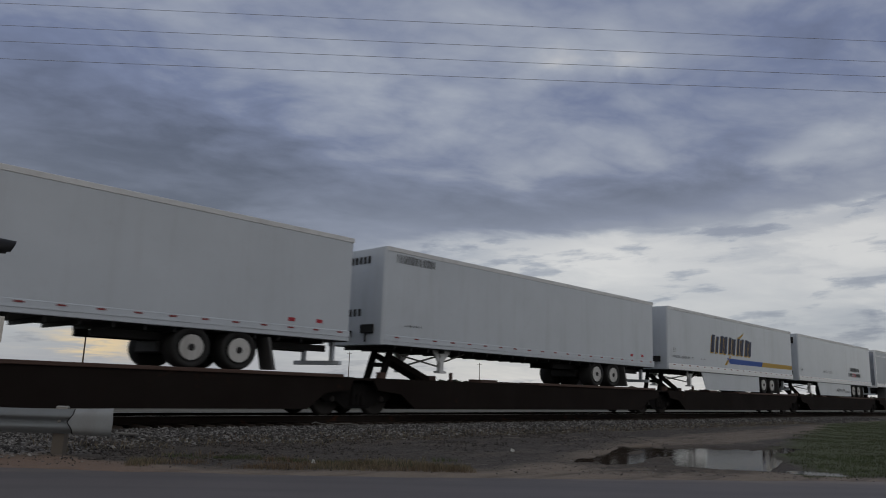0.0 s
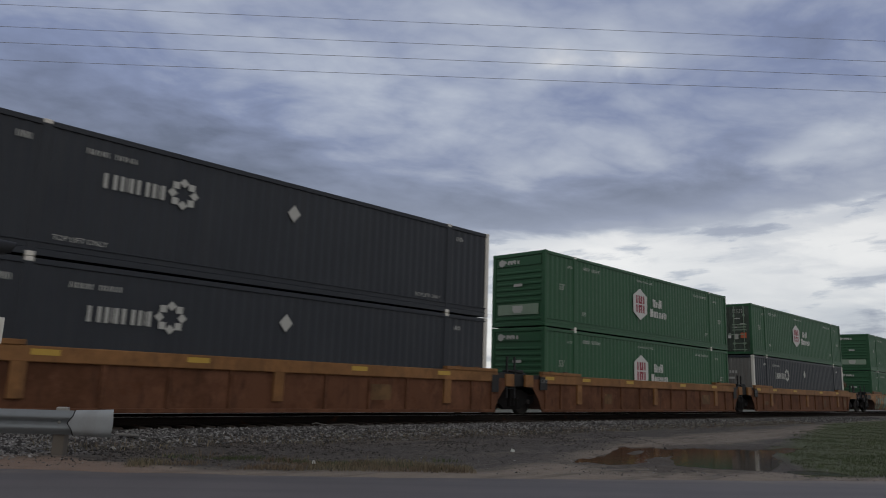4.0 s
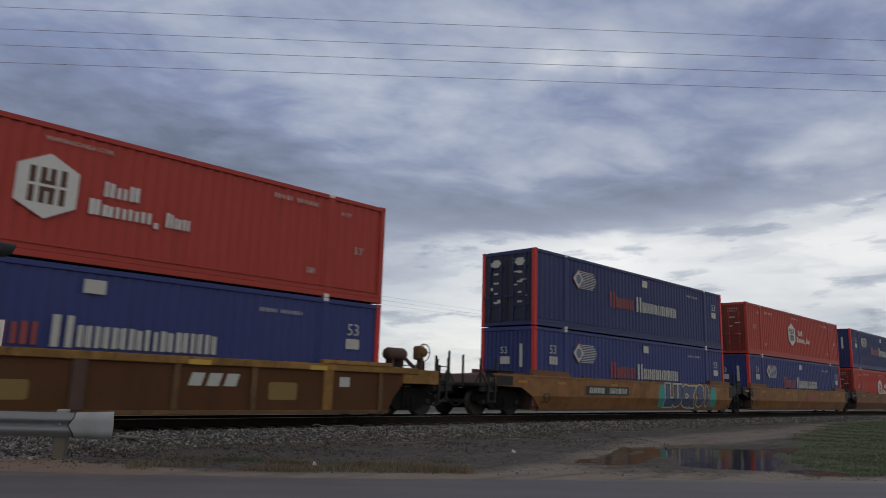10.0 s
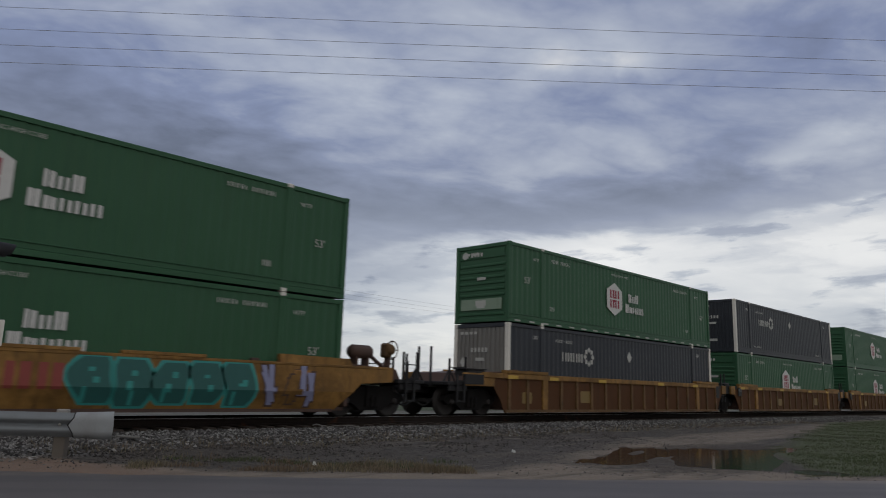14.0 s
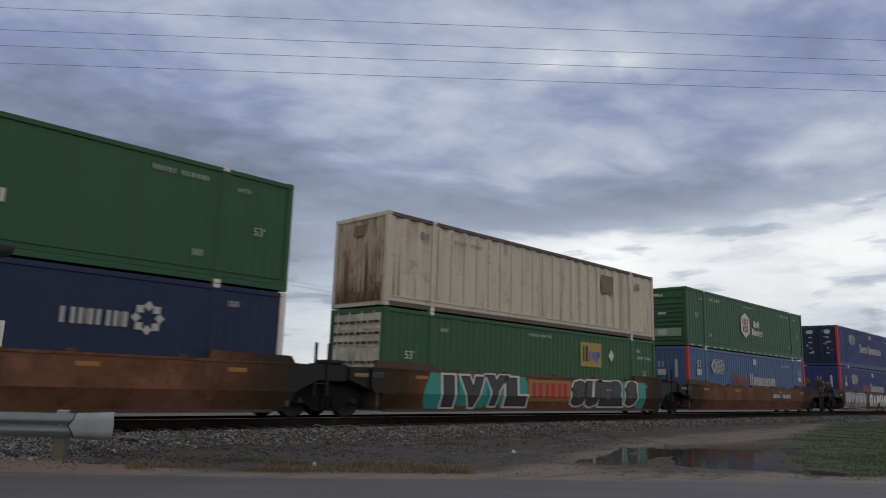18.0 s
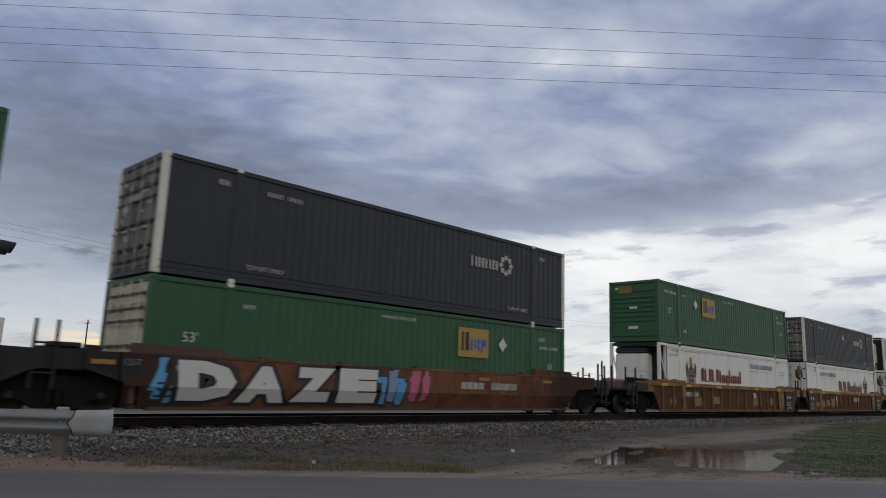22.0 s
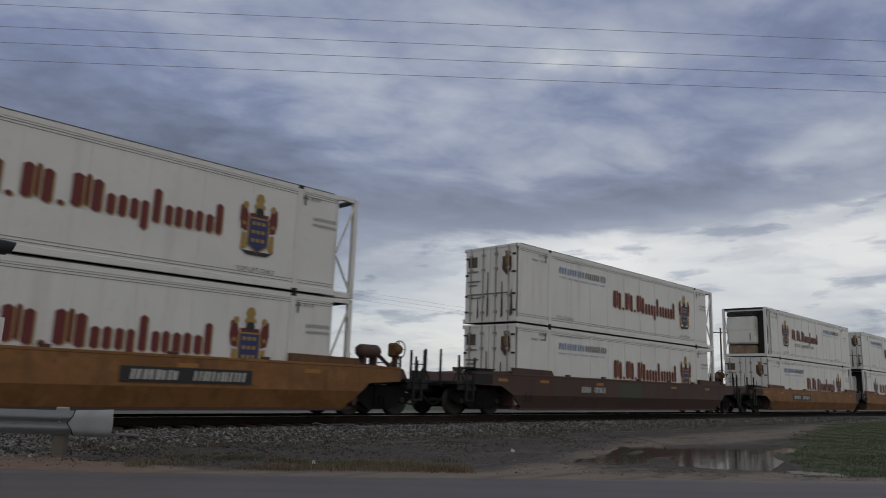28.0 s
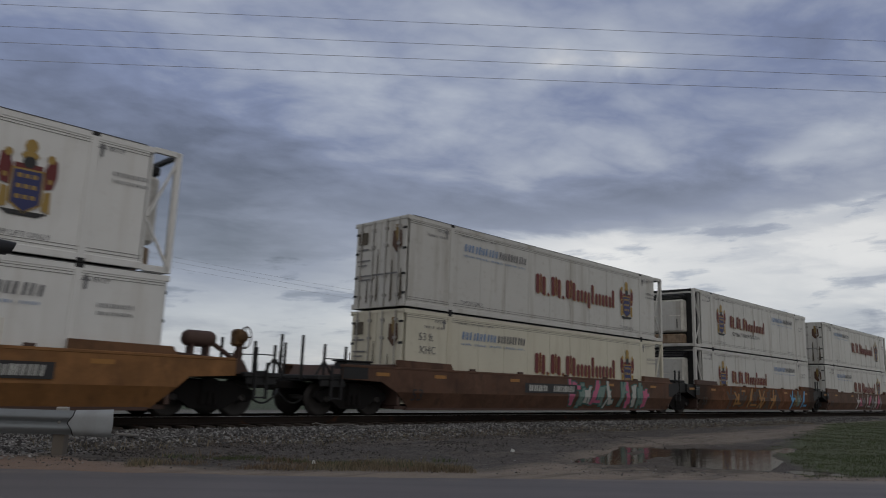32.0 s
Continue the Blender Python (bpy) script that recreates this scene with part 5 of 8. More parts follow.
def ribbed_body(car, mat, left, right, plan="close"):
    """Well with an exposed frame: top chord, recessed sheets, slim ribs and a few broad brackets."""
    L2 = LONG / 2
    slim, broad, half = RIB_PLANS[plan]
    xa, xb = -L2 - (2.35 if left == "coupled" else 1.30), L2 + (2.35 if right == "coupled" else 1.30)
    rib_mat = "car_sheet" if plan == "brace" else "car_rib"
    low = 1.12 if plan == "brace" else 1.26
    for y in (-1, 1):
        part("top_chord", Geo().box(xa + 0.9, xb - 0.9, *sorted((y * SIDE, y * (SIDE - 0.16))), low, 1.44, 0.015), mat, car)
        for a, b in ((-L2 - 0.35, -L2 + 2.1), (L2 - 2.1, L2 + 0.35)):
            part("ledge", Geo().box(a, b, *sorted((y * (SIDE + 0.02), y * (SIDE - 0.18))), 1.44, 1.55, 0.012), mat, car)
            for u in (0.25, 0.62):
                part("ledge_bolt", Geo().box(a + (b - a) * u - 0.10, a + (b - a) * u + 0.10, *sorted((y * (SIDE - 0.02), y * (SIDE - 0.14))), 1.55, 1.585, 0.008), "car_dark", car)
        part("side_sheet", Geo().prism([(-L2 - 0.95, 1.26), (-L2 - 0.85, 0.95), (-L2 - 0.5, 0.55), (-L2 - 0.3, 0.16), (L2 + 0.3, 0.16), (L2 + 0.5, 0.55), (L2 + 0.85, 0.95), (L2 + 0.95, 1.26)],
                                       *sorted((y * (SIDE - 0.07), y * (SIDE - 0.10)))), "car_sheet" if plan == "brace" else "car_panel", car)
        part("bottom_sill", Geo().box(-L2 - 0.3, L2 + 0.3, *sorted((y * (SIDE - 0.01), y * (SIDE - 0.10))), 0.12, 0.22, 0.01), rib_mat, car)
        part("end_box", Geo().box(*sorted((-L2 - 0.85, xa)), *sorted((y * (SIDE - 0.03), y * (SIDE - 0.14))), 0.98, 1.40, 0.012), mat, car)
        part("end_box", Geo().box(*sorted((L2 + 0.85, xb)), *sorted((y * (SIDE - 0.03), y * (SIDE - 0.14))), 0.98, 1.40, 0.012), mat, car)
        ya, yb = (-0.012, 0.06) if y < 0 else (-0.06, 0.012)
        rib = None
        for x in slim:
            if rib:
                share(rib, car, x, y * (SIDE - 0.02))
                continue
            rib = part("rib", Geo().box(-half, half, ya, yb, 0.22, low, 0.008), rib_mat, car)
            rib.location = (x, y * (SIDE - 0.02), 0)
        for x in broad:
            o = part("bracket", Geo().box(-0.15, 0.15, ya - 0.006, yb, 0.40 if plan == "brace" else 0.22, low + 0.12, 0.01), mat if plan == "brace" or abs(x) > 1 else "car_dark", car)
            o.location = (x, y * (SIDE - 0.02), 0)
    part("well_floor", Geo().box(-L2 - 0.2, L2 + 0.2, -1.3, 1.3, 0.20, 0.30), "car_dark", car)
    for s in (-1, 1):
        x = s * (L2 + 0.12)
        part("bulkhead", Geo().box(*sorted((x, x + s * 0.12)), -1.4, 1.4, 0.30, 1.30, 0.02), "car_dark", car)


def end_platform(car, s, coupled, brake, seed):
    """What stands over the bogie at one end of a unit."""
    L2 = LONG / 2
    x = s * L2
    if coupled:
        part("end_platform", Geo().box(*sorted((x + s * 0.3, x + s * 3.05)), -0.75, 0.75, 0.92, 1.08, 0.02)
             .box(*sorted((x + s * 2.05, x + s * 3.10)), -1.42, 1.30, 0.98, 1.10, 0.02).box(*sorted((x + s * 2.15, x + s * 3.0)), -1.40, -1.30, 0.80, 0.98, 0.02), "black_paint", car)
        part("shear_plate", Geo().prism([(x + s * 0.2, 1.05), (x + s * 2.3, 1.05), (x + s * 2.1, 1.38), (x + s * 0.2, 1.50)], -1.25, 1.25), "car_dark", car)
        part("end_ladder", Geo().box(x + s * 2.35 - 0.03, x + s * 2.35 + 0.03, -1.47, -1.41, 0.45, 1.35)
             .box(x + s * 2.68 - 0.03, x + s * 2.68 + 0.03, -1.47, -1.41, 0.45, 1.35)
             .box(*sorted((x + s * 2.35, x + s * 2.68)), -1.46, -1.42, 0.47, 0.51).box(*sorted((x + s * 2.35, x + s * 2.68)), -1.46, -1.42, 0.80, 0.84)
             .box(*sorted((x + s * 2.35, x + s * 2.68)), -1.46, -1.42, 1.10, 1.14), "black_paint", car)
        if brake:
            brake_stand(car, x + s * 2.36, s)
            rx = x + s * 1.15
            part("air_reservoir", Geo().lathe((rx, -0.7, 1.86), [(0.05, -0.42), (0.15, -0.39), (0.20, -0.30), (0.20, 0.30), (0.15, 0.39), (0.05, 0.42)], 16, "x")
                 .box(rx - 0.24, rx - 0.17, -0.85, -0.55, 1.38, 1.72).box(rx + 0.17, rx + 0.24, -0.85, -0.55, 1.38, 1.72)
                 .tube((rx + s * 0.3, -0.75, 1.80), (rx + s * 0.95, -0.6, 1.46), 0.06, 8), "car_dark", car, "rusty brake-air reservoir")
        if s < 0:
            part("equipment_box", Geo().box(x - 2.15, x - 1.25, -1.38, -0.80, 1.08, 1.50, 0.03).box(x - 2.22, x - 1.2, -1.40, -0.78, 1.50, 1.54, 0.01), "black_paint", car, "black equipment box")
            part("sooty_plate", Geo().box(x - 2.34, x - 1.45, -SIDE - 0.005, -SIDE + 0.02, 1.03, 1.348), "black_paint", car, "sooty black end of the side")
        end_rails(car, x + s * (2.0 if s < 0 else 2.3), s, seed)
        coupler(car, x + s * 2.6, s)
        bogie(car, x + s * (1.65 if s < 0 else 1.34))
    else:
        part("end_frame", Geo().prism([(x + s * 0.30, 1.42), (x + s * 1.22, 1.40), (x + s * 1.25, 1.05), (x + s * 0.95, 0.95), (x + s * 0.30, 0.62 if s > 0 else 0.74)], -1.40, 1.40), "black_paint", car, "sooty black end frame")
        part("articulation", Geo().box(*sorted((x + s * 0.2, x + s * 1.64)), -0.55, 0.55, 0.86, 1.16, 0.03)
             .box(*sorted((x + s * 0.24, x + s * 1.0)), -1.3, 1.3, 1.16, 1.30, 0.02), "truck_iron", car)
        part("sooty_plate", Geo().box(*sorted((x + s * 0.08, x + s * (0.43 if s > 0 else 0.505))), -SIDE - 0.004, -SIDE + 0.03, 0.78 if s > 0 else 0.90, 1.352), "black_paint", car, "sooty black end of the side plate")
        if s < 0:
            g = Geo()
            put_text(g, "125T", 0.20, x - 0.50, -SIDE - 0.010, 1.14)
            part("load_stencil", g, "grey_mark", car, "pale load figures on the sooty end")
        if s > 0:
            part("joint_housing", Geo().box(x + 1.12, x + 2.15, -1.32, -0.85, 0.98, 1.46, 0.03).box(x + 1.35, x + 1.95, -1.36, -0.85, 1.46, 1.56, 0.02), "black_paint", car, "dark joint housing")
            bogie(car, x + s * 1.65)
            part("crossover_step", Geo().box(x + 1.0, x + 1.06, -1.36, -1.30, 0.6, 2.0).box(x + 1.42, x + 1.48, -1.36, -1.30, 0.6, 2.0)
                 .box(x + 1.0, x + 1.48, -1.35, -1.31, 0.9, 0.94).box(x + 1.0, x + 1.48, -1.35, -1.31, 1.2, 1.24).box(x + 1.0, x + 1.48, -1.35, -1.31, 1.5, 1.54), "black_paint", car)


def on_side(g, x0, x1, z0, z1, smooth, off=0.006, steps=1, edges=None):
    """A painted patch that follows the car's side; edges: left and right as functions of height, 0 to 1."""
    levels = sorted({z0 + (z1 - z0) * k / max(1, steps) for k in range(max(1, steps) + 1)} | ({0.70} if z0 < 0.70 < z1 and smooth else set()))
    v = []
    for z in levels:
        k = (z - z0) / (z1 - z0)
        a, b = edges(k) if edges else (0.0, 1.0)
        y = -SIDE + (fold(z) if smooth else 0.0) - off
        v += [(x0 + a * (x1 - x0), y, z), (x0 + b * (x1 - x0), y, z)]
    g.add(v, [(2 * i, 2 * i + 1, 2 * i + 3, 2 * i + 2) for i in range(len(levels) - 1)])


def side_bars(g, x0, x1, z0, z1, count, seed, off=0.010):
    h = Geo()
    bars(h, x0, x1, z0, z1, 0.0, count, seed, 0.26, 0.12)
    g.add([(x, -SIDE + fold(z) - off, z) for x, y, z in h.v], h.f)


def spray(car, x0, x1, fill, edge, count, seed, z0=0.30, z1=1.34, smooth=True):
    """Spray-painted bubble shapes, outlined, in a row."""
    rnd = random.Random(seed)
    a, b, d = Geo(), Geo(), Geo()
    w = (x1 - x0) / count
    for i in range(count):
        ph, am, sk = rnd.uniform(0, 6.3), rnd.uniform(0.05, 0.14), rnd.uniform(-0.10, 0.10)
        lo, hi = z0 + rnd.uniform(0, 0.10), z1 - rnd.uniform(0, 0.14)
        xa, xb = x0 + i * w, x0 + (i + 1) * w

        def side(k, grow=0.0):
            end = 0.16 * (abs(2 * k - 1) ** 3)
            wave = am * math.sin(ph + 5.5 * k)
            return (0.03 + end + wave + sk * (k - 0.5) - grow, 0.97 - end + wave * 0.5 + sk * (k - 0.5) + grow)
        on_side(a, xa, xb, lo - 0.05, hi + 0.05, smooth, 0.005, 8, lambda k: side(k, 0.09))
        on_side(b, xa, xb, lo, hi, smooth, 0.009, 8, lambda k: side(k))
        for _ in range(2):
            cx, cz = xa + w * rnd.uniform(0.30, 0.62), rnd.uniform(lo + 0.22, hi - 0.3)
            on_side(d, cx, cx + w * 0.16, cz, cz + rnd.uniform(0.06, 0.20), smooth, 0.013, 2)
        if rnd.random() < 0.6:
            cx = xa + w * rnd.uniform(0.2, 0.6)
            on_side(d, cx, cx + w * 0.10, lo + 0.02, lo + 0.34, smooth, 0.013, 3)
    for name, geo, mat in (("spray_outline", a, edge), ("spray_fill", b, fill), ("spray_stroke", d, edge)):
        tagged(part(name, geo, mat, car, "spray-painted bubble shapes"), kind="stuff")


def wild(car, x0, x1, fills, edge, count, seed):
    """Interlocking slanted strokes in several paints, each with a dark edge."""
    rnd = random.Random(seed)
    w = (x1 - x0) / count
    inks = {ink: Geo() for ink in fills}
    rim = Geo()
    for i in range(count):
        xa = x0 + i * w
        ink = inks[fills[i % len(fills)]]
        for j in range(4):
            lo = rnd.uniform(0.26, 0.62)
            hi = min(1.345, lo + rnd.uniform(0.45, 1.0))
            thick = rnd.uniform(0.12, 0.22)
            foot, head = rnd.uniform(-0.1, 0.75) * w, rnd.uniform(-0.1, 0.9) * w
            if j == 3:
                lo, hi, thick, head = rnd.uniform(0.4, 1.1), 0, rnd.uniform(0.5, 1.1) * w, foot
                hi = lo + rnd.uniform(0.09, 0.16)
            lift = 0.010 + 0.002 * j + 0.001 * (i % 2)
            for g, grow, off in ((rim, 0.045, 0.004), (ink, 0.0, lift)):
                on_side(g, xa, xa + 1.0, max(0.24, lo - grow), min(1.345, hi + grow), True, off + 0.0005 * j, 4,
                        lambda k, grow=grow: (foot + (head - foot) * k - grow, foot + (head - foot) * k + thick + grow))
    tagged(part("spray_outline", rim, edge, car, "spray-painted dark edges"), kind="stuff")
    for ink, g in inks.items():
        tagged(part("spray_fill", g, ink, car, "spray-painted interlocking strokes"), kind="stuff")


def spray_letters(car, word, x0, x1, fill, edge, seed, z0=0.24, z1=1.415):
    """Spray-painted block capitals, fat and outlined, each a little askew, on the folded side."""
    rnd = random.Random(seed)
    w = (x1 - x0) / len(word)
    if edge == BLACK or fill == BLACK:
        coats = (("spray_outline", 0.165 if edge == BLACK else 0.125, edge, 0.017), ("spray_fill", 0.085 if edge == BLACK else 0.060, fill, 0.023))
    else:
        coats = (("spray_halo", 0.190, edge, 0.017), ("spray_outline", 0.125, BLACK, 0.020), ("spray_fill", 0.085, fill, 0.023))
    for name, fat, mat, off in coats:
        rnd.seed(seed)
        g = Geo()
        for i, ch in enumerate(word):
            tilt, lift, grow = rnd.uniform(-0.12, 0.12), rnd.uniform(0, 0.06), rnd.uniform(0.92, 1.0)
            src, ref = GLYPHS[ch, fat], GLYPHS[ch, 0.190]
            ax, bx = min(v[0] for v in ref.v), max(v[0] for v in ref.v)
            az, bz = min(v[2] for v in ref.v), max(v[2] for v in ref.v)
            sx = w * (1.24 if ch not in "I!" else 0.64) / (bx - ax)
            sz = (z1 - z0) * grow / (bz - az)
            lo, cx = z0 + lift, x0 + (i + 0.5) * w
            g.add([(cx + (a - (ax + bx) / 2) * sx + tilt * (c - 0.35), 0.0, min(z1, lo + (c - az) * sz)) for a, b, c in src.v], src.f)
        bm = bmesh.new()
        me = g.mesh("letters", mat)
        bm.from_mesh(me)
        bmesh.ops.bisect_plane(bm, geom=bm.verts[:] + bm.edges[:] + bm.faces[:], plane_co=(0, 0, 0.70), plane_no=(0, 0, 1))
        for v in bm.verts:
            v.co.y = -SIDE + fold(v.co.z) - off
        bm.to_mesh(me)
        bm.free()
        ob = new(name, me)
        ob.parent = car
        tagged(ob, "spray-painted outlined capitals", kind="stuff")


def car_marks(car, smooth, opts, mat):
    L2 = LONG / 2
    pale = Geo()
    if "plate" in opts:
        x = opts["plate"]
        p = Geo()
        long = opts.get("plate_long", 3.2)
        on_side(p, x, x + long, 0.79, 1.13, smooth, 0.024)
        if "bare" not in opts:
            part("number_panel", p, "black_mark", car)
        side_bars(pale, x + 0.20, x + 0.41 * long, 0.85, 1.07, 4, 3, 0.030)
        side_bars(pale, x + 0.52 * long, x + long - 0.18, 0.85, 1.07, 6, 4, 0.030)
    if "logo" in opts:
        x = opts["logo"]
        p = Geo()
        on_side(p, x, x + 2.75, 0.73, 1.20, smooth)
        part("logo_panel", p, "black_mark", car)
        k = Geo()
        for i in range(3):
            rect(k, x + 0.22 + 0.76 * i, x + 0.74 + 0.76 * i, 0.80, 1.13, -SIDE - 0.012, 0.35)
        tagged(part("logo_mark", k, "off_white_mark", car), kind="stuff")
    if smooth:
        t = Geo()
        h = Geo()
        put_text(h, "53", 0.50, -L2 + 0.25, 0, 0.46)
        t.add([(x, -SIDE + fold(z) - 0.02, z) for x, y, z in h.v], h.f)
        part("size_stencil", t, "black_mark", car)
        for a, b in opts.get("strips", ()):
            part("top_strip", Geo().box(a, b, -SIDE - 0.016, -SIDE + 0.10, 1.42, 1.50, 0.012), mat, car)
        for a, b, ink in opts.get("blocks", ()):
            w = (b - a) / 3
            k = Geo()
            for i in range(3):
                on_side(k, a + (i + 0.08) * w, a + (i + 0.36) * w, 0.64, 1.17, smooth, 0.016, 2)
                on_side(k, a + (i + 0.52) * w, a + (i + 0.86) * w, 0.64, 1.17, smooth, 0.016, 2)
            tagged(part("block_mark", k, ink, car), kind="stuff")
        for a, b, ink in opts.get("patch", ()):
            k = Geo()
            on_side(k, a, b, 0.52, 1.28, smooth, 0.012, 3)
            part("repainted_patch", k, ink, car)
        for x in (-L2 - 1.15, -L2 + 1.2, L2 - 1.6, -3.2, 3.0):
            o = Geo()
            on_side(o, x, x + 0.5, 1.14, 1.24, smooth)
            part("reflector_strip", o, "faded_amber", car, "faded amber reflector strip")
    else:
        for x in (-L2 - 0.2, -L2 + 2.2, -2.6, 2.2, L2 - 2.5):
            o = Geo()
            rect(o, x, x + 0.55, 1.26, 1.38, -SIDE - 0.006)
            part("reflector_strip", o, "yellow_mark", car, "yellow reflector strip")
        sheet = -SIDE + 0.062
        h = Geo()
        for a, b in opts.get("number", ()):
            if opts.get("panelled"):
                w = Geo()
                rect(w, a, b, 0.78, 1.08, sheet)
                part("number_panel", w, "black_mark", car)
            m = a + 0.42 * (b - a)
            bars(h, a + 0.08, m, 0.82, 1.03, sheet - 0.006, 4, 5)
            bars(h, m + 0.12, b - 0.08, 0.82, 1.03, sheet - 0.006, 6, 6)
        for a, b in opts.get("white", ()):
            rect(h, a, b, 0.84, 1.10, sheet - 0.004)
        for a, b in opts.get("blocks", ()):
            w = (b - a) / 3
            for k in range(3):
                rect(h, a + k * w, a + (k + 0.72) * w, 0.78, 1.08, sheet - 0.008, 0.3)
        rnd = random.Random(int(10 * L2) + len(opts.get("patches", ())))
        for x in opts.get("patches", ()):
            w = Geo()
            a, b, d = rnd.uniform(0.5, 0.85), rnd.uniform(0.36, 0.5), rnd.uniform(0.66, 0.98)
            polygon(w, [(x, b + 0.04), (x + 0.05, b), (x + a - 0.05, b), (x + a, b + 0.04), (x + a, d - 0.04), (x + a - 0.05, d), (x + 0.05, d), (x, d - 0.04)], sheet + 0.002)
            part("repainted_patch", w, "dull_amber" if mat == "car_yellow" else "car_rib", car)
        pale.add(h.v, h.f)
        k = Geo()
        for x, words in opts.get("black", ()):
            part("black_panel", Geo().box(x, x + 1.16, -SIDE - 0.020, -SIDE + 0.04, 0.22, 1.24), "black_paint", car, "black-painted load limit panel")
            put_text(k, words, 0.34, x + 0.14, -SIDE - 0.026, 0.42)
            for dx in (0.22, 0.62):
                rect(k, x + dx, x + dx + 0.22, 0.86, 1.00, -SIDE - 0.026)
            bars(k, x + 0.16, x + 0.95, 0.28, 0.36, -SIDE - 0.026, 6, 12)
        for x in opts.get("size", ()):
            w = Geo()
            rect(w, x - 0.22, x + 0.62, 0.30, 1.22, -SIDE - 0.004)
            part("amber_panel", w, "car_yellow", car, "amber repainted panel")
            w = Geo()
            put_text(w, "53", 0.46, x - 0.08, -SIDE - 0.010, 0.62)
            tagged(part("size_stencil", w, "black_mark", car), kind="stuff")
        pale.add(k.v, k.f)
    if pale.f:
        tagged(part("stencilling", pale, "off_white_mark", car), kind="stuff")
    for n, (x0, x1, fill, edge, count, *word) in enumerate(opts.get("spray", ())):
        if word and word[0] == "wild":
            wild(car, x0, x1, fill, edge, count, 5 * n + count)
            continue
        if word:
            spray_letters(car, word[0], x0, x1, fill, edge, 7 * n + int(x0 * 3))
            continue
        spray(car, x0, x1, fill, edge, count, 11 * n + int(x0 * 3) + count, smooth=smooth)


def well_car(shape, mat, left, right, x, label, **opts):
    car = thing("well_car", label, "rail car", "well cars of the train")
    if shape == "smooth":
        smooth_body(car, mat, left, right)
    else:
        ribbed_body(car, mat, left, right, opts.get("plan", "close"))
    end_platform(car, -1, left == "coupled", opts.get("brake") == "left" or "brake_too" in opts, int(x))
    end_platform(car, 1, right == "coupled", opts.get("brake", "right") == "right", int(x) + 1)
    car_marks(car, shape == "smooth", opts, mat)
    return rolling(car, x + LONG / 2)


def flat_car(x, last):
    """Low dark deck on a deep centre sill, with a folding stand for a trailer's nose."""
    car = thing("flat_car", "dark rust-brown intermodal flat car with a low deck", "rail car", "flat cars of the train")
    a, b = -0.75, LONG + 0.55
    part("centre_sill", Geo().box(a + 1.9, b - 1.7, -0.45, 0.45, 0.16, 1.02, 0.02).box(a, b, -0.44, 0.44, 0.50, 1.02), "flat_brown", car)
    for y in (-1, 1):
        part("side_sill", Geo().prism([(a + 0.4, 1.06), (b - 0.4, 1.06), (b - 0.5, 0.72), (b - 1.35, 0.62), (b - 1.9, 0.20), (a + 2.1, 0.20), (a + 1.5, 0.62), (a + 0.6, 0.72)], *sorted((y * 1.45, y * 1.38))), "flat_brown", car)
    part("deck", Geo().box(a, b, -1.42, 1.42, 0.98, 1.05, 0.01), "flat_brown", car)
    x0, x1 = (1.2, 6.8) if last else (7.4, 15.9)
    for y in (-1, 1):
        part("wheel_platform", Geo().box(x0, x1, *sorted((y * 1.50, y * 0.55)), 1.04, 1.13, 0.012), "car_dark", car)
    hx, s = (14.9, -1) if last else (0.9, 1)
    st = part("trailer_stand", Geo().prism([(hx - 0.10, 1.05), (hx + 0.10, 1.05), (hx + s * 0.30 + 0.10, 1.98), (hx + s * 0.30 - 0.10, 1.98)], -0.42, -0.30)
              .prism([(hx - 0.10, 1.05), (hx + 0.10, 1.05), (hx + s * 0.30 + 0.10, 1.98), (hx + s * 0.30 - 0.10, 1.98)], 0.30, 0.42)
              .box(hx + s * 0.30 - 0.28, hx + s * 0.30 + 0.28, -0.5, 0.5, 1.95, 2.05, 0.02).box(hx + s * 0.12 - 0.06, hx + s * 0.12 + 0.06, -0.3, 0.3, 1.42, 1.55), "truck_iron", car, "raised steel hitch stand")
    g = Geo()
    for y in (-0.25, 0.25):
        g.prism([(hx + s * 0.2, 1.72), (hx + s * 0.3, 1.85), (hx + s * 2.1, 1.18), (hx + s * 2.1, 1.05), (hx + s * 1.9, 1.05)], y - 0.06, y + 0.06)
    part("diagonal_strut", g, "flat_brown", st)
    tagged(part("deck_fitting", Geo().box(hx + s * 2.2 - 0.25, hx + s * 2.2 + 0.25, -0.3, 0.3, 1.05, 1.22, 0.03).tube((hx + s * 2.6, -0.8, 1.05), (hx + s * 2.6, -0.8, 1.34), 0.06, 8)
         .box(4.6, 5.4, -1.2, -0.6, 1.05, 1.16).box(hx - s * 0.5 - 0.1, hx - s * 0.5 + 0.1, -1.0, -0.8, 1.05, 1.24), "car_dark", car), kind="stuff")
    if last:
        bogie(car, 15.3)
        part("end_plate", Geo().box(LONG - 0.4, LONG + 1.6, -1.4, 1.4, 0.9, 1.06, 0.02), "flat_brown", car)
        part("end_panel", Geo().box(LONG - 0.6, LONG + 0.9, -1.47, -1.40, 0.96, 1.14), "car_orange", car)
        brake_stand(car, LONG + 1.35, 1)
        end_rails(car, LONG + 0.6, 1, 5)
        coupler(car, LONG + 1.5, 1)
    bogie(car, -0.62)
    return rolling(car, x)


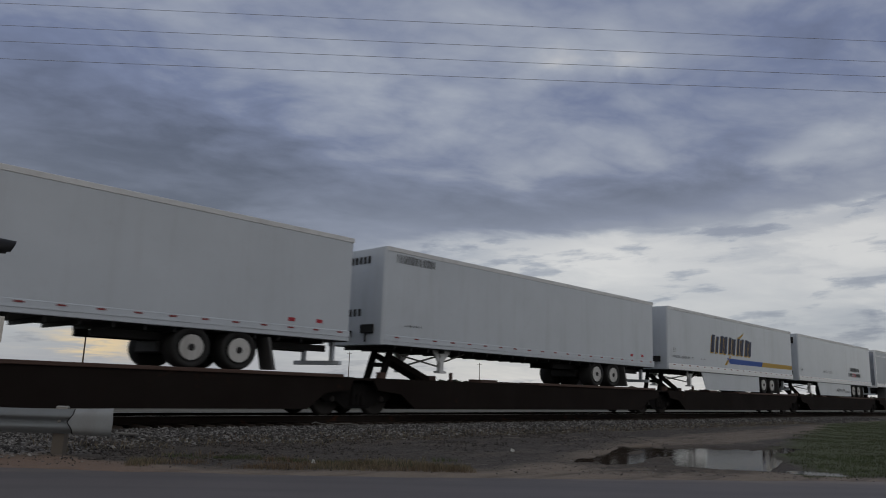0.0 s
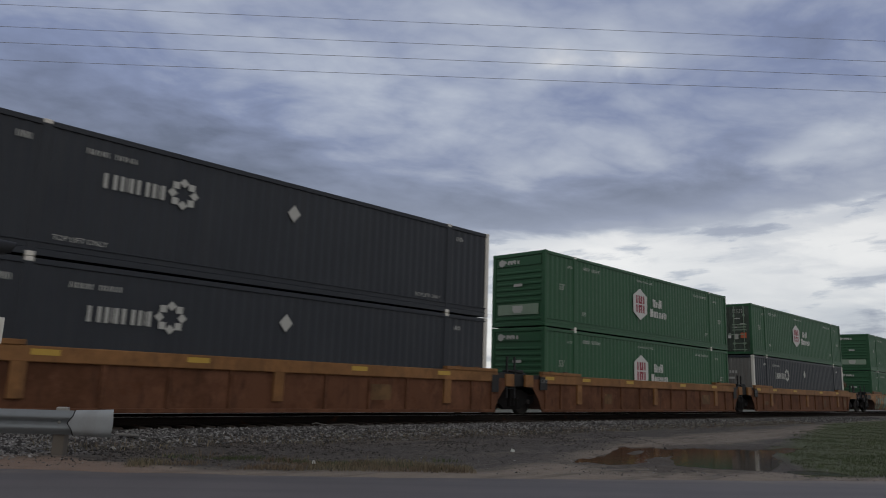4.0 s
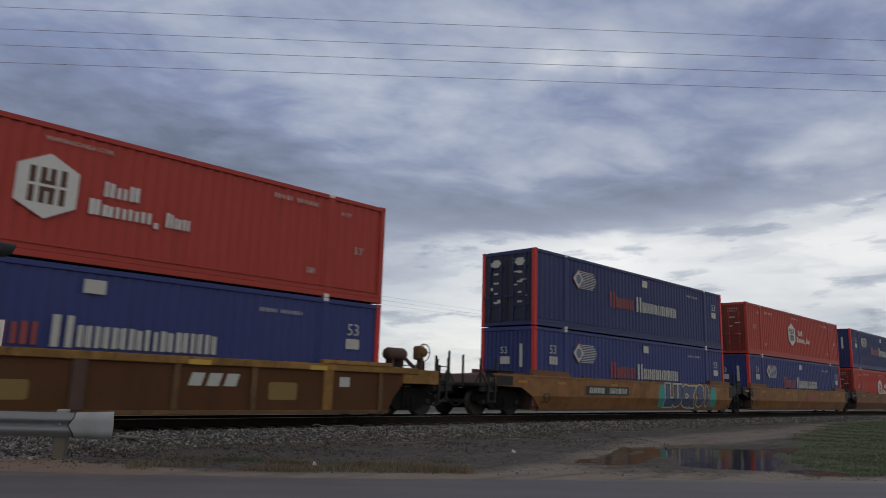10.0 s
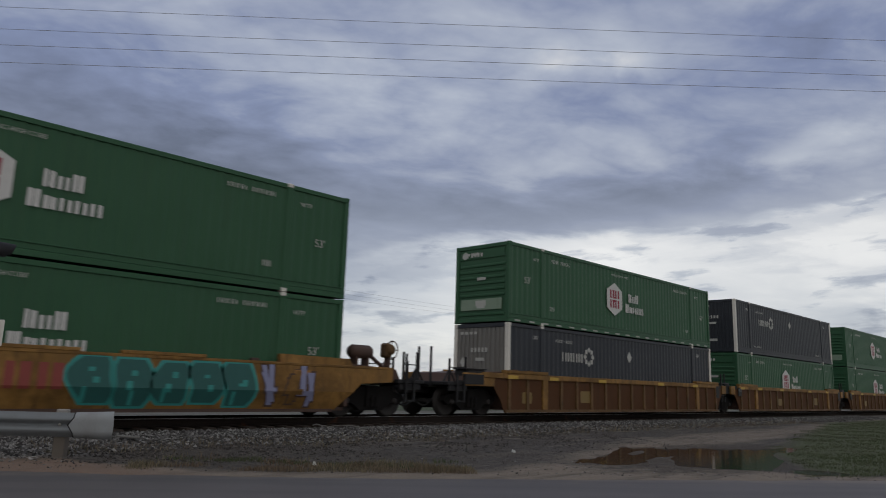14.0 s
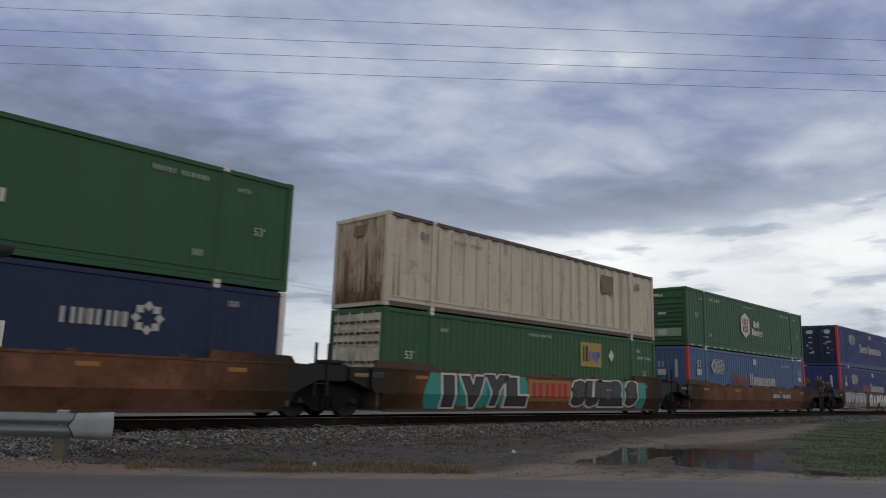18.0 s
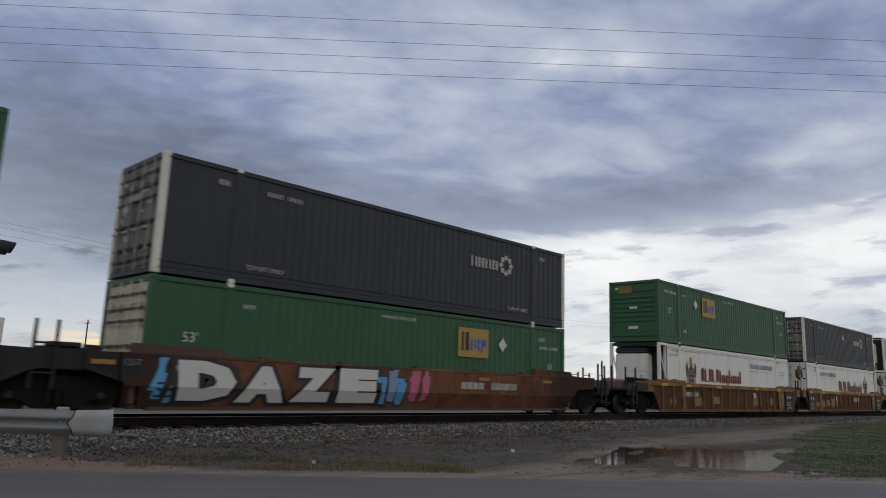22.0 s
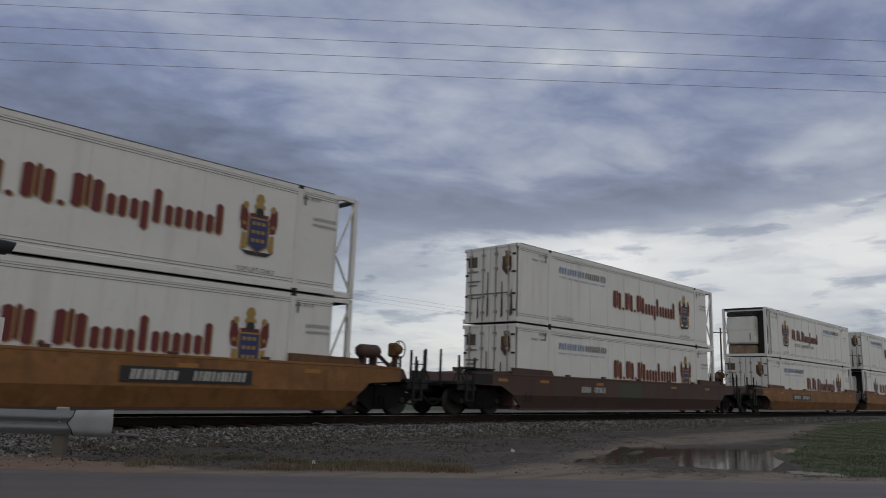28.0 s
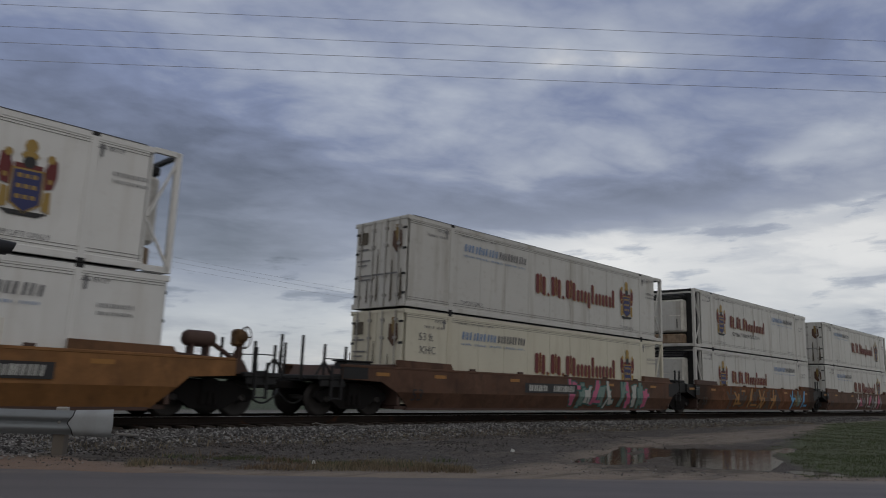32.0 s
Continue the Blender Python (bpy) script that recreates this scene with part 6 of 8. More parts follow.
def trailer(x, nose_left, style, label):
    """Dry-van road trailer, 16.15 m, wheels on the flat car, legs wound up."""
    tr = thing("road_trailer", label, "trailer", "road trailers on the train")
    z0, z1 = 2.02, 4.98
    fx = (lambda a: a) if nose_left else (lambda a: LONG - a)
    body = "silver_white" if style == "brown" else "trailer_white"
    for y in (-1, 1):
        part("side_panel", Geo().box(0.10, LONG - 0.08, *sorted((y * HALF, y * (HALF - 0.03))), z0 + 0.30, z1 - 0.12, 0.005), body, tr)
        part("bottom_rail", Geo().box(0.06, LONG, *sorted((y * (HALF + 0.015), y * (HALF - 0.05))), z0 + 0.02, z0 + 0.31, 0.012)
             .box(0.06, LONG, *sorted((y * (HALF + 0.03), y * (HALF - 0.02))), z0 + 0.14, z0 + 0.17), "bright_trim" if style != "plain" else body, tr)
        part("top_rail", Geo().box(0.06, LONG, *sorted((y * (HALF + 0.012), y * (HALF - 0.05))), z1 - 0.14, z1, 0.012), "pale_steel", tr)
    if style == "brown":
        part("side_band", Geo().box(0.1, LONG - 0.1, -HALF - 0.022, -HALF + 0.01, 4.58, 4.61, 0.004).box(0.1, LONG - 0.1, -HALF - 0.022, -HALF + 0.01, 4.49, 4.52), "bright_trim", tr)
        part("roof_trim", Geo().box(0.06, LONG, -HALF - 0.03, -HALF, 4.95, 4.985), "bright_trim", tr)
    part("roof", Geo().box(0.05, LONG - 0.03, -HALF + 0.03, HALF - 0.03, z1 - 0.06, z1 - 0.01), body, tr)
    part("floor", Geo().box(0.05, LONG - 0.03, -HALF + 0.05, HALF - 0.05, z0, z0 + 0.12), "black_paint", tr)
    beams = Geo()
    for k in range(22):
        beams.box(0.6 + k * 0.7, 0.66 + k * 0.7, -1.2, 1.2, z0 - 0.10, z0)
    for y in (-0.5, 0.5):
        beams.box(*sorted((fx(9.5), fx(15.9))), y - 0.06, y + 0.06, z0 - 0.28, z0 - 0.10)
    tagged(part("underframe", beams, "black_paint", tr), kind="stuff")
    # nose
    n0 = fx(0.0)
    part("nose", Geo().box(*sorted((n0, fx(0.12))), -HALF + 0.02, HALF - 0.02, z0, z1 - 0.02, 0.02), body, tr)
    for y in (-1, 1):
        part("nose_post", Geo().tube((fx(0.10), y * (HALF - 0.09), z0 + 0.02), (fx(0.10), y * (HALF - 0.09), z1 - 0.02), 0.105, 12), "pale_steel" if style == "brown" else body, tr)
    o = -0.012 if nose_left else 0.012
    if style in ("plain", "van", "advert"):
        part("socket_box", Geo().box(*sorted((n0 + 5 * o, n0)), 0.1, 0.4, z0 + 0.25, z0 + 0.45, 0.02), "black_paint", tr)
        part("hose_box", Geo().box(*sorted((n0 + 6 * o, n0)), -0.95, -0.35, z0 + 0.35, z0 + 0.62, 0.02)
             .tube((n0 + 4 * o, -0.6, z0 + 0.35), (n0 + 4 * o, -0.6, z0 + 0.10), 0.03, 6), "black_paint", tr)
    if style == "advert":
        part("nose_vent", Geo().box(*sorted((n0 + 5 * o, n0)), -1.05, -0.70, 4.35, 4.75, 0.02), "black_paint", tr)
    # doors at the tail
    t0, q = (LONG, 1) if nose_left else (0.0, -1)
    for y0, y1 in ((-1.25, -0.01), (0.01, 1.25)):
        d = part("door", Geo().box(*sorted((t0, t0 - q * 0.06)), y0, y1, z0 + 0.1, z1 - 0.05, 0.01), "polished_door" if style == "brown" else body, tr)
        part("locking_rod", Geo().tube((t0 + q * 0.02, (y0 + y1) / 2, z0 + 0.1), (t0 + q * 0.02, (y0 + y1) / 2, z1 - 0.08), 0.02, 6), "lock_steel", d)
    part("bumper", Geo().box(*sorted((fx(LONG - 0.05), fx(LONG - 0.17))), -1.1, 1.1, 1.38, 1.50, 0.01).box(*sorted((fx(LONG - 0.05), fx(LONG - 0.15))), -0.75, -0.62, 1.5, z0)
         .box(*sorted((fx(LONG - 0.05), fx(LONG - 0.15))), 0.62, 0.75, 1.5, z0), "trailer_white", tr, "white-painted rear bumper")
    if style == "brown":
        for y in (-1, 1):
            part("rear_post", Geo().box(*sorted((t0 + q * 0.03, t0 - q * 0.12)), *sorted((y * (HALF + 0.01), y * (HALF - 0.13))), z0, z1, 0.012), "bright_trim", tr, "bright steel rear frame")
        part("rear_header", Geo().box(*sorted((t0 + q * 0.03, t0 - q * 0.12)), -1.17, 1.17, z1 - 0.16, z1 - 0.005, 0.012), "bright_trim", tr)
        part("rear_sill", Geo().box(*sorted((t0 + q * 0.05, t0 - q * 0.12)), -1.3, 1.3, z0 - 0.06, z0 + 0.12, 0.015), "bright_trim", tr)
    # tandem
    for ax in (11.55, 12.80):
        for y, s in ((-1.0, -1), (1.0, 1)):
            w = part("wheel", Geo().lathe((fx(ax), y, 1.60), [(0.30, s * 0.16), (0.38, s * 0.25), (0.46, s * 0.26), (0.48, s * 0.20), (0.48, -s * 0.30), (0.42, -s * 0.34), (0.2, -s * 0.34)], 26), "rubber", tr)
            hub = Geo()
            for k in range(10):
                t = 2 * math.pi * k / 10
                hub.lathe((fx(ax) + 0.245 * math.cos(t), y + s * 0.160, 1.60 + 0.245 * math.sin(t)), [(0.052, 0.0), (0.050, s * 0.036), (0.010, s * 0.037)], 8)
            hub.lathe((fx(ax), y + s * 0.25, 1.60), [(0.09, 0.0), (0.07, s * 0.03)], 10)
            part("hub", hub, "black_paint", w)
            part("rim", Geo().lathe((fx(ax), y, 1.60), [(0.30, s * 0.255), (0.285, s * 0.19), (0.20, s * 0.15), (0.16, s * 0.17), (0.10, s * 0.24), (0.05, s * 0.25)], 20), "rim_white" if style != "brown" else "truck_iron", w)
    part("suspension", Geo().box(*sorted((fx(11.0), fx(13.4))), -0.62, 0.62, 1.45, 1.74, 0.03), "black_paint", tr)
    for y in (-1.0, 1.0):
        part("mud_flap", Geo().prism([(fx(13.55), 1.98), (fx(13.62), 1.98), (fx(13.85), 1.16), (fx(13.75), 1.16)], y - 0.3, y + 0.3), "post_steel", tr)
    # landing legs
    for y in (-0.95, 0.95):
        part("landing_leg", Geo().box(*sorted((fx(2.75), fx(2.92))), y - 0.08, y + 0.08, 1.36, z0, 0.01).box(*sorted((fx(2.68), fx(2.99))), y - 0.14, y + 0.14, 1.30, 1.37, 0.01)
             .prism([(fx(2.45), z0), (fx(3.3), z0), (fx(2.9), 1.62), (fx(2.75), 1.62)], y - 0.03, y + 0.03), "pale_steel", tr)
    part("leg_brace", Geo().tube((fx(2.84), -0.9, 1.50), (fx(2.84), 0.9, 1.86), 0.03, 6).tube((fx(2.84), 0.9, 1.50), (fx(2.84), -0.9, 1.86), 0.03, 6).tube((fx(2.9), -0.8, 1.6), (fx(4.2), -0.8, 2.0), 0.03, 6), "lock_steel", tr)
    if style != "plain":
        sk0, sk1 = (3.6, 10.9) if style != "brown" else (4.3, 10.8)
        part("side_skirt", Geo().prism([(fx(sk0), z0), (fx(sk1), z0), (fx(sk1), 1.18), (fx(sk0 + 0.5), 1.18)] if style != "brown" else [(fx(sk0), z0), (fx(sk1), z0), (fx(sk1), 1.20), (fx(sk0 + 1.6), 1.20)], -1.24, -1.21), body, tr, "white aerodynamic skirt panel")
    # conspicuity marks along the bottom rail
    dash = Geo()
    for k in range(20):
        rect(dash, 0.5 + k * 0.8, 0.69 + k * 0.8, z0 + 0.235, z0 + 0.275, -HALF - 0.024)
    tagged(part("reflective_tape", dash, "reflective_red", tr, "red reflective dashes"), kind="stuff")
    F = -HALF - 0.008
    if style == "plain":
        def nums(g):
            bars(g, 0.45, 2.1, 4.52, 4.78, F, 10, 91, 0.17)
            bars(g, 0.9, 1.6, 2.62, 2.68, F, 6, 92)
        marks(tr, "number_stencilling", "black_mark", nums)
        marks(tr, "nose_stencilling", "black_mark", lambda g: [g.add([(o, y, z), (o, y - 0.14, z), (o, y - 0.14, z + 0.22), (o, y, z + 0.22)], [(0, 1, 2, 3)]) for y, z in [(0.9 - 0.2 * k, 4.5) for k in range(8)] + [(0.5 - 0.22 * k, 2.9) for k in range(4)]] and None)
        marks(tr, "red_stencil", "red_mark", lambda g: (rect(g, 14.1, 14.32, 2.44, 2.54, F), rect(g, 15.0, 15.2, 2.46, 2.56, F)))
    elif style == "van":
        marks(tr, "shadow_lettering", "yellow_mark", lambda g: bars(g, 4.42, 9.72, 3.02, 3.92, F, 5, 93, 0.27, 0.22))
        marks(tr, "lettering", "navy", lambda g: bars(g, 4.48, 9.78, 3.08, 3.98, F - 0.004, 5, 93, 0.27, 0.22), "dark slanted lettering marks")
        marks(tr, "blue_streak", "blue_mark", lambda g: polygon(g, [(6.5, 2.86), (11.4, 2.86), (11.2, 2.60), (6.9, 2.58)], F), "blue streak")
        marks(tr, "yellow_stencil", "yellow_mark", lambda g: (polygon(g, [(11.4, 2.86), (16.05, 2.86), (16.05, 2.62), (11.2, 2.60)], F), polygon(g, [(6.2, 2.5), (6.9, 3.0), (7.1, 3.0), (6.5, 2.5)], F), polygon(g, [(7.9, 4.0), (8.9, 4.35), (8.5, 4.1), (8.2, 3.95)], F)))
        marks(tr, "grey_stencilling", "grey_mark", lambda g: (put_text(g, "53'", 0.28, 0.5, F, 2.86), bars(g, 0.5, 2.6, 2.6, 2.72, F, 12, 94), bars(g, 3.4, 4.0, 2.62, 2.68, F, 5, 95)))
    elif style == "advert":
        marks(tr, "lettering", "black_mark", lambda g: (bars(g, 10.7, 13.0, 2.98, 3.26, F, 7, 96, 0.26), bars(g, 10.3, 11.15, 2.60, 2.88, F, 2, 97, 0.26), bars(g, 12.2, 13.3, 2.60, 2.88, F, 4, 98, 0.26), put_text(g, "53'", 0.30, 0.4, F, 2.62), bars(g, 4.6, 6.6, 2.66, 2.86, F, 8, 99, 0.16, 0.2)))
        marks(tr, "lettering", "red_mark", lambda g: bars(g, 11.2, 12.15, 2.60, 2.88, F, 3, 100, 0.26))
        marks(tr, "skirt_lettering", "black_mark", lambda g: ([polygon(g, [(7.5 + 0.32 * k, 1.42), (7.85 + 0.3 * k, 1.60), (7.95 + 0.3 * k, 1.72), (7.6 + 0.32 * k, 1.58)], -1.25) for k in range(6)], bars(g, 9.5, 10.8, 1.42, 1.56, -1.25, 7, 101, 0.2, 0.2)))
    elif style == "brown":
        sx = 14.55

        def shield(g):
            polygon(g, [(sx - 0.52, 4.12), (sx, 4.26), (sx + 0.52, 4.12), (sx + 0.52, 3.5), (sx, 3.05), (sx - 0.52, 3.5)], F)
        marks(tr, "emblem_shield", "brown_mark", shield, "dark brown shield emblem")

        def gold(g):
            polygon(g, [(sx - 0.46, 4.10), (sx, 4.23), (sx + 0.46, 4.10), (sx + 0.46, 3.98), (sx, 3.92), (sx - 0.46, 3.86)], F - 0.004)
            for dx, lo in ((-0.36, 3.5), (-0.20, 3.5), (-0.02, 3.3), (0.14, 3.5), (0.30, 3.5)):
                rect(g, sx + dx, sx + dx + 0.09, lo, 3.8, F - 0.004)
        marks(tr, "emblem_gold", "crest_gold", gold)
        marks(tr, "grey_stencilling", "grey_mark", lambda g: put_text(g, "53'", 0.28, 15.4, F, 2.58))
        g = Geo()
        g.add([(-0.07, 0.9, 2.5), (-0.07, 0.5, 2.5), (-0.07, 0.5, 2.75), (-0.07, 0.9, 2.75)], [(0, 1, 2, 3)])
        part("door_plate", g, "yellow_mark", tr)
    return rolling(tr, x, -0.0)


# the train, head to tail: place of each load's leading end at the start, and what it is
TRAILERS = [(-3.54, True, "plain", "white road trailer with red reflective dashes on a flat car"),
            (13.80, True, "plain", "white dry-van road trailer with black numbers on its nose"),
            (31.26, True, "van", "white road trailer with dark slanted marks and a blue streak"),
            (48.53, True, "advert", "white road trailer with side skirts and black lettering marks"),
            (66.30, False, "brown", "silver-white road trailer with a brown shield emblem")]
BR, OR, RU, YE, DK, TA, UM = "car_brown", "car_orange", "car_rust", "car_yellow", "car_dark", "car_tan", "car_umber"
WHITE, BLACK = "white_mark", "black_mark"
UNITS = [
    # place, upper load, lower load, body, paint, left end, right end, options
    (87.68, "u_f", "u_fg", "ribbed", OR, "coupled", "joint", {"plan": "brace", "patches": (-7.1, 2.9)}),
    (107.08, "hg_f", "hg_f", "ribbed", OR, "joint", "joint", {"plan": "brace", "patches": (-4.2, 4.6)}),
    (126.62, "hg_d", "u_fg", "ribbed", OR, "joint", "coupled", {"plan": "brace", "patches": (-7.15, 3.0, 7.3)}),
    (150.16, "hg_f", "hg_f", "smooth", TA, "coupled", "joint", {"plate": -5.05, "patch": [(-7.05, -6.55, "faded_amber")], "spray": [(-8.2, -4.9, ("sage_mark", "pale_teal", "sage_mark", "faded_amber"), "dark_olive", 7, "wild"), (-4.9, -0.9, ("car_dark", "car_brown"), "dark_olive", 6, "wild")]}),
    (169.53, "e_c", "hr_d", "smooth", TA, "joint", "joint", {"logo": -1.45}),
    (188.98, "p_d", "hr_d", "smooth", TA, "joint", "coupled", {"plate": 1.75, "strips": ((-6.3, -5.2), (-4.08, -2.17), (1.94, 4.16), (5.2, 5.9)), "spray": [(-6.67, -6.15, "sage_mark", "dark_olive", 1, "I"), (-5.95, -0.75, "sage_mark", "dark_olive", 5, "DFACE")]}),
    (212.42, "hr_d", "p_d", "ribbed", YE, "coupled", "coupled", {"plan": "broad", "number": ((-5.9, -4.45),), "blocks": ((2.25, 3.6),), "patches": (-1.6, 4.4), "white": ((6.6, 6.95),)}),
    (235.95, "pn_d", "p_f", "smooth", OR, "coupled", "joint", {"plate": -5.05, "spray": [(0.8, 1.35, "teal_mark", "teal_mark", 1), (1.35, 5.95, "steel_mark", "off_white_mark", 6, "LUCKS!"), (6.0, 6.6, "teal_mark", "teal_mark", 1)]}),
    (255.42, "hr_d", "p_f", "smooth", OR, "joint", "joint", {"blocks": [(0.42, 2.2, "faded_red")]}),
    (274.78, "pn_f", "hr_d", "smooth", UM, "joint", "coupled", {"plate": 1.72}),
    (298.38, "hg_d", "hg_p", "smooth", YE, "coupled", "coupled", {"plate": -6.5, "plate_long": 2.5, "strips": ((-6.0, -5.28), (-4.08, -2.19), (-1.0, 1.21), (2.03, 4.0)), "blocks": [(-0.8, 1.0, "faded_red")], "spray": [(1.07, 5.35, "deep_teal", "teal_mark", 5), (5.5, 7.2, ("violet_mark", "car_yellow"), "car_dark", 3, "wild")]}),
    (321.77, "hg_s", "u_fg", "ribbed", YE, "coupled", "joint", {"patches": (-7.4, -3.8)}),
    (341.21, "u_f", "hg_f", "ribbed", YE, "joint", "joint", {"patches": (-2.8, 3.4)}),
    (360.73, "hg_f", "hg_f", "ribbed", YE, "joint", "coupled", {"patches": (-4.9, 5.3)}),
    (384.63, "hg_d", "n_r", "smooth", RU, "coupled", "joint", {"plate": -5.05, "patch": [(-7.6, -7.0, "faded_amber"), (1.2, 1.7, "car_dark")]}),
    (404.17, "r", "e_r", "smooth", RU, "joint", "joint", {"patch": [(-1.41, 1.21, "faded_amber")], "blocks": [(-1.25, 1.05, "red_mark")], "spray": [(-6.4, -1.5, "teal_mark", "teal_mark", 7), (1.3, 6.8, "teal_mark", "teal_mark", 7), (-6.0, -1.5, "spray_black", WHITE, 4, "IVYL"), (1.25, 6.1, "spray_black", WHITE, 5, "SUERS")]}),
    (423.57, "hg_s", "pl_f", "smooth", RU, "joint", "coupled", {"plate": 1.72, "strips": ((-5.9, -5.0), (-4.0, -2.2), (-1.0, 0.8), (1.9, 3.9))}),
    (447.09, "pw_d", "p_f", "smooth", RU, "coupled", "joint", {"brake_too": 1, "spray": [(-7.9, -2.7, "lilac_mark", "off_white_mark", 5, "HYSER"), (-2.15, 2.8, WHITE, BLACK, 5, "GAPUS"), (2.9, 6.0, ("grey_mark", "car_rust"), "off_white_mark", 7, "wild")]}),
    (466.72, "e_f", "e_r", "smooth", RU, "joint", "joint", {"patch": [(-0.95, 0.58, "faded_amber")], "blocks": [(-0.9, 0.55, "faded_red")], "spray": [(-8.3, -7.85, ("off_white_mark",), "grey_mark", 1, "wild"), (-7.8, -2.3, WHITE, BLACK, 6, "GAPHSR"), (-2.2, -1.1, ("off_white_mark", "car_orange"), "grey_mark", 3, "wild"), (1.2, 5.4, BLACK, "off_white_mark", 5, "HISER"), (5.5, 6.9, ("off_white_mark", "pale_blue_mark"), "car_rust", 4, "wild")]}),
    (486.13, "u_n", "e_r", "smooth", RU, "joint", "coupled", {"plate": 1.9, "bare": 1, "brake": "none", "spray": [(-7.95, -7.2, ("sky_mark",), BLACK, 2, "wild"), (-7.3, -1.3, WHITE, BLACK, 4, "DAZE"), (-1.4, -0.3, ("sky_mark", "pale_blue_mark"), BLACK, 3, "wild"), (-0.1, 0.6, ("pink_mark",), "car_rust", 2, "wild")]}),
    (509.74, "e_f", "ca", "ribbed", YE, "coupled", "joint", {"number": ((-6.05, -4.45),), "panelled": 1, "white": ((2.03, 2.55),), "patches": (-7.4, -4.9, -2.9, 2.0, 4.6), "black": ((6.80, "125T"),), "size": (5.95,)}),
    (529.15, "u_r", "cb", "ribbed", YE, "joint", "joint", {"black": ((-8.47, "125T"), (6.82, "125T")), "white": ((-3.18, -2.6),), "blocks": ((1.08, 2.55),), "size": (5.95,), "patches": (-6.9, -5.9, -4.9, -3.9, -3.1)}),
    (548.43, "ca", "tg", "ribbed", YE, "joint", "coupled", {"black": ((-8.42, "125T"),), "white": ((-3.0, -2.45),), "number": ((3.3, 4.8),), "panelled": 1, "size": (6.2,), "patches": (-5.9, -3.0, 2.1, 3.9, 7.0)}),
    (572.10, "ca", "cb", "smooth", OR, "coupled", "joint", {"plate": -2.0, "spray": [(2.2, 5.0, ("off_white_mark", "violet_mark"), "car_dark", 6, "wild")]}),
    (591.35, "cb", "cb", "smooth", OR, "joint", "joint", {"spray": [(3.0, 5.2, ("grey_mark", "pale_teal"), "car_dark", 4, "wild")]}),
    (610.71, "cb", "cb", "smooth", OR, "joint", "coupled", {"plate": 1.72}),
    (634.24, "cb", "cb", "smooth", DK, "coupled", "coupled", {"plate": -4.5, "plate_long": 2.1, "bare": 1, "patch": [(-1.5, 0.4, "dark_olive")]}),
    (657.58, "ca", "cb", "smooth", OR, "coupled", "joint", {"plate": -4.9}),
    (676.90, "cb", "ca", "smooth", OR, "joint", "joint", {"blocks": [(0.42, 2.3, "faded_red")], "spray": [(2.5, 4.9, "car_orange", "off_white_mark", 4), (5.0, 6.0, ("grey_mark", "off_white_mark"), "car_orange", 3, "wild")]}),
    (696.28, "cb", "ca", "smooth", OR, "joint", "coupled", {"plate": 2.6}),
    (719.80, "cg", "cy", "smooth", BR, "coupled", "joint", {"plate": -2.4, "spray": [(0.3, 3.3, ("pink_mark", "pale_teal", "off_white_mark"), "deep_teal", 6, "wild"), (3.9, 6.3, ("pale_teal", "pink_mark", "off_white_mark"), "deep_teal", 5, "wild")]}),
    (739.25, "cu", "cu", "smooth", RU, "joint", "joint", {"spray": [(-5.0, 2.5, ("car_dark", "faded_amber"), "dark_olive", 9, "wild"), (4.0, 6.5, ("sky_mark", "dull_amber", "pale_teal"), BLACK, 4, "wild")]}),
    (758.70, "cg", "cg", "smooth", BR, "joint", "coupled", {"spray": [(-2.0, 5.0, ("off_white_mark", "pink_mark", "grey_mark"), "car_dark", 9, "wild")]}),
]
CAR_LABEL = {BR: "weathered brown", OR: "grimy orange-brown", RU: "rusted red-brown", YE: "dirty yellow", DK: "dark brown", TA: "faded tan-orange", UM: "dull umber-brown"}


def train():
    for i, (x, nose, style, label) in enumerate(TRAILERS):
        flat_car(x, i == len(TRAILERS) - 1)
        trailer(x, nose, style, label)
    for x, upper, lower, shape, mat, left, right, opts in UNITS:
        label = CAR_LABEL[mat] + (" smooth-sided well car" if shape == "smooth" else " ribbed-sided well car") + (" with spray-painted sides" if "spray" in opts else "")
        well_car(shape, mat, left, right, x, label, **opts)
        container(lower, x, 0.33, ", in well")
        container(upper, x, 3.254, ", stacked")


# ---------------------------------------------------------------- ground, line and road
GROUND = -0.30
WATER = GROUND - 0.036
RN = Vector((0.6, 0.8, 0.0))      # across the road
RD = Vector((0.8, -0.6, 0.0))     # along the road
EDGE = 10.53                       # where the verge begins, measured along RN
ASPHALT = 9.90                     # where the asphalt ends at its nearest, measured along RN


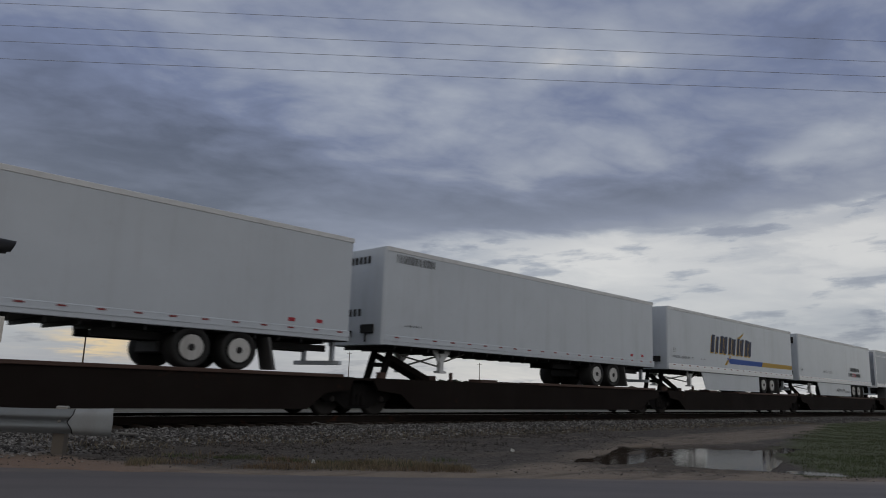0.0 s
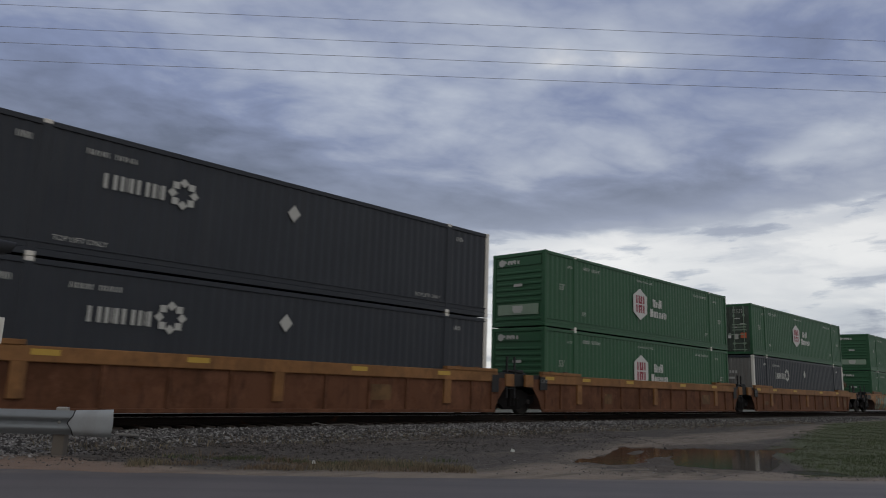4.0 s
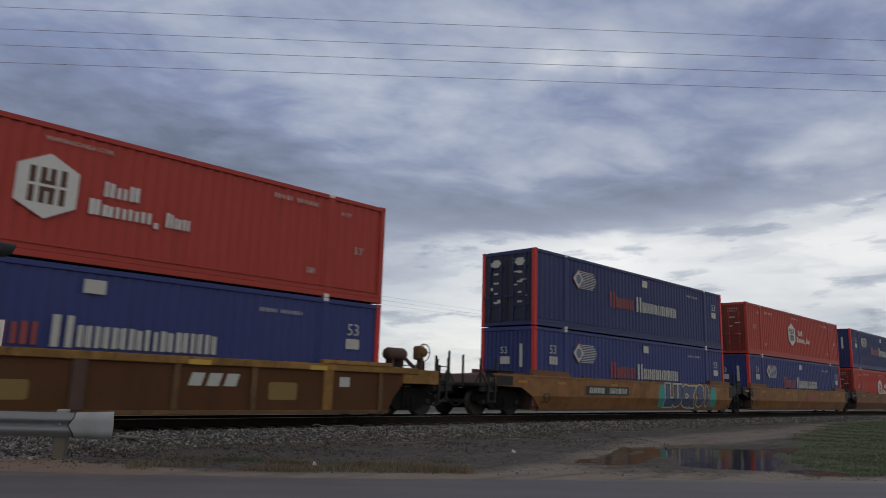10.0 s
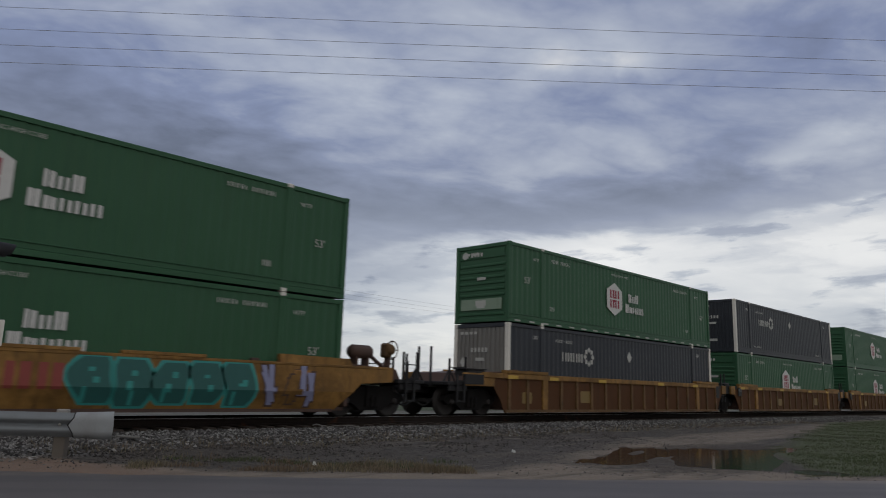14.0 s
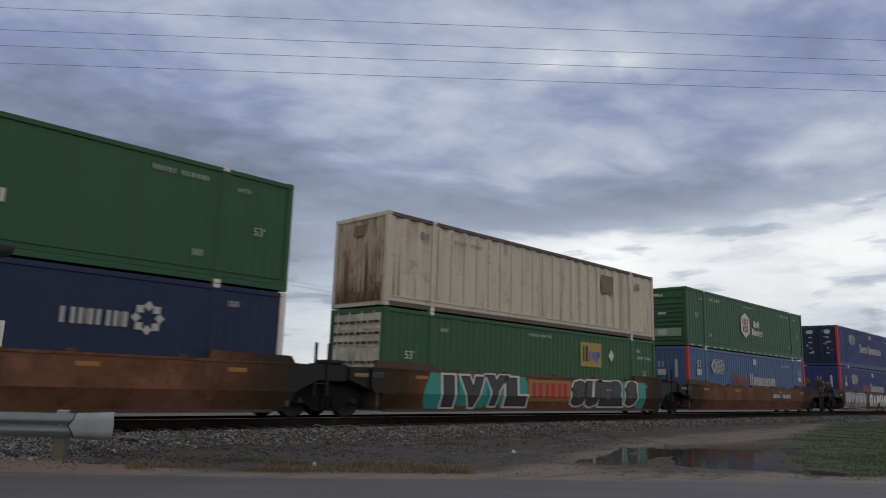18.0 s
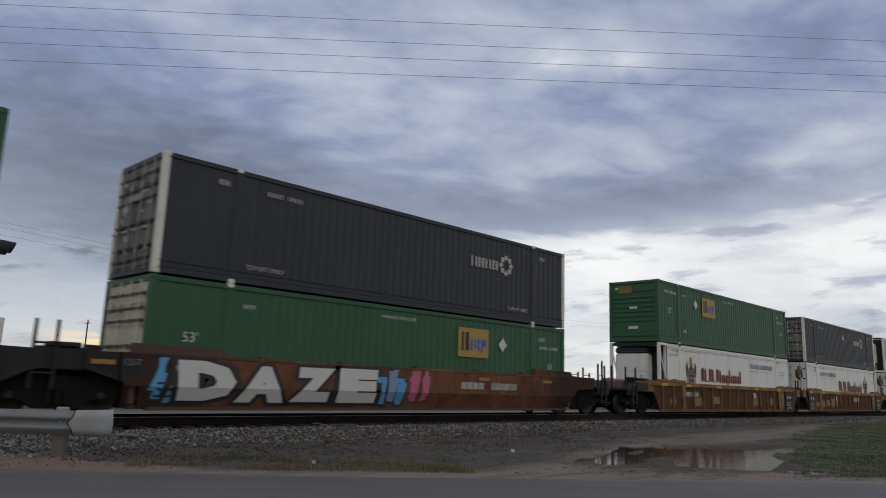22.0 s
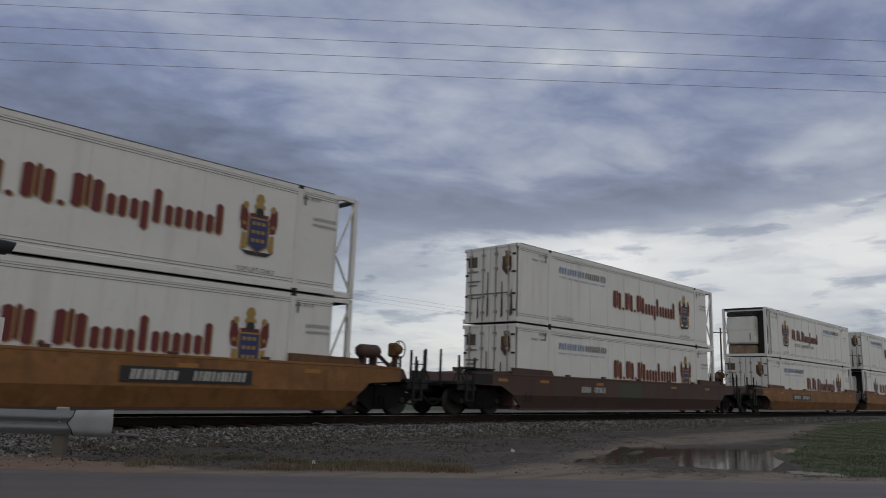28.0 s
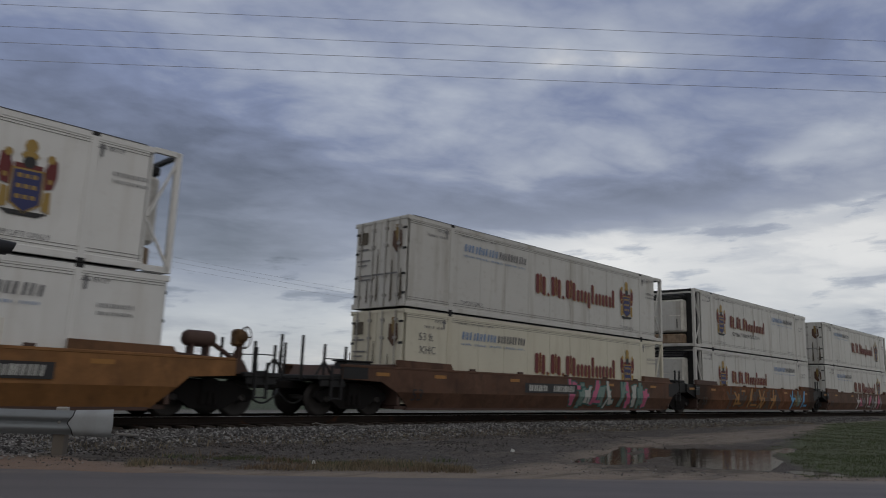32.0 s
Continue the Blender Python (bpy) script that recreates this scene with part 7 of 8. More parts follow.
def ground_material():
    m, nt, bsdf = shader("ground_soil")
    geo = nt.nodes.new("ShaderNodeNewGeometry").outputs["Position"]
    sep = nt.nodes.new("ShaderNodeSeparateXYZ")
    nt.links.new(geo, sep.inputs[0])

    def mth(op, a, b=0.0, clamp=False):
        n = nt.nodes.new("ShaderNodeMath")
        n.operation, n.use_clamp = op, clamp
        for i, s in enumerate((a, b)):
            if hasattr(s, "links"):
                nt.links.new(s, n.inputs[i])
            else:
                n.inputs[i].default_value = s
        return n.outputs[0]
    n1, n2, n3 = tex(nt, 0.5, 6, 0.6, vary=False), tex(nt, 3.0, 6, 0.6, vary=False), tex(nt, 22, 5, 0.6, vary=False)
    across = mth("ADD", mth("MULTIPLY", sep.outputs[0], 0.6), mth("MULTIPLY", sep.outputs[1], 0.8))
    wob = mth("MULTIPLY", mth("SUBTRACT", n1, 0.5), 3.0)
    n4 = tex(nt, 6.0, 7, 0.68, (1, 1.6, 1), vary=False)
    dark = blend(nt, ramp(nt, n4, 0.36, 0.64), (0.019, 0.017, 0.015), (0.102, 0.086, 0.074))
    pale = blend(nt, n2, (0.18, 0.142, 0.108), (0.31, 0.255, 0.20))
    # pale dust beside the road, widest where the lane leaves it, and red clay towards the barrier
    gx = mth("DIVIDE", mth("SUBTRACT", sep.outputs[0], 11.2), 2.3)
    wide = mth("POWER", 2.718, mth("MULTIPLY", mth("MULTIPLY", gx, gx), -1.0))
    clay = ramp(nt, sep.outputs[0], 5.0, 4.0)
    limit = mth("ADD", mth("MULTIPLY", wide, 1.75), mth("ADD", mth("MULTIPLY", clay, 1.2), EDGE + 0.05))
    near_road = ramp(nt, mth("SUBTRACT", mth("ADD", across, mth("MULTIPLY", wob, 0.45)), limit), 0.30, -0.25)
    middle = mth("MINIMUM", mth("ADD", mth("MULTIPLY", sep.outputs[0], 0.30), 3.78), mth("ADD", mth("MULTIPLY", sep.outputs[0], 0.085), 7.53))
    lane = mth("ABSOLUTE", mth("SUBTRACT", sep.outputs[1], middle))
    in_lane = mth("MULTIPLY", ramp(nt, mth("ADD", lane, mth("MULTIPLY", wob, 0.35)), 1.4, 0.7), mth("MULTIPLY", ramp(nt, sep.outputs[0], 10.0, 12.5), 0.75))
    k = mth("MAXIMUM", near_road, in_lane)
    # wheel tracks streak the lane and the bare ground beside it
    mp = nt.nodes.new("ShaderNodeMapping")
    mp.inputs["Rotation"].default_value = (0, 0, radians(-10))
    mp.inputs["Scale"].default_value = (0.35, 2.6, 1)
    nt.links.new(geo, mp.inputs[0])
    tracks = nt.nodes.new("ShaderNodeTexNoise")
    tracks.inputs["Scale"].default_value, tracks.inputs["Detail"].default_value, tracks.inputs["Roughness"].default_value = 1.0, 6.0, 0.6
    nt.links.new(mp.outputs[0], tracks.inputs["Vector"])
    c = blend(nt, mth("MULTIPLY", k, 0.9), dark, pale)
    c = blend(nt, mth("MULTIPLY", ramp(nt, tracks.outputs["Fac"], 0.50, 0.66), 0.62), c, (0.036, 0.030, 0.026))
    c = blend(nt, mth("MULTIPLY", ramp(nt, tracks.outputs["Fac"], 0.46, 0.34), mth("MULTIPLY", ramp(nt, sep.outputs[0], 8.0, 12.0), 0.45)), c, (0.20, 0.165, 0.13))
    c = blend(nt, mth("MULTIPLY", mth("MULTIPLY", near_road, clay), 0.8), c, blend(nt, n2, (0.15, 0.085, 0.055), (0.30, 0.205, 0.15)))
    heap = mth("MULTIPLY", ramp(nt, sep.outputs[0], 4.9, 4.2), mth("MULTIPLY", ramp(nt, mth("ADD", across, mth("MULTIPLY", wob, 0.2)), 11.9, 12.5), ramp(nt, across, 14.6, 13.9)))
    c = blend(nt, mth("MULTIPLY", heap, 0.85), c, blend(nt, n3, (0.20, 0.19, 0.18), (0.46, 0.44, 0.41)))
    # damp mud round the puddle
    px = mth("DIVIDE", mth("SUBTRACT", sep.outputs[0], 15.0), 4.6)
    py = mth("DIVIDE", mth("SUBTRACT", sep.outputs[1], mth("ADD", mth("MULTIPLY", sep.outputs[0], 0.10), 5.25)), 1.7)
    damp = ramp(nt, mth("ADD", mth("ADD", mth("MULTIPLY", px, px), mth("MULTIPLY", py, py)), mth("MULTIPLY", mth("SUBTRACT", n2, 0.5), 1.6)), 1.25, 0.75)
    c = blend(nt, mth("MULTIPLY", damp, 0.85), c, blend(nt, tracks.outputs["Fac"], (0.020, 0.016, 0.013), (0.075, 0.058, 0.044)))
    # fields beyond the line
    bank = mth("MULTIPLY", ramp(nt, sep.outputs[1], 19.4, 19.9), ramp(nt, sep.outputs[1], 27.0, 25.5))
    c = blend(nt, bank, c, blend(nt, n2, (0.10, 0.098, 0.08), (0.20, 0.19, 0.16)))
    # shade beneath the train, put into the soil colour between the rails
    train_shade = mth("MULTIPLY", ramp(nt, sep.outputs[1], TRACK - 1.45, TRACK - 1.25), ramp(nt, sep.outputs[1], TRACK + 1.45, TRACK + 1.25))
    c = blend(nt, train_shade, c, (0.018, 0.016, 0.015))
    rim = mth("MINIMUM", mth("ADD", mth("MULTIPLY", sep.outputs[0], 0.24), 2.42), 12.4)
    meadow = mth("MULTIPLY", ramp(nt, mth("SUBTRACT", mth("ADD", sep.outputs[1], mth("MULTIPLY", wob, 0.3)), rim), 0.15, -0.35), ramp(nt, across, EDGE + 0.5, EDGE + 1.2))
    meadow = mth("MULTIPLY", meadow, ramp(nt, mth("SUBTRACT", sep.outputs[0], mth("MULTIPLY", sep.outputs[1], 1.76)), 5.6, 6.6))
    c = blend(nt, meadow, c, blend(nt, n2, (0.040, 0.056, 0.020), (0.078, 0.092, 0.038)))
    far = ramp(nt, sep.outputs[1], 25.5, 27.5)
    field = blend(nt, n2, (0.030, 0.050, 0.019), (0.066, 0.082, 0.038))
    c = blend(nt, far, c, field)
    c = blend(nt, mul(nt, ramp(nt, n3, 0.45, 0.75), 0.5), c, (0.16, 0.14, 0.12))
    nt.links.new(c, bsdf.inputs["Base Color"])
    bsdf.inputs["Roughness"].default_value = 0.95
    bump(nt, bsdf, mth("ADD", n3, mth("MULTIPLY", n2, 2.0)), 0.9, 0.06)
    M["ground_soil"] = m


def asphalt_material():
    m, nt, bsdf = shader("asphalt")
    fine, big = tex(nt, 60, 5, 0.7, vary=False), tex(nt, 0.8, 5, 0.6, vary=False)
    c = blend(nt, big, (0.102, 0.090, 0.088), (0.150, 0.133, 0.130))
    # dust blown on to the crumbling edge
    sep = nt.nodes.new("ShaderNodeSeparateXYZ")
    nt.links.new(nt.nodes.new("ShaderNodeNewGeometry").outputs["Position"], sep.inputs[0])

    def mth(op, a, b, c=0.0):
        n = nt.nodes.new("ShaderNodeMath")
        n.operation = op
        for i, s in enumerate((a, b, c)):
            if hasattr(s, "links"):
                nt.links.new(s, n.inputs[i])
            else:
                n.inputs[i].default_value = s
        return n.outputs[0]
    across = mth("MULTIPLY_ADD", sep.outputs[0], 0.6, mth("MULTIPLY", sep.outputs[1], 0.8))
    drift = mth("MULTIPLY_ADD", tex(nt, 1.6, 7, 0.66, vary=False), 1.6, across)
    c = blend(nt, mth("MULTIPLY", ramp(nt, drift, ASPHALT + 0.5, ASPHALT + 1.15), 0.75), c, (0.22, 0.18, 0.145))
    # tar-filled cracks and patches that run with the traffic
    along = mth("MULTIPLY_ADD", sep.outputs[0], 0.8, mth("MULTIPLY", sep.outputs[1], -0.6))
    comb = nt.nodes.new("ShaderNodeCombineXYZ")
    nt.links.new(mth("MULTIPLY", along, 0.25), comb.inputs[0])
    nt.links.new(mth("MULTIPLY", across, 2.2), comb.inputs[1])
    lanes = nt.nodes.new("ShaderNodeTexNoise")
    lanes.inputs["Scale"].default_value, lanes.inputs["Detail"].default_value = 1.0, 6.0
    nt.links.new(comb.outputs[0], lanes.inputs["Vector"])
    c = blend(nt, mth("MULTIPLY", ramp(nt, lanes.outputs["Fac"], 0.42, 0.66), 0.5), c, (0.075, 0.070, 0.072))
    c = blend(nt, mul(nt, ramp(nt, fine, 0.5, 0.8), 0.5), c, (0.19, 0.172, 0.16))
    nt.links.new(c, bsdf.inputs["Base Color"])
    bsdf.inputs["Roughness"].default_value = 0.75
    bump(nt, bsdf, fine, 0.5, 0.01)
    M["asphalt"] = m


def stone_material(name, a, b):
    m, nt, bsdf = shader(name)
    isl = nt.nodes.new("ShaderNodeNewGeometry").outputs["Random Per Island"]
    sq = nt.nodes.new("ShaderNodeMath")
    sq.operation = "POWER"
    nt.links.new(isl, sq.inputs[0])
    sq.inputs[1].default_value = 2.5
    c = blend(nt, sq.outputs[0], a, b)
    c = blend(nt, mul(nt, tex(nt, 40, 4, vary=False), 0.4), c, (0.07, 0.06, 0.055))
    nt.links.new(c, bsdf.inputs["Base Color"])
    bsdf.inputs["Roughness"].default_value = 0.9
    M[name] = m


def leaf_material(name, a, b):
    m, nt, bsdf = shader(name)
    isl = nt.nodes.new("ShaderNodeNewGeometry").outputs["Random Per Island"]
    c = blend(nt, mul(nt, ramp(nt, tex(nt, 0.55, 5, 0.6, vary=False), 0.46, 0.62), 0.65), blend(nt, isl, a, b), [a[0] * 1.5, a[1] * 1.02, a[2] * 1.25])
    nt.links.new(c, bsdf.inputs["Base Color"])
    bsdf.inputs["Roughness"].default_value = 0.8
    M[name] = m


def water_material():
    m, nt, bsdf = shader("puddle_water")
    bsdf.inputs["Base Color"].default_value = (0.035, 0.027, 0.02, 1)
    bsdf.inputs["Roughness"].default_value = 0.07
    bsdf.inputs["Specular IOR Level"].default_value = 0.24
    bsdf.inputs["IOR"].default_value = 1.28
    bump(nt, bsdf, tex(nt, 7.0, 4, vary=False), 0.10, 0.02)
    M["puddle_water"] = m


ground_material()
asphalt_material()
stone_material("ballast_stone", (0.014, 0.013, 0.013), (0.31, 0.305, 0.295))
stone_material("bank_stone", (0.020, 0.017, 0.015), (0.155, 0.135, 0.12))
stone_material("pale_gravel", (0.22, 0.20, 0.185), (0.44, 0.42, 0.40))
leaf_material("green_grass", (0.036, 0.056, 0.019), (0.086, 0.108, 0.046))
leaf_material("dry_grass", (0.085, 0.074, 0.042), (0.215, 0.180, 0.115))
leaf_material("far_foliage", (0.025, 0.035, 0.016), (0.05, 0.06, 0.03))
water_material()
paint("rail_side", (0.018, 0.013, 0.011), 0.5, (0.02, 0.016, 0.013), 0.8, rust=0.3)
plain("rail_head", (0.42, 0.41, 0.40), 0.28, 0.9)
paint("tie_wood", (0.045, 0.036, 0.030), 0.5, (0.02, 0.018, 0.016), 0.9)


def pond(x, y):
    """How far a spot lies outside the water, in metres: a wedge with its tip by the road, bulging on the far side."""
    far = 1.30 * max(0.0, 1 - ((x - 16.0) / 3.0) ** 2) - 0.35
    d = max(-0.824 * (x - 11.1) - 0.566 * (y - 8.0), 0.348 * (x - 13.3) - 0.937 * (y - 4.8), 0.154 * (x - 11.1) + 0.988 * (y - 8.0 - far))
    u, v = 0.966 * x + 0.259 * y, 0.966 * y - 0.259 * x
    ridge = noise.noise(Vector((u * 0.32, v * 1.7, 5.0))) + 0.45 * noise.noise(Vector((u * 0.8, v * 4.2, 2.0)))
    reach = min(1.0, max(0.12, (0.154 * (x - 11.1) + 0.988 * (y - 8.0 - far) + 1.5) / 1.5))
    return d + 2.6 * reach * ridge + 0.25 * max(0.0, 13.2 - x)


def height(x, y):
    """Ground height: flat, with the ballast bed swelling up under the track and hollows that hold the puddles."""
    z = GROUND
    d = abs(y - TRACK)
    bed = -0.235
    if d < 1.5:
        z = bed - 0.035
    elif d < 4.6:
        k = (d - 1.5) / 3.1
        z = bed + (GROUND - bed) * k * k * (3 - 2 * k)
    across = 0.6 * x + 0.8 * y
    if d > 3.0 and across > EDGE - 0.2:
        soft = min(1.0, (across - EDGE + 0.2) / 1.5)
        z += soft * 0.05 * noise.noise(Vector((x * 0.6, y * 0.6, 0)))
        if d > 4:
            z += soft * 0.03 * noise.noise(Vector((x * 2.2, y * 2.2, 4)))
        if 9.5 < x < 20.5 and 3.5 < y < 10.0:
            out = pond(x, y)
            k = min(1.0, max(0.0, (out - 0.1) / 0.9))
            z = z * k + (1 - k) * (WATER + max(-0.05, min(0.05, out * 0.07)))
        q = ((x - 13.75) / 0.55) ** 2 + ((y - 4.35) / 0.42) ** 2
        z += (WATER - 0.03 - z) * math.exp(-q * q)
    return z


def ground():
    xs = sorted({*(-3000, -1200, -500, -200, -80, -40, 130, 200, 400, 1000, 3000), *np.arange(-20, 60, 0.5).round(3).tolist(), *np.arange(10.1, 20.4, 0.1).round(3).tolist(), *np.arange(60, 121, 4.0).tolist()})
    ys = sorted({*(-3000, -1000, -300, -100, -40, -15, 30, 45, 80, 160, 400, 1000, 3000), *np.arange(-5, 23.6, 0.35).round(3).tolist(), *np.arange(3.8, 9.9, 0.09).round(3).tolist()})
    v = [(x, y, height(x, y)) for y in ys for x in xs]
    n = len(xs)
    f = [(j * n + i, j * n + i + 1, (j + 1) * n + i + 1, (j + 1) * n + i) for j in range(len(ys) - 1) for i in range(n - 1)]
    g = Geo()
    g.add(v, f, True)
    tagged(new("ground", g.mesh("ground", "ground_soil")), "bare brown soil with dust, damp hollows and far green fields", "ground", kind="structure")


def road():
    g = Geo()
    a0, a1, n = -60, 90, 300
    rnd = random.Random(2)
    for i in range(n + 1):
        p = RD * (a0 + (a1 - a0) * i / n)
        e = ASPHALT + min(0.45, 0.010 * (a0 + (a1 - a0) * i / n - 0.8) ** 2) + 0.12 * noise.noise(Vector((i * 0.22, 0, 9))) + 0.08 * noise.noise(Vector((i * 0.85, 0, 4))) + rnd.uniform(-0.04, 0.04)
        for c, z in ((2.2, GROUND + 0.012), ((2.2 + ASPHALT) / 2, GROUND + 0.06), (e, GROUND + 0.02), (e + 0.05, GROUND - 0.05)):
            g.v.append((p.x + RN.x * c, p.y + RN.y * c, z))
    for i in range(n):
        for k in range(3):
            g.f.append((4 * i + k, 4 * i + k + 1, 4 * i + k + 5, 4 * i + k + 4))
            g.s.append(True)
    tagged(new("road", g.mesh("road", "asphalt")), "worn dark grey asphalt road with a crumbling edge", "road", kind="structure")


def rail(y):
    g = Geo()
    x0, x1 = -60, 420
    prof = [(-0.074, -0.190), (-0.074, -0.172), (-0.012, -0.145), (-0.012, -0.045), (-0.034, -0.030), (-0.034, -0.004), (0.034, -0.004), (0.034, -0.030), (0.012, -0.045), (0.012, -0.145), (0.074, -0.172), (0.074, -0.190)]
    n = len(prof)
    g.add([(x, y + a, z) for x in (x0, x1) for a, z in prof], [(i, (i + 1) % n, n + (i + 1) % n, n + i) for i in range(n)])
    r = thing("rail", "rusty steel rail with a bright worn head", "rail", "rails of the line")
    part("web", g, "rail_side", r)
    part("running_head", Geo().box(x0, x1, y - 0.033, y + 0.033, -0.006, 0.0), "rail_head", r, "polished rail head")


def ties():
    src = None
    for k in range(190):
        x = -14 + k * 0.54
        if src is None:
            src = tagged(new("railway_tie", Geo().box(-0.11, 0.11, -1.3, 1.3, -0.09, 0.09, 0.012).mesh("railway_tie", "tie_wood")), "dark creosoted timber tie bedded in ballast", "railway tie", "ties of the line")
            src.location = (x, TRACK, -0.280)
        else:
            o = copy_thing(src, pose(x, TRACK + random.uniform(-0.03, 0.03), -0.280, 0, 0, random.uniform(-1, 1)))


def rocks(name, label, mat, count, place, size, seed):
    """Broken stones, joined; each is a squashed, skewed eight-sided lump."""
    rs = np.random.RandomState(seed)
    base = np.array([(1, 0, 0), (-1, 0, 0), (0, 1, 0), (0, -1, 0), (0, 0, 1), (0, 0, -1)], float)
    tri = np.array([(0, 2, 4), (2, 1, 4), (1, 3, 4), (3, 0, 4), (2, 0, 5), (1, 2, 5), (3, 1, 5), (0, 3, 5)])
    vs, fs = [], []
    for i in range(count):
        x, y = place(rs)
        s = size * rs.uniform(0.55, 1.35)
        t = rs.uniform(0, 6.28)
        p = base * rs.uniform(0.6, 1.25, (6, 1)) * s * np.array([1.15, 0.85, 0.62])
        p += rs.uniform(-0.25, 0.25, (6, 3)) * s
        c, q = math.cos(t), math.sin(t)
        p = np.c_[p[:, 0] * c - p[:, 1] * q + x, p[:, 0] * q + p[:, 1] * c + y, p[:, 2] + height(x, y) + 0.25 * s]
        fs += (tri + 6 * i).tolist()
        vs += p.tolist()
    me = bpy.data.meshes.new(name)
    me.from_pydata(vs, [], fs)
    me.materials.append(M[mat])
    tagged(new(name, me), label, "gravel", kind="stuff")


def blades(name, label, mat, count, place, tall, seed):
    rs = np.random.RandomState(seed)
    vs, fs = [], []
    for i in range(count):
        x, y, k = place(rs)
        z = height(x, y) - 0.01
        h = tall * k * rs.uniform(0.5, 1.2)
        t, w = rs.uniform(0, 6.28), 0.004 + 0.004 * rs.rand()
        lean = rs.uniform(-0.5, 0.5, 2) * h
        dx, dy = w * math.cos(t), w * math.sin(t)
        b = len(vs)
        vs += [(x - dx, y - dy, z), (x + dx, y + dy, z), (x + dx * 0.7 + lean[0] * 0.4, y + dy * 0.7 + lean[1] * 0.4, z + h * 0.6),
               (x - dx * 0.7 + lean[0] * 0.4, y - dy * 0.7 + lean[1] * 0.4, z + h * 0.6), (x + lean[0], y + lean[1], z + h)]
        fs += [(b, b + 1, b + 2, b + 3), (b + 3, b + 2, b + 4)]
    me = bpy.data.meshes.new(name)
    me.from_pydata(vs, [], fs)
    me.materials.append(M[mat])
    tagged(new(name, me), label, "grass", kind="stuff")


def at_road(s, c):
    """A place s metres along the road and c metres past its edge."""
    p = RD * s + RN * (EDGE + c)
    return p.x, p.y


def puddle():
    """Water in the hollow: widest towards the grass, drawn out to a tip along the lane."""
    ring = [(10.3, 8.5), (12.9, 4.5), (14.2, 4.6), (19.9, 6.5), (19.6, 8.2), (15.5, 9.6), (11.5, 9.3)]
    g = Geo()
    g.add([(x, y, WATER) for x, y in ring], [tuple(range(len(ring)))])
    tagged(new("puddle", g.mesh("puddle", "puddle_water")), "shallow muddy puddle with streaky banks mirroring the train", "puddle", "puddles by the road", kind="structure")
    g = Geo()
    n = 28
    g.add([(13.75 + 0.6 * math.cos(6.2832 * i / n), 4.35 + 0.5 * math.sin(6.2832 * i / n), WATER + 0.006) for i in range(n)], [tuple(range(n))])
    tagged(new("puddle", g.mesh("puddle", "puddle_water")), "small puddle at the edge of the grass", "puddle", "puddles by the road", kind="structure")


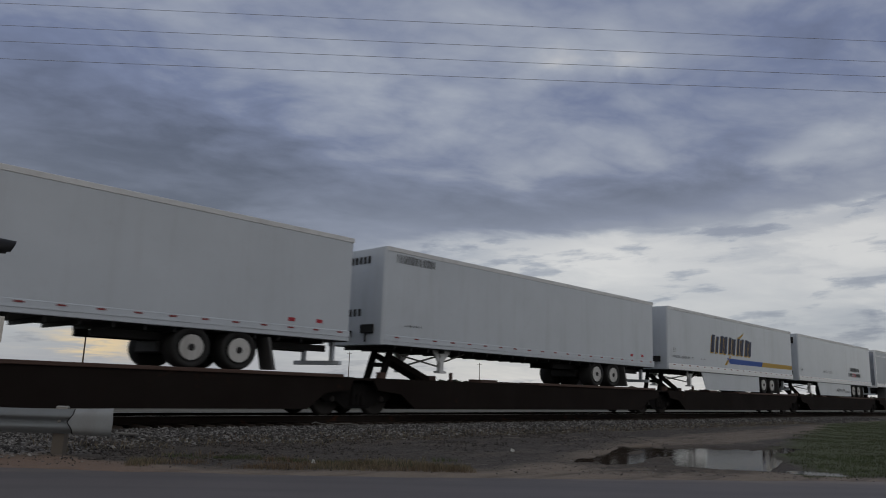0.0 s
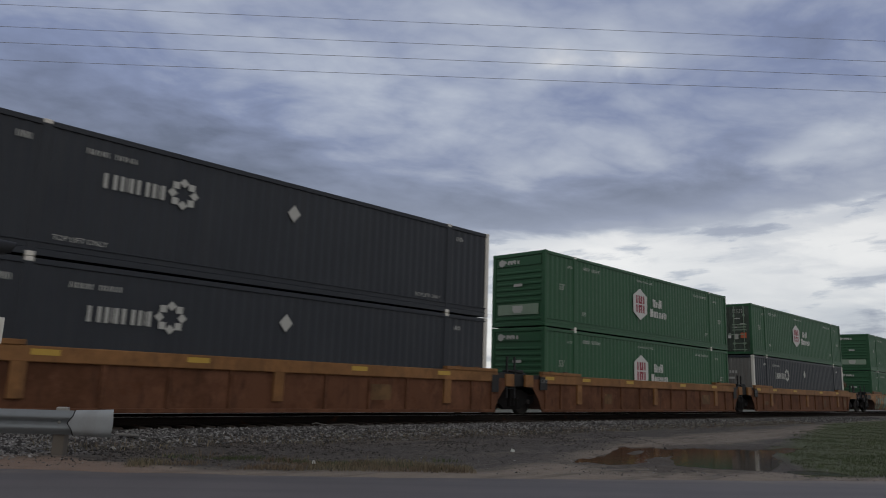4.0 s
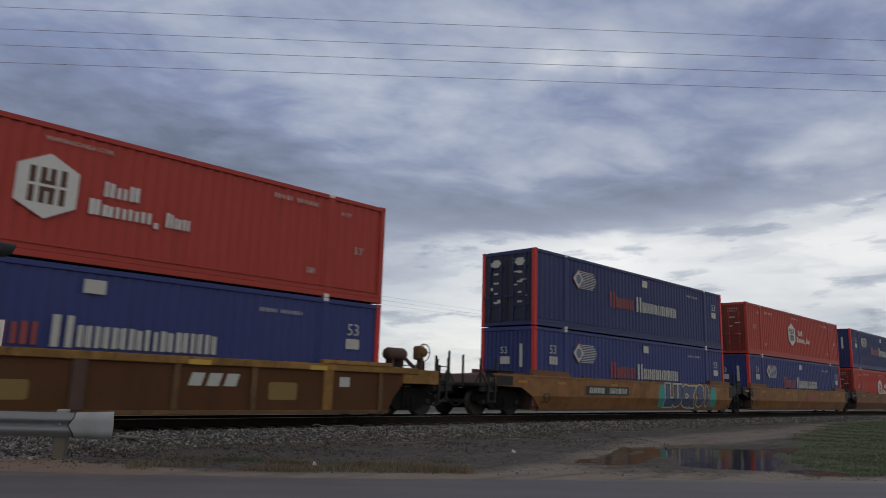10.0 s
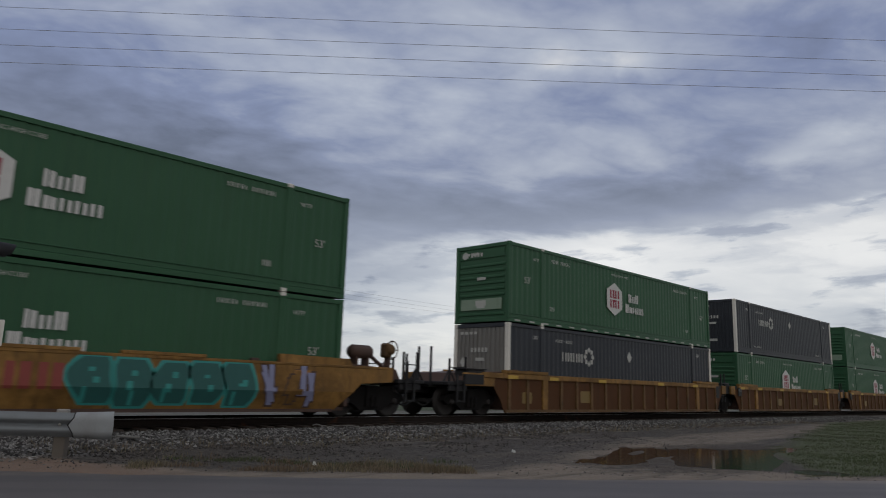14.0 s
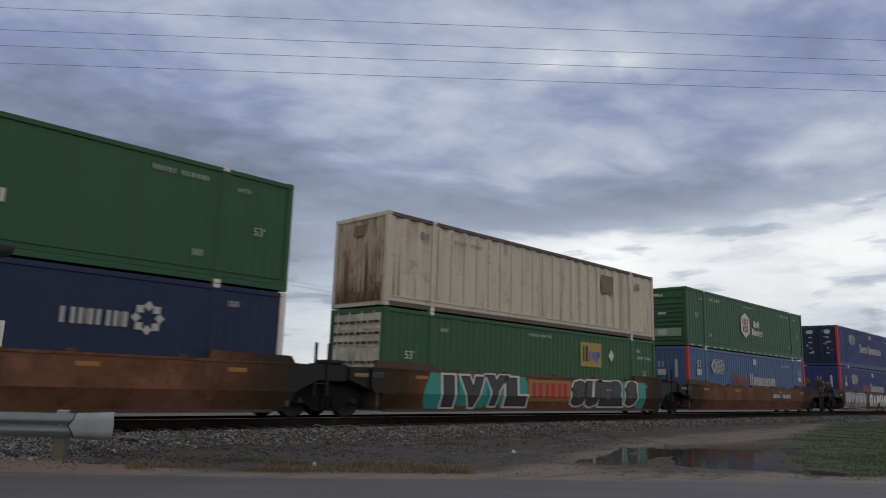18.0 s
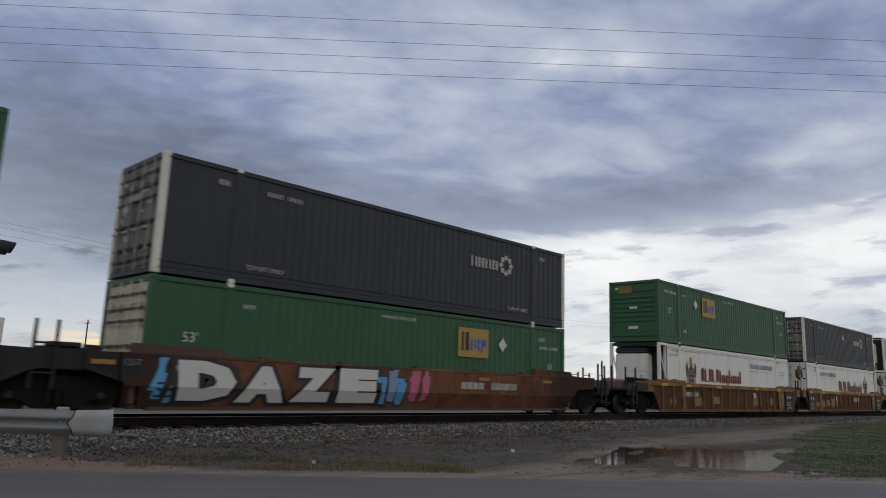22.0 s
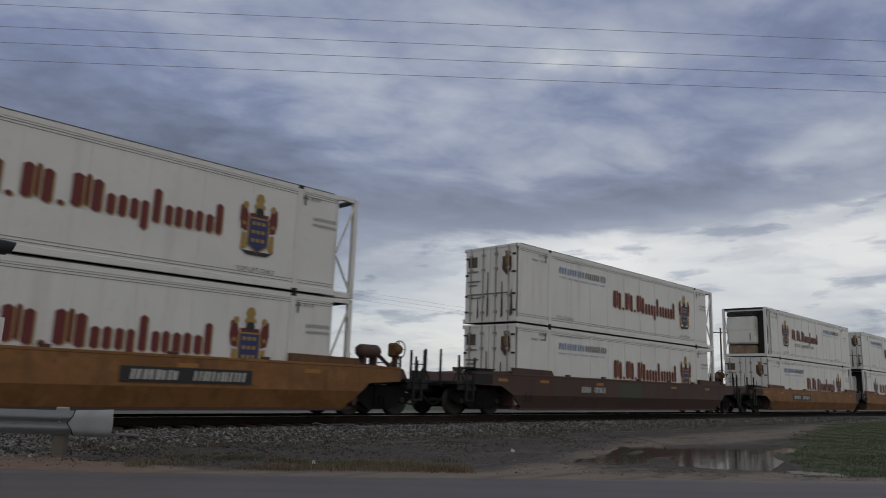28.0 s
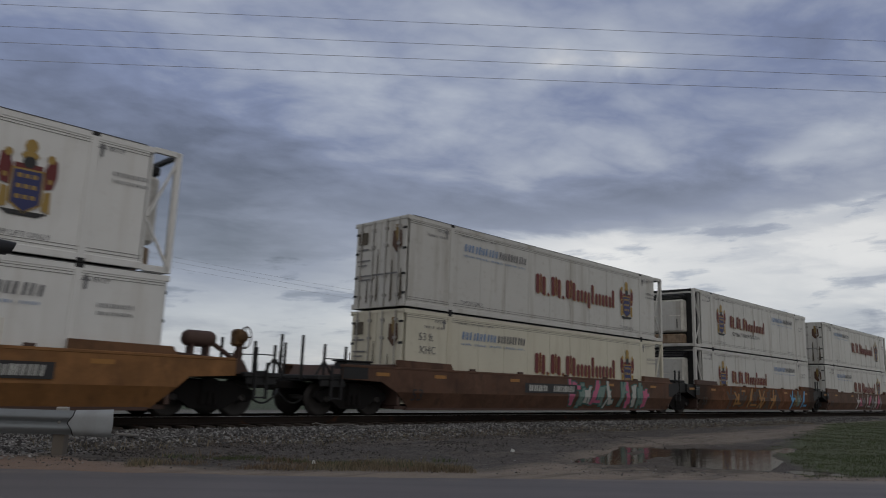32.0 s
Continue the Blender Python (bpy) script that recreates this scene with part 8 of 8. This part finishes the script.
def guard_rail():
    """W-section steel barrier on posts beside the road, with a flared end shoe."""
    gr = thing("guard_rail", "galvanised steel guard rail with a flared end shoe", "guard rail")
    prof = [(0.0, 0.18), (0.035, 0.125), (0.085, 0.095), (0.085, 0.060), (0.02, 0.025), (0.0, 0.0), (0.02, -0.025), (0.085, -0.060), (0.085, -0.095), (0.035, -0.14), (0.0, -0.18)]
    top = 0.19

    def beam(s0, s1, grow, y_off, mat, name, label=""):
        g = Geo()
        ring = []
        for s, k in ((s0, 1.0), (s1, grow)):
            for o, z in prof:
                c = 1.45 - o * k - y_off
                x, y = at_road(s, c)
                ring.append((x, y, top + z * k))
        n = len(prof)
        g.add(ring, [(i, i + 1, n + i + 1, n + i) for i in range(n - 1)], True)
        back = [(Vector(p) + RN * 0.004) for p in ring]
        g.add(back, [(i, n + i, n + i + 1, i + 1) for i in range(n - 1)], True)
        part(name, g, mat, gr, label)
    beam(-13.0, -3.66, 1.0, 0.0, "galvanised", "beam")
    # the shoe laps over the beam with a notched edge, flat at first, then curling back at its lip
    shoe = Geo()
    v = []
    for k in range(11):
        u = k / 10
        for j in range(11):
            q = -1 + 2 * j / 10
            start = -3.80 - 0.075 * max(0.0, 1 - 1.7 * abs(q))
            s = start + (-3.27 + 0.03 * (1 - q * q) - start) * u
            half = 0.188 + 0.022 * u
            c = 1.45 - 0.108 * (1 - 0.75 * abs(q) ** 5) + 0.075 * max(0.0, u - 0.72) / 0.28
            x, y = at_road(s, c)
            v.append((x, y, top + half * q))
    shoe.add(v, [(11 * k + j, 11 * k + j + 11, 11 * k + j + 12, 11 * k + j + 1) for k in range(10) for j in range(10)], True)
    shoe.add([(Vector(p) + RN * 0.004) for p in v], [(11 * k + j, 11 * k + j + 1, 11 * k + j + 12, 11 * k + j + 11) for k in range(10) for j in range(10)], True)
    part("end_shoe", shoe, "shoe_steel", gr, "flared grey end shoe")
    # added black strip stands for the contact shade where the shoe laps the beam
    lip = Geo()
    for a, b in zip(v[:10], v[1:11]):
        lip.tube(Vector(a) - RN * 0.004, Vector(b) - RN * 0.004, 0.007, 6)
    part("shoe_edge", lip, "black_paint", gr, "black strip painting the contact shade along the shoe's notched edge")
    for s in (-4.02, -5.92, -7.83, -9.73, -11.6):
        x, y = at_road(s, 1.57)
        g = Geo()
        g.box(-0.085, 0.085, -0.085, 0.115, -0.62, 0.155, 0.012)
        p = part("post", g, "post_wood", gr, "short weathered timber post")
        p.location, p.rotation_euler = (x, y, top), (0, 0, math.atan2(RN.y, RN.x) - math.pi / 2)
        part("block", Geo().box(-0.085, 0.085, -0.10, 0.02, 0.10, 0.225, 0.015), "lock_steel", p, "pale spacer block over the beam")
        b = Geo()
        b.lathe((0, -0.125, 0.0), [(0.008, -0.02), (0.024, -0.015), (0.024, 0.01)], 8)
        q = part("bolt", b, "lock_steel", p)
    return gr


def crossing_signal():
    """Level-crossing flashers on a mast just outside the view; one hood reaches into it."""
    sg = thing("crossing_signal", "black-hooded red flashing light of a level crossing", "signal light")
    mx, my = 1.63, 10.45
    part("mast", Geo().tube((mx, my, GROUND - 0.05), (mx, my, 3.6), 0.06, 12), "galvanised", sg)
    part("cross_arm", Geo().tube((mx - 0.7, my + 0.2, 2.42), (mx + 0.75, my - 0.2, 2.42), 0.035, 8), "black_paint", sg)
    for s in (-1, 1):
        cx, cy = mx + 0.62 * s, my - 0.17 * s
        lamp = part("backplate", Geo().lathe((cx, cy, 2.44), [(0.28, 0.0), (0.30, 0.012), (0.28, 0.02)], 24, "x"), "black_paint", sg)
        g = Geo()
        n = 14
        v = []
        for k in range(n + 1):
            t = math.radians(-25 + 230 * k / n)
            for x, r in ((0.0, 0.135), (0.33 - 0.10 * (1 - math.sin(t)) / 2, 0.115)):
                v.append((cx + 0.02 + x, cy + r * math.cos(t), 2.44 + r * math.sin(t)))
        m = len(v)
        v += [(a, cy + (b - cy) * 0.96, 2.44 + (c - 2.44) * 0.96) for a, b, c in v[:m]]
        f = [(2 * i, 2 * i + 1, 2 * i + 3, 2 * i + 2) for i in range(n)] + [(m + 2 * i, m + 2 * i + 2, m + 2 * i + 3, m + 2 * i + 1) for i in range(n)]
        f += [(2 * i + 1, m + 2 * i + 1, m + 2 * i + 3, 2 * i + 3) for i in range(n)]
        g.add(v, f, True)
        part("hood", g, "black_paint", lamp)
        part("lens", Geo().lathe((cx + 0.02, cy, 2.44), [(0.15, 0.0), (0.13, 0.03), (0.05, 0.045)], 18, "x"), "red_lens", lamp, "red signal lens")
    part("sign_plate", Geo().box(mx - 0.30, mx + 1.01, my - 0.02, my, 1.27, 1.60, 0.004), "post_white", sg, "white metal sign plate")


def span(a, b, sag, r, g):
    """One hanging wire, as a single unbroken tube."""
    a, b = Vector(a), Vector(b)
    v, n = [], 30
    side = (b - a).cross(Vector((0, 0, 1))).normalized()
    for k in range(n + 1):
        t = k / n
        p = a.lerp(b, t) - Vector((0, 0, 4 * sag * t * (1 - t)))
        v += [p + side * r, p + Vector((0, 0, r)), p - side * r, p - Vector((0, 0, r))]
    g.add(v, [(4 * k + i, 4 * k + (i + 1) % 4, 4 * k + 4 + (i + 1) % 4, 4 * k + 4 + i) for k in range(n) for i in range(4)], True)


def overhead_wires():
    for a, b in (((-10.05, 28.0, 7.95), (32.0, -10.1, 9.22)), ((-9.98, 28.0, 7.49), (32.0, -10.1, 8.74)), ((-9.95, 28.0, 7.15), (32.0, -10.1, 8.40)), ((-9.9, 28.0, 6.78), (32.0, -10.1, 8.04))):
        g = Geo()
        span(a, b, 0.10, 0.005, g)
        tagged(new("overhead_wire", g.mesh("overhead_wire", "wire_grey")), "thin grey overhead power line across the sky", "power line", "power lines over the road")


def pole_line():
    """Timber poles beyond the line, carrying thin wires."""
    spots = [(-12.0, 45.0), (104.0, 45.0), (220.0, 45.0), (336.0, 45.0)]
    far = [(49.0, 140.0), (232.0, 205.0), (150.0, 190.0)]
    for x, y in spots + far:
        p = thing("utility_pole", "weathered timber utility pole with a cross-arm", "utility pole", "utility poles beyond the line")
        part("pole", Geo().tube((x, y, GROUND - 0.3), (x, y, 10.6), 0.16, 10, 0.11), "timber_pole", p)
        part("cross_arm", Geo().box(x - 0.07, x + 0.07, y - 1.2, y + 1.2, 9.9, 10.02), "timber_pole", p)
    for off, z in ((-1.1, 10.15), (0.0, 10.65), (1.1, 10.15)):
        g = Geo()
        for (xa, ya), (xb, yb) in zip(spots, spots[1:]):
            span((xa, ya + off, z), (xb, yb + off, z), 2.6, 0.0065, g)
        tagged(new("distant_wire", g.mesh("distant_wire", "wire_grey")), "thin grey wire strung between the utility poles", "power line", "wires on the utility poles")


def distance():
    """A low dark line of far trees on the horizon."""
    rs = np.random.RandomState(5)
    vs, fs = [], []
    for i in range(2600):
        a = math.radians(rs.uniform(-20, 92))
        d = rs.uniform(620, 900)
        x, y = d * math.sin(a), d * math.cos(a)
        h = 3.2 + 3.5 * max(0, noise.noise(Vector((a * 14, 0, 2)))) + 1.5 * rs.rand()
        s = rs.uniform(2.5, 5.0)
        b = len(vs)
        z = rs.uniform(0.2, 1.0) * h
        p = rs.normal(0, 1, (6, 3)) * np.array([s, s, 1.2]) + np.array([x, y, max(0.3, z - 1)])
        vs += p.tolist()
        fs += [(b, b + 1, b + 2), (b + 1, b + 2, b + 3), (b + 2, b + 3, b + 4), (b + 3, b + 4, b + 5), (b + 4, b + 5, b)]
    me = bpy.data.meshes.new("far_woods")
    me.from_pydata(vs, [], fs)
    me.materials.append(M["far_foliage"])
    tagged(new("far_woods", me), "low dark line of far woods on the horizon", "trees", kind="stuff")


def ballast_spot(rs):
    x = 3.5 + 55 * rs.rand() ** 1.6
    y = TRACK - 1.36 - rs.triangular(0, 0.6, 3.7)
    return x, y


def pale_spot(rs):
    s, c = rs.uniform(-9, -4.2), abs(rs.normal(2.6, 0.7))
    return at_road(s, c)


def loose_spot(rs):
    return at_road(rs.uniform(-6, 14), abs(rs.normal(0.9, 0.9)))


def bank_spot(rs):
    while True:
        x, y = 3.5 + 26 * rs.rand() ** 1.4, rs.uniform(4, 14.5)
        if 0.6 * x + 0.8 * y > EDGE + 0.25:
            return x, y


def lump_spot(rs):
    """Crumbled ground between the ballast's foot and the shoulder, in patches."""
    while True:
        x = 3.5 + 24 * rs.rand() ** 1.3
        y = TRACK - 3.2 - abs(rs.normal(0.4, 2.0))
        if 0.6 * x + 0.8 * y > EDGE + 0.9 and noise.noise(Vector((x * 0.8, y * 0.8, 7))) + rs.uniform(-0.3, 0.3) > 0.0 and x < 13 + 0.5 * y:
            return x, y


def dry_spot(rs):
    while True:
        s = rs.uniform(-2.7, 2.2)
        x, y = at_road(s, 0.10 + abs(rs.normal(0.2, 0.7)))
        n = noise.noise(Vector((x * 1.1, y * 1.1, 0)))
        if n + rs.uniform(-0.15, 0.15) > 0.02 - 0.1 * (1 if -1.5 < s < 2.2 else -1):
            return x, y, max(0.35, 0.8 + n)


def lush_spot(rs):
    while True:
        x, y = 12.5 + 55 * rs.rand() ** 1.8, rs.uniform(0, 13)
        n = noise.noise(Vector((x * 0.6, y * 0.6, 1)))
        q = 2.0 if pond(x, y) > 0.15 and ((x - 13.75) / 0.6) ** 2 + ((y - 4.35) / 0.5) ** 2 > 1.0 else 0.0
        thin = rs.exponential(0.28)
        if 0.6 * x + 0.8 * y > EDGE + 0.4 + 0.4 * n + thin and y < min(2.42 + 0.24 * x, 12.4) + 0.7 * n + 0.15 - thin and x > 5.8 + 1.76 * y + 1.5 * n + thin and q > 1.0:
            return x, y, 0.75 + 0.5 * n


def tuft_spot(rs):
    k = rs.randint(26)
    s, c = -2.6 + (k * 0.619 % 1.0) * 4.6, 0.55 + (k * 0.377 % 1.0) * 1.3
    x, y = at_road(s + rs.normal(0, 0.12), c + rs.normal(0, 0.10))
    return x, y, 0.6 + 0.5 * (k * 0.71 % 1.0)


def sparse_spot(rs):
    return rs.uniform(4, 40), TRACK - rs.uniform(3.4, 5.2), 0.7


def place():
    ground()
    road()
    for y in (TRACK - 0.755, TRACK + 0.755):
        rail(y)
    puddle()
    guard_rail()
    crossing_signal()
    overhead_wires()
    pole_line()
    distance()
    ties()
    rocks("ballast", "crushed grey and pale stone ballast beside the rails", "ballast_stone", 30000, ballast_spot, 0.042, 1)
    rocks("pale_gravel", "heap of pale gravel behind the guard rail", "pale_gravel", 4200, pale_spot, 0.026, 2)
    rocks("loose_gravel", "scattered loose stones on the road's shoulder", "ballast_stone", 700, loose_spot, 0.016, 3)
    rocks("clods", "dark clods and small stones on the bare bank", "bank_stone", 7000, bank_spot, 0.011, 8)
    rocks("earth_lumps", "dark crumbled earth and stray ballast on the bank", "bank_stone", 9000, lump_spot, 0.024, 12)
    blades("dry_grass", "dry yellowed grass along the road's edge", "dry_grass", 3600, dry_spot, 0.095, 4)
    blades("road_weeds", "green weeds in tufts at the road's edge", "green_grass", 1500, tuft_spot, 0.075, 14)
    blades("green_grass", "rough green grass beside the dirt lane", "green_grass", 120000, lush_spot, 0.062, 5)
    blades("weeds", "sparse weeds at the foot of the ballast", "dry_grass", 4500, sparse_spot, 0.14, 6)


def litter():
    """Scraps that lie about on the bank and the shoulder."""
    rnd = random.Random(31)
    for x, y, s in ((11.2, 9.0, 0.055), (6.55, 9.0, 0.03)):
        g = Geo()
        n = 7
        v = [(s * (0.5 + rnd.random()) * math.cos(6.283 * i / n), 0.7 * s * (0.5 + rnd.random()) * math.sin(6.283 * i / n), 0.01 + 0.05 * rnd.random()) for i in range(n)]
        v += [(a * 0.5, b * 0.5, 0.03 + 0.06 * rnd.random()) for a, b, c in v] + [(0, 0, 0.03)]
        g.add(v, [(i, (i + 1) % n, n + (i + 1) % n, n + i) for i in range(n)] + [(n + i, n + (i + 1) % n, 2 * n) for i in range(n)])
        ob = tagged(new("paper_scrap", g.mesh("paper_scrap", "off_white_mark")), "crumpled white paper scrap on bare soil", "litter", "scraps by the road")
        ob.location = (x, y, height(x, y) + 0.005)
    b = tagged(new("wooden_board", Geo().box(-0.2, 0.2, -0.06, 0.06, 0, 0.03, 0.006).mesh("wooden_board", "grey_panel")), "short weathered board lying on the ballast", "board")
    b.location, b.rotation_euler = (5.95, 14.2, height(5.95, 14.2) + 0.07), (0.05, 0.06, -0.5)
    g = Geo()
    pts = [Vector((11.3 + 0.16 * k, 15.7 + 0.25 * math.sin(0.7 * k) - 0.10 * k, height(11.3 + 0.16 * k, 15.6 - 0.1 * k) + 0.08 + 0.03 * math.sin(1.7 * k))) for k in range(9)]
    for p, q in zip(pts, pts[1:]):
        g.tube(p, q, 0.012, 6)
    tagged(new("cable_scrap", g.mesh("cable_scrap", "grey_panel")), "loose pale cable lying on the ballast", "cable")


place()
litter()
train()


def motions():
    """The whole train rolls towards -x, gaining speed a little."""
    for ob, x, y, z in MOVING:
        walk(ob, [(t, pose(x - run(t), y, z)) for t in (0, 4, 8, 12, 16, 20, 24, 28, 32)])


motions()
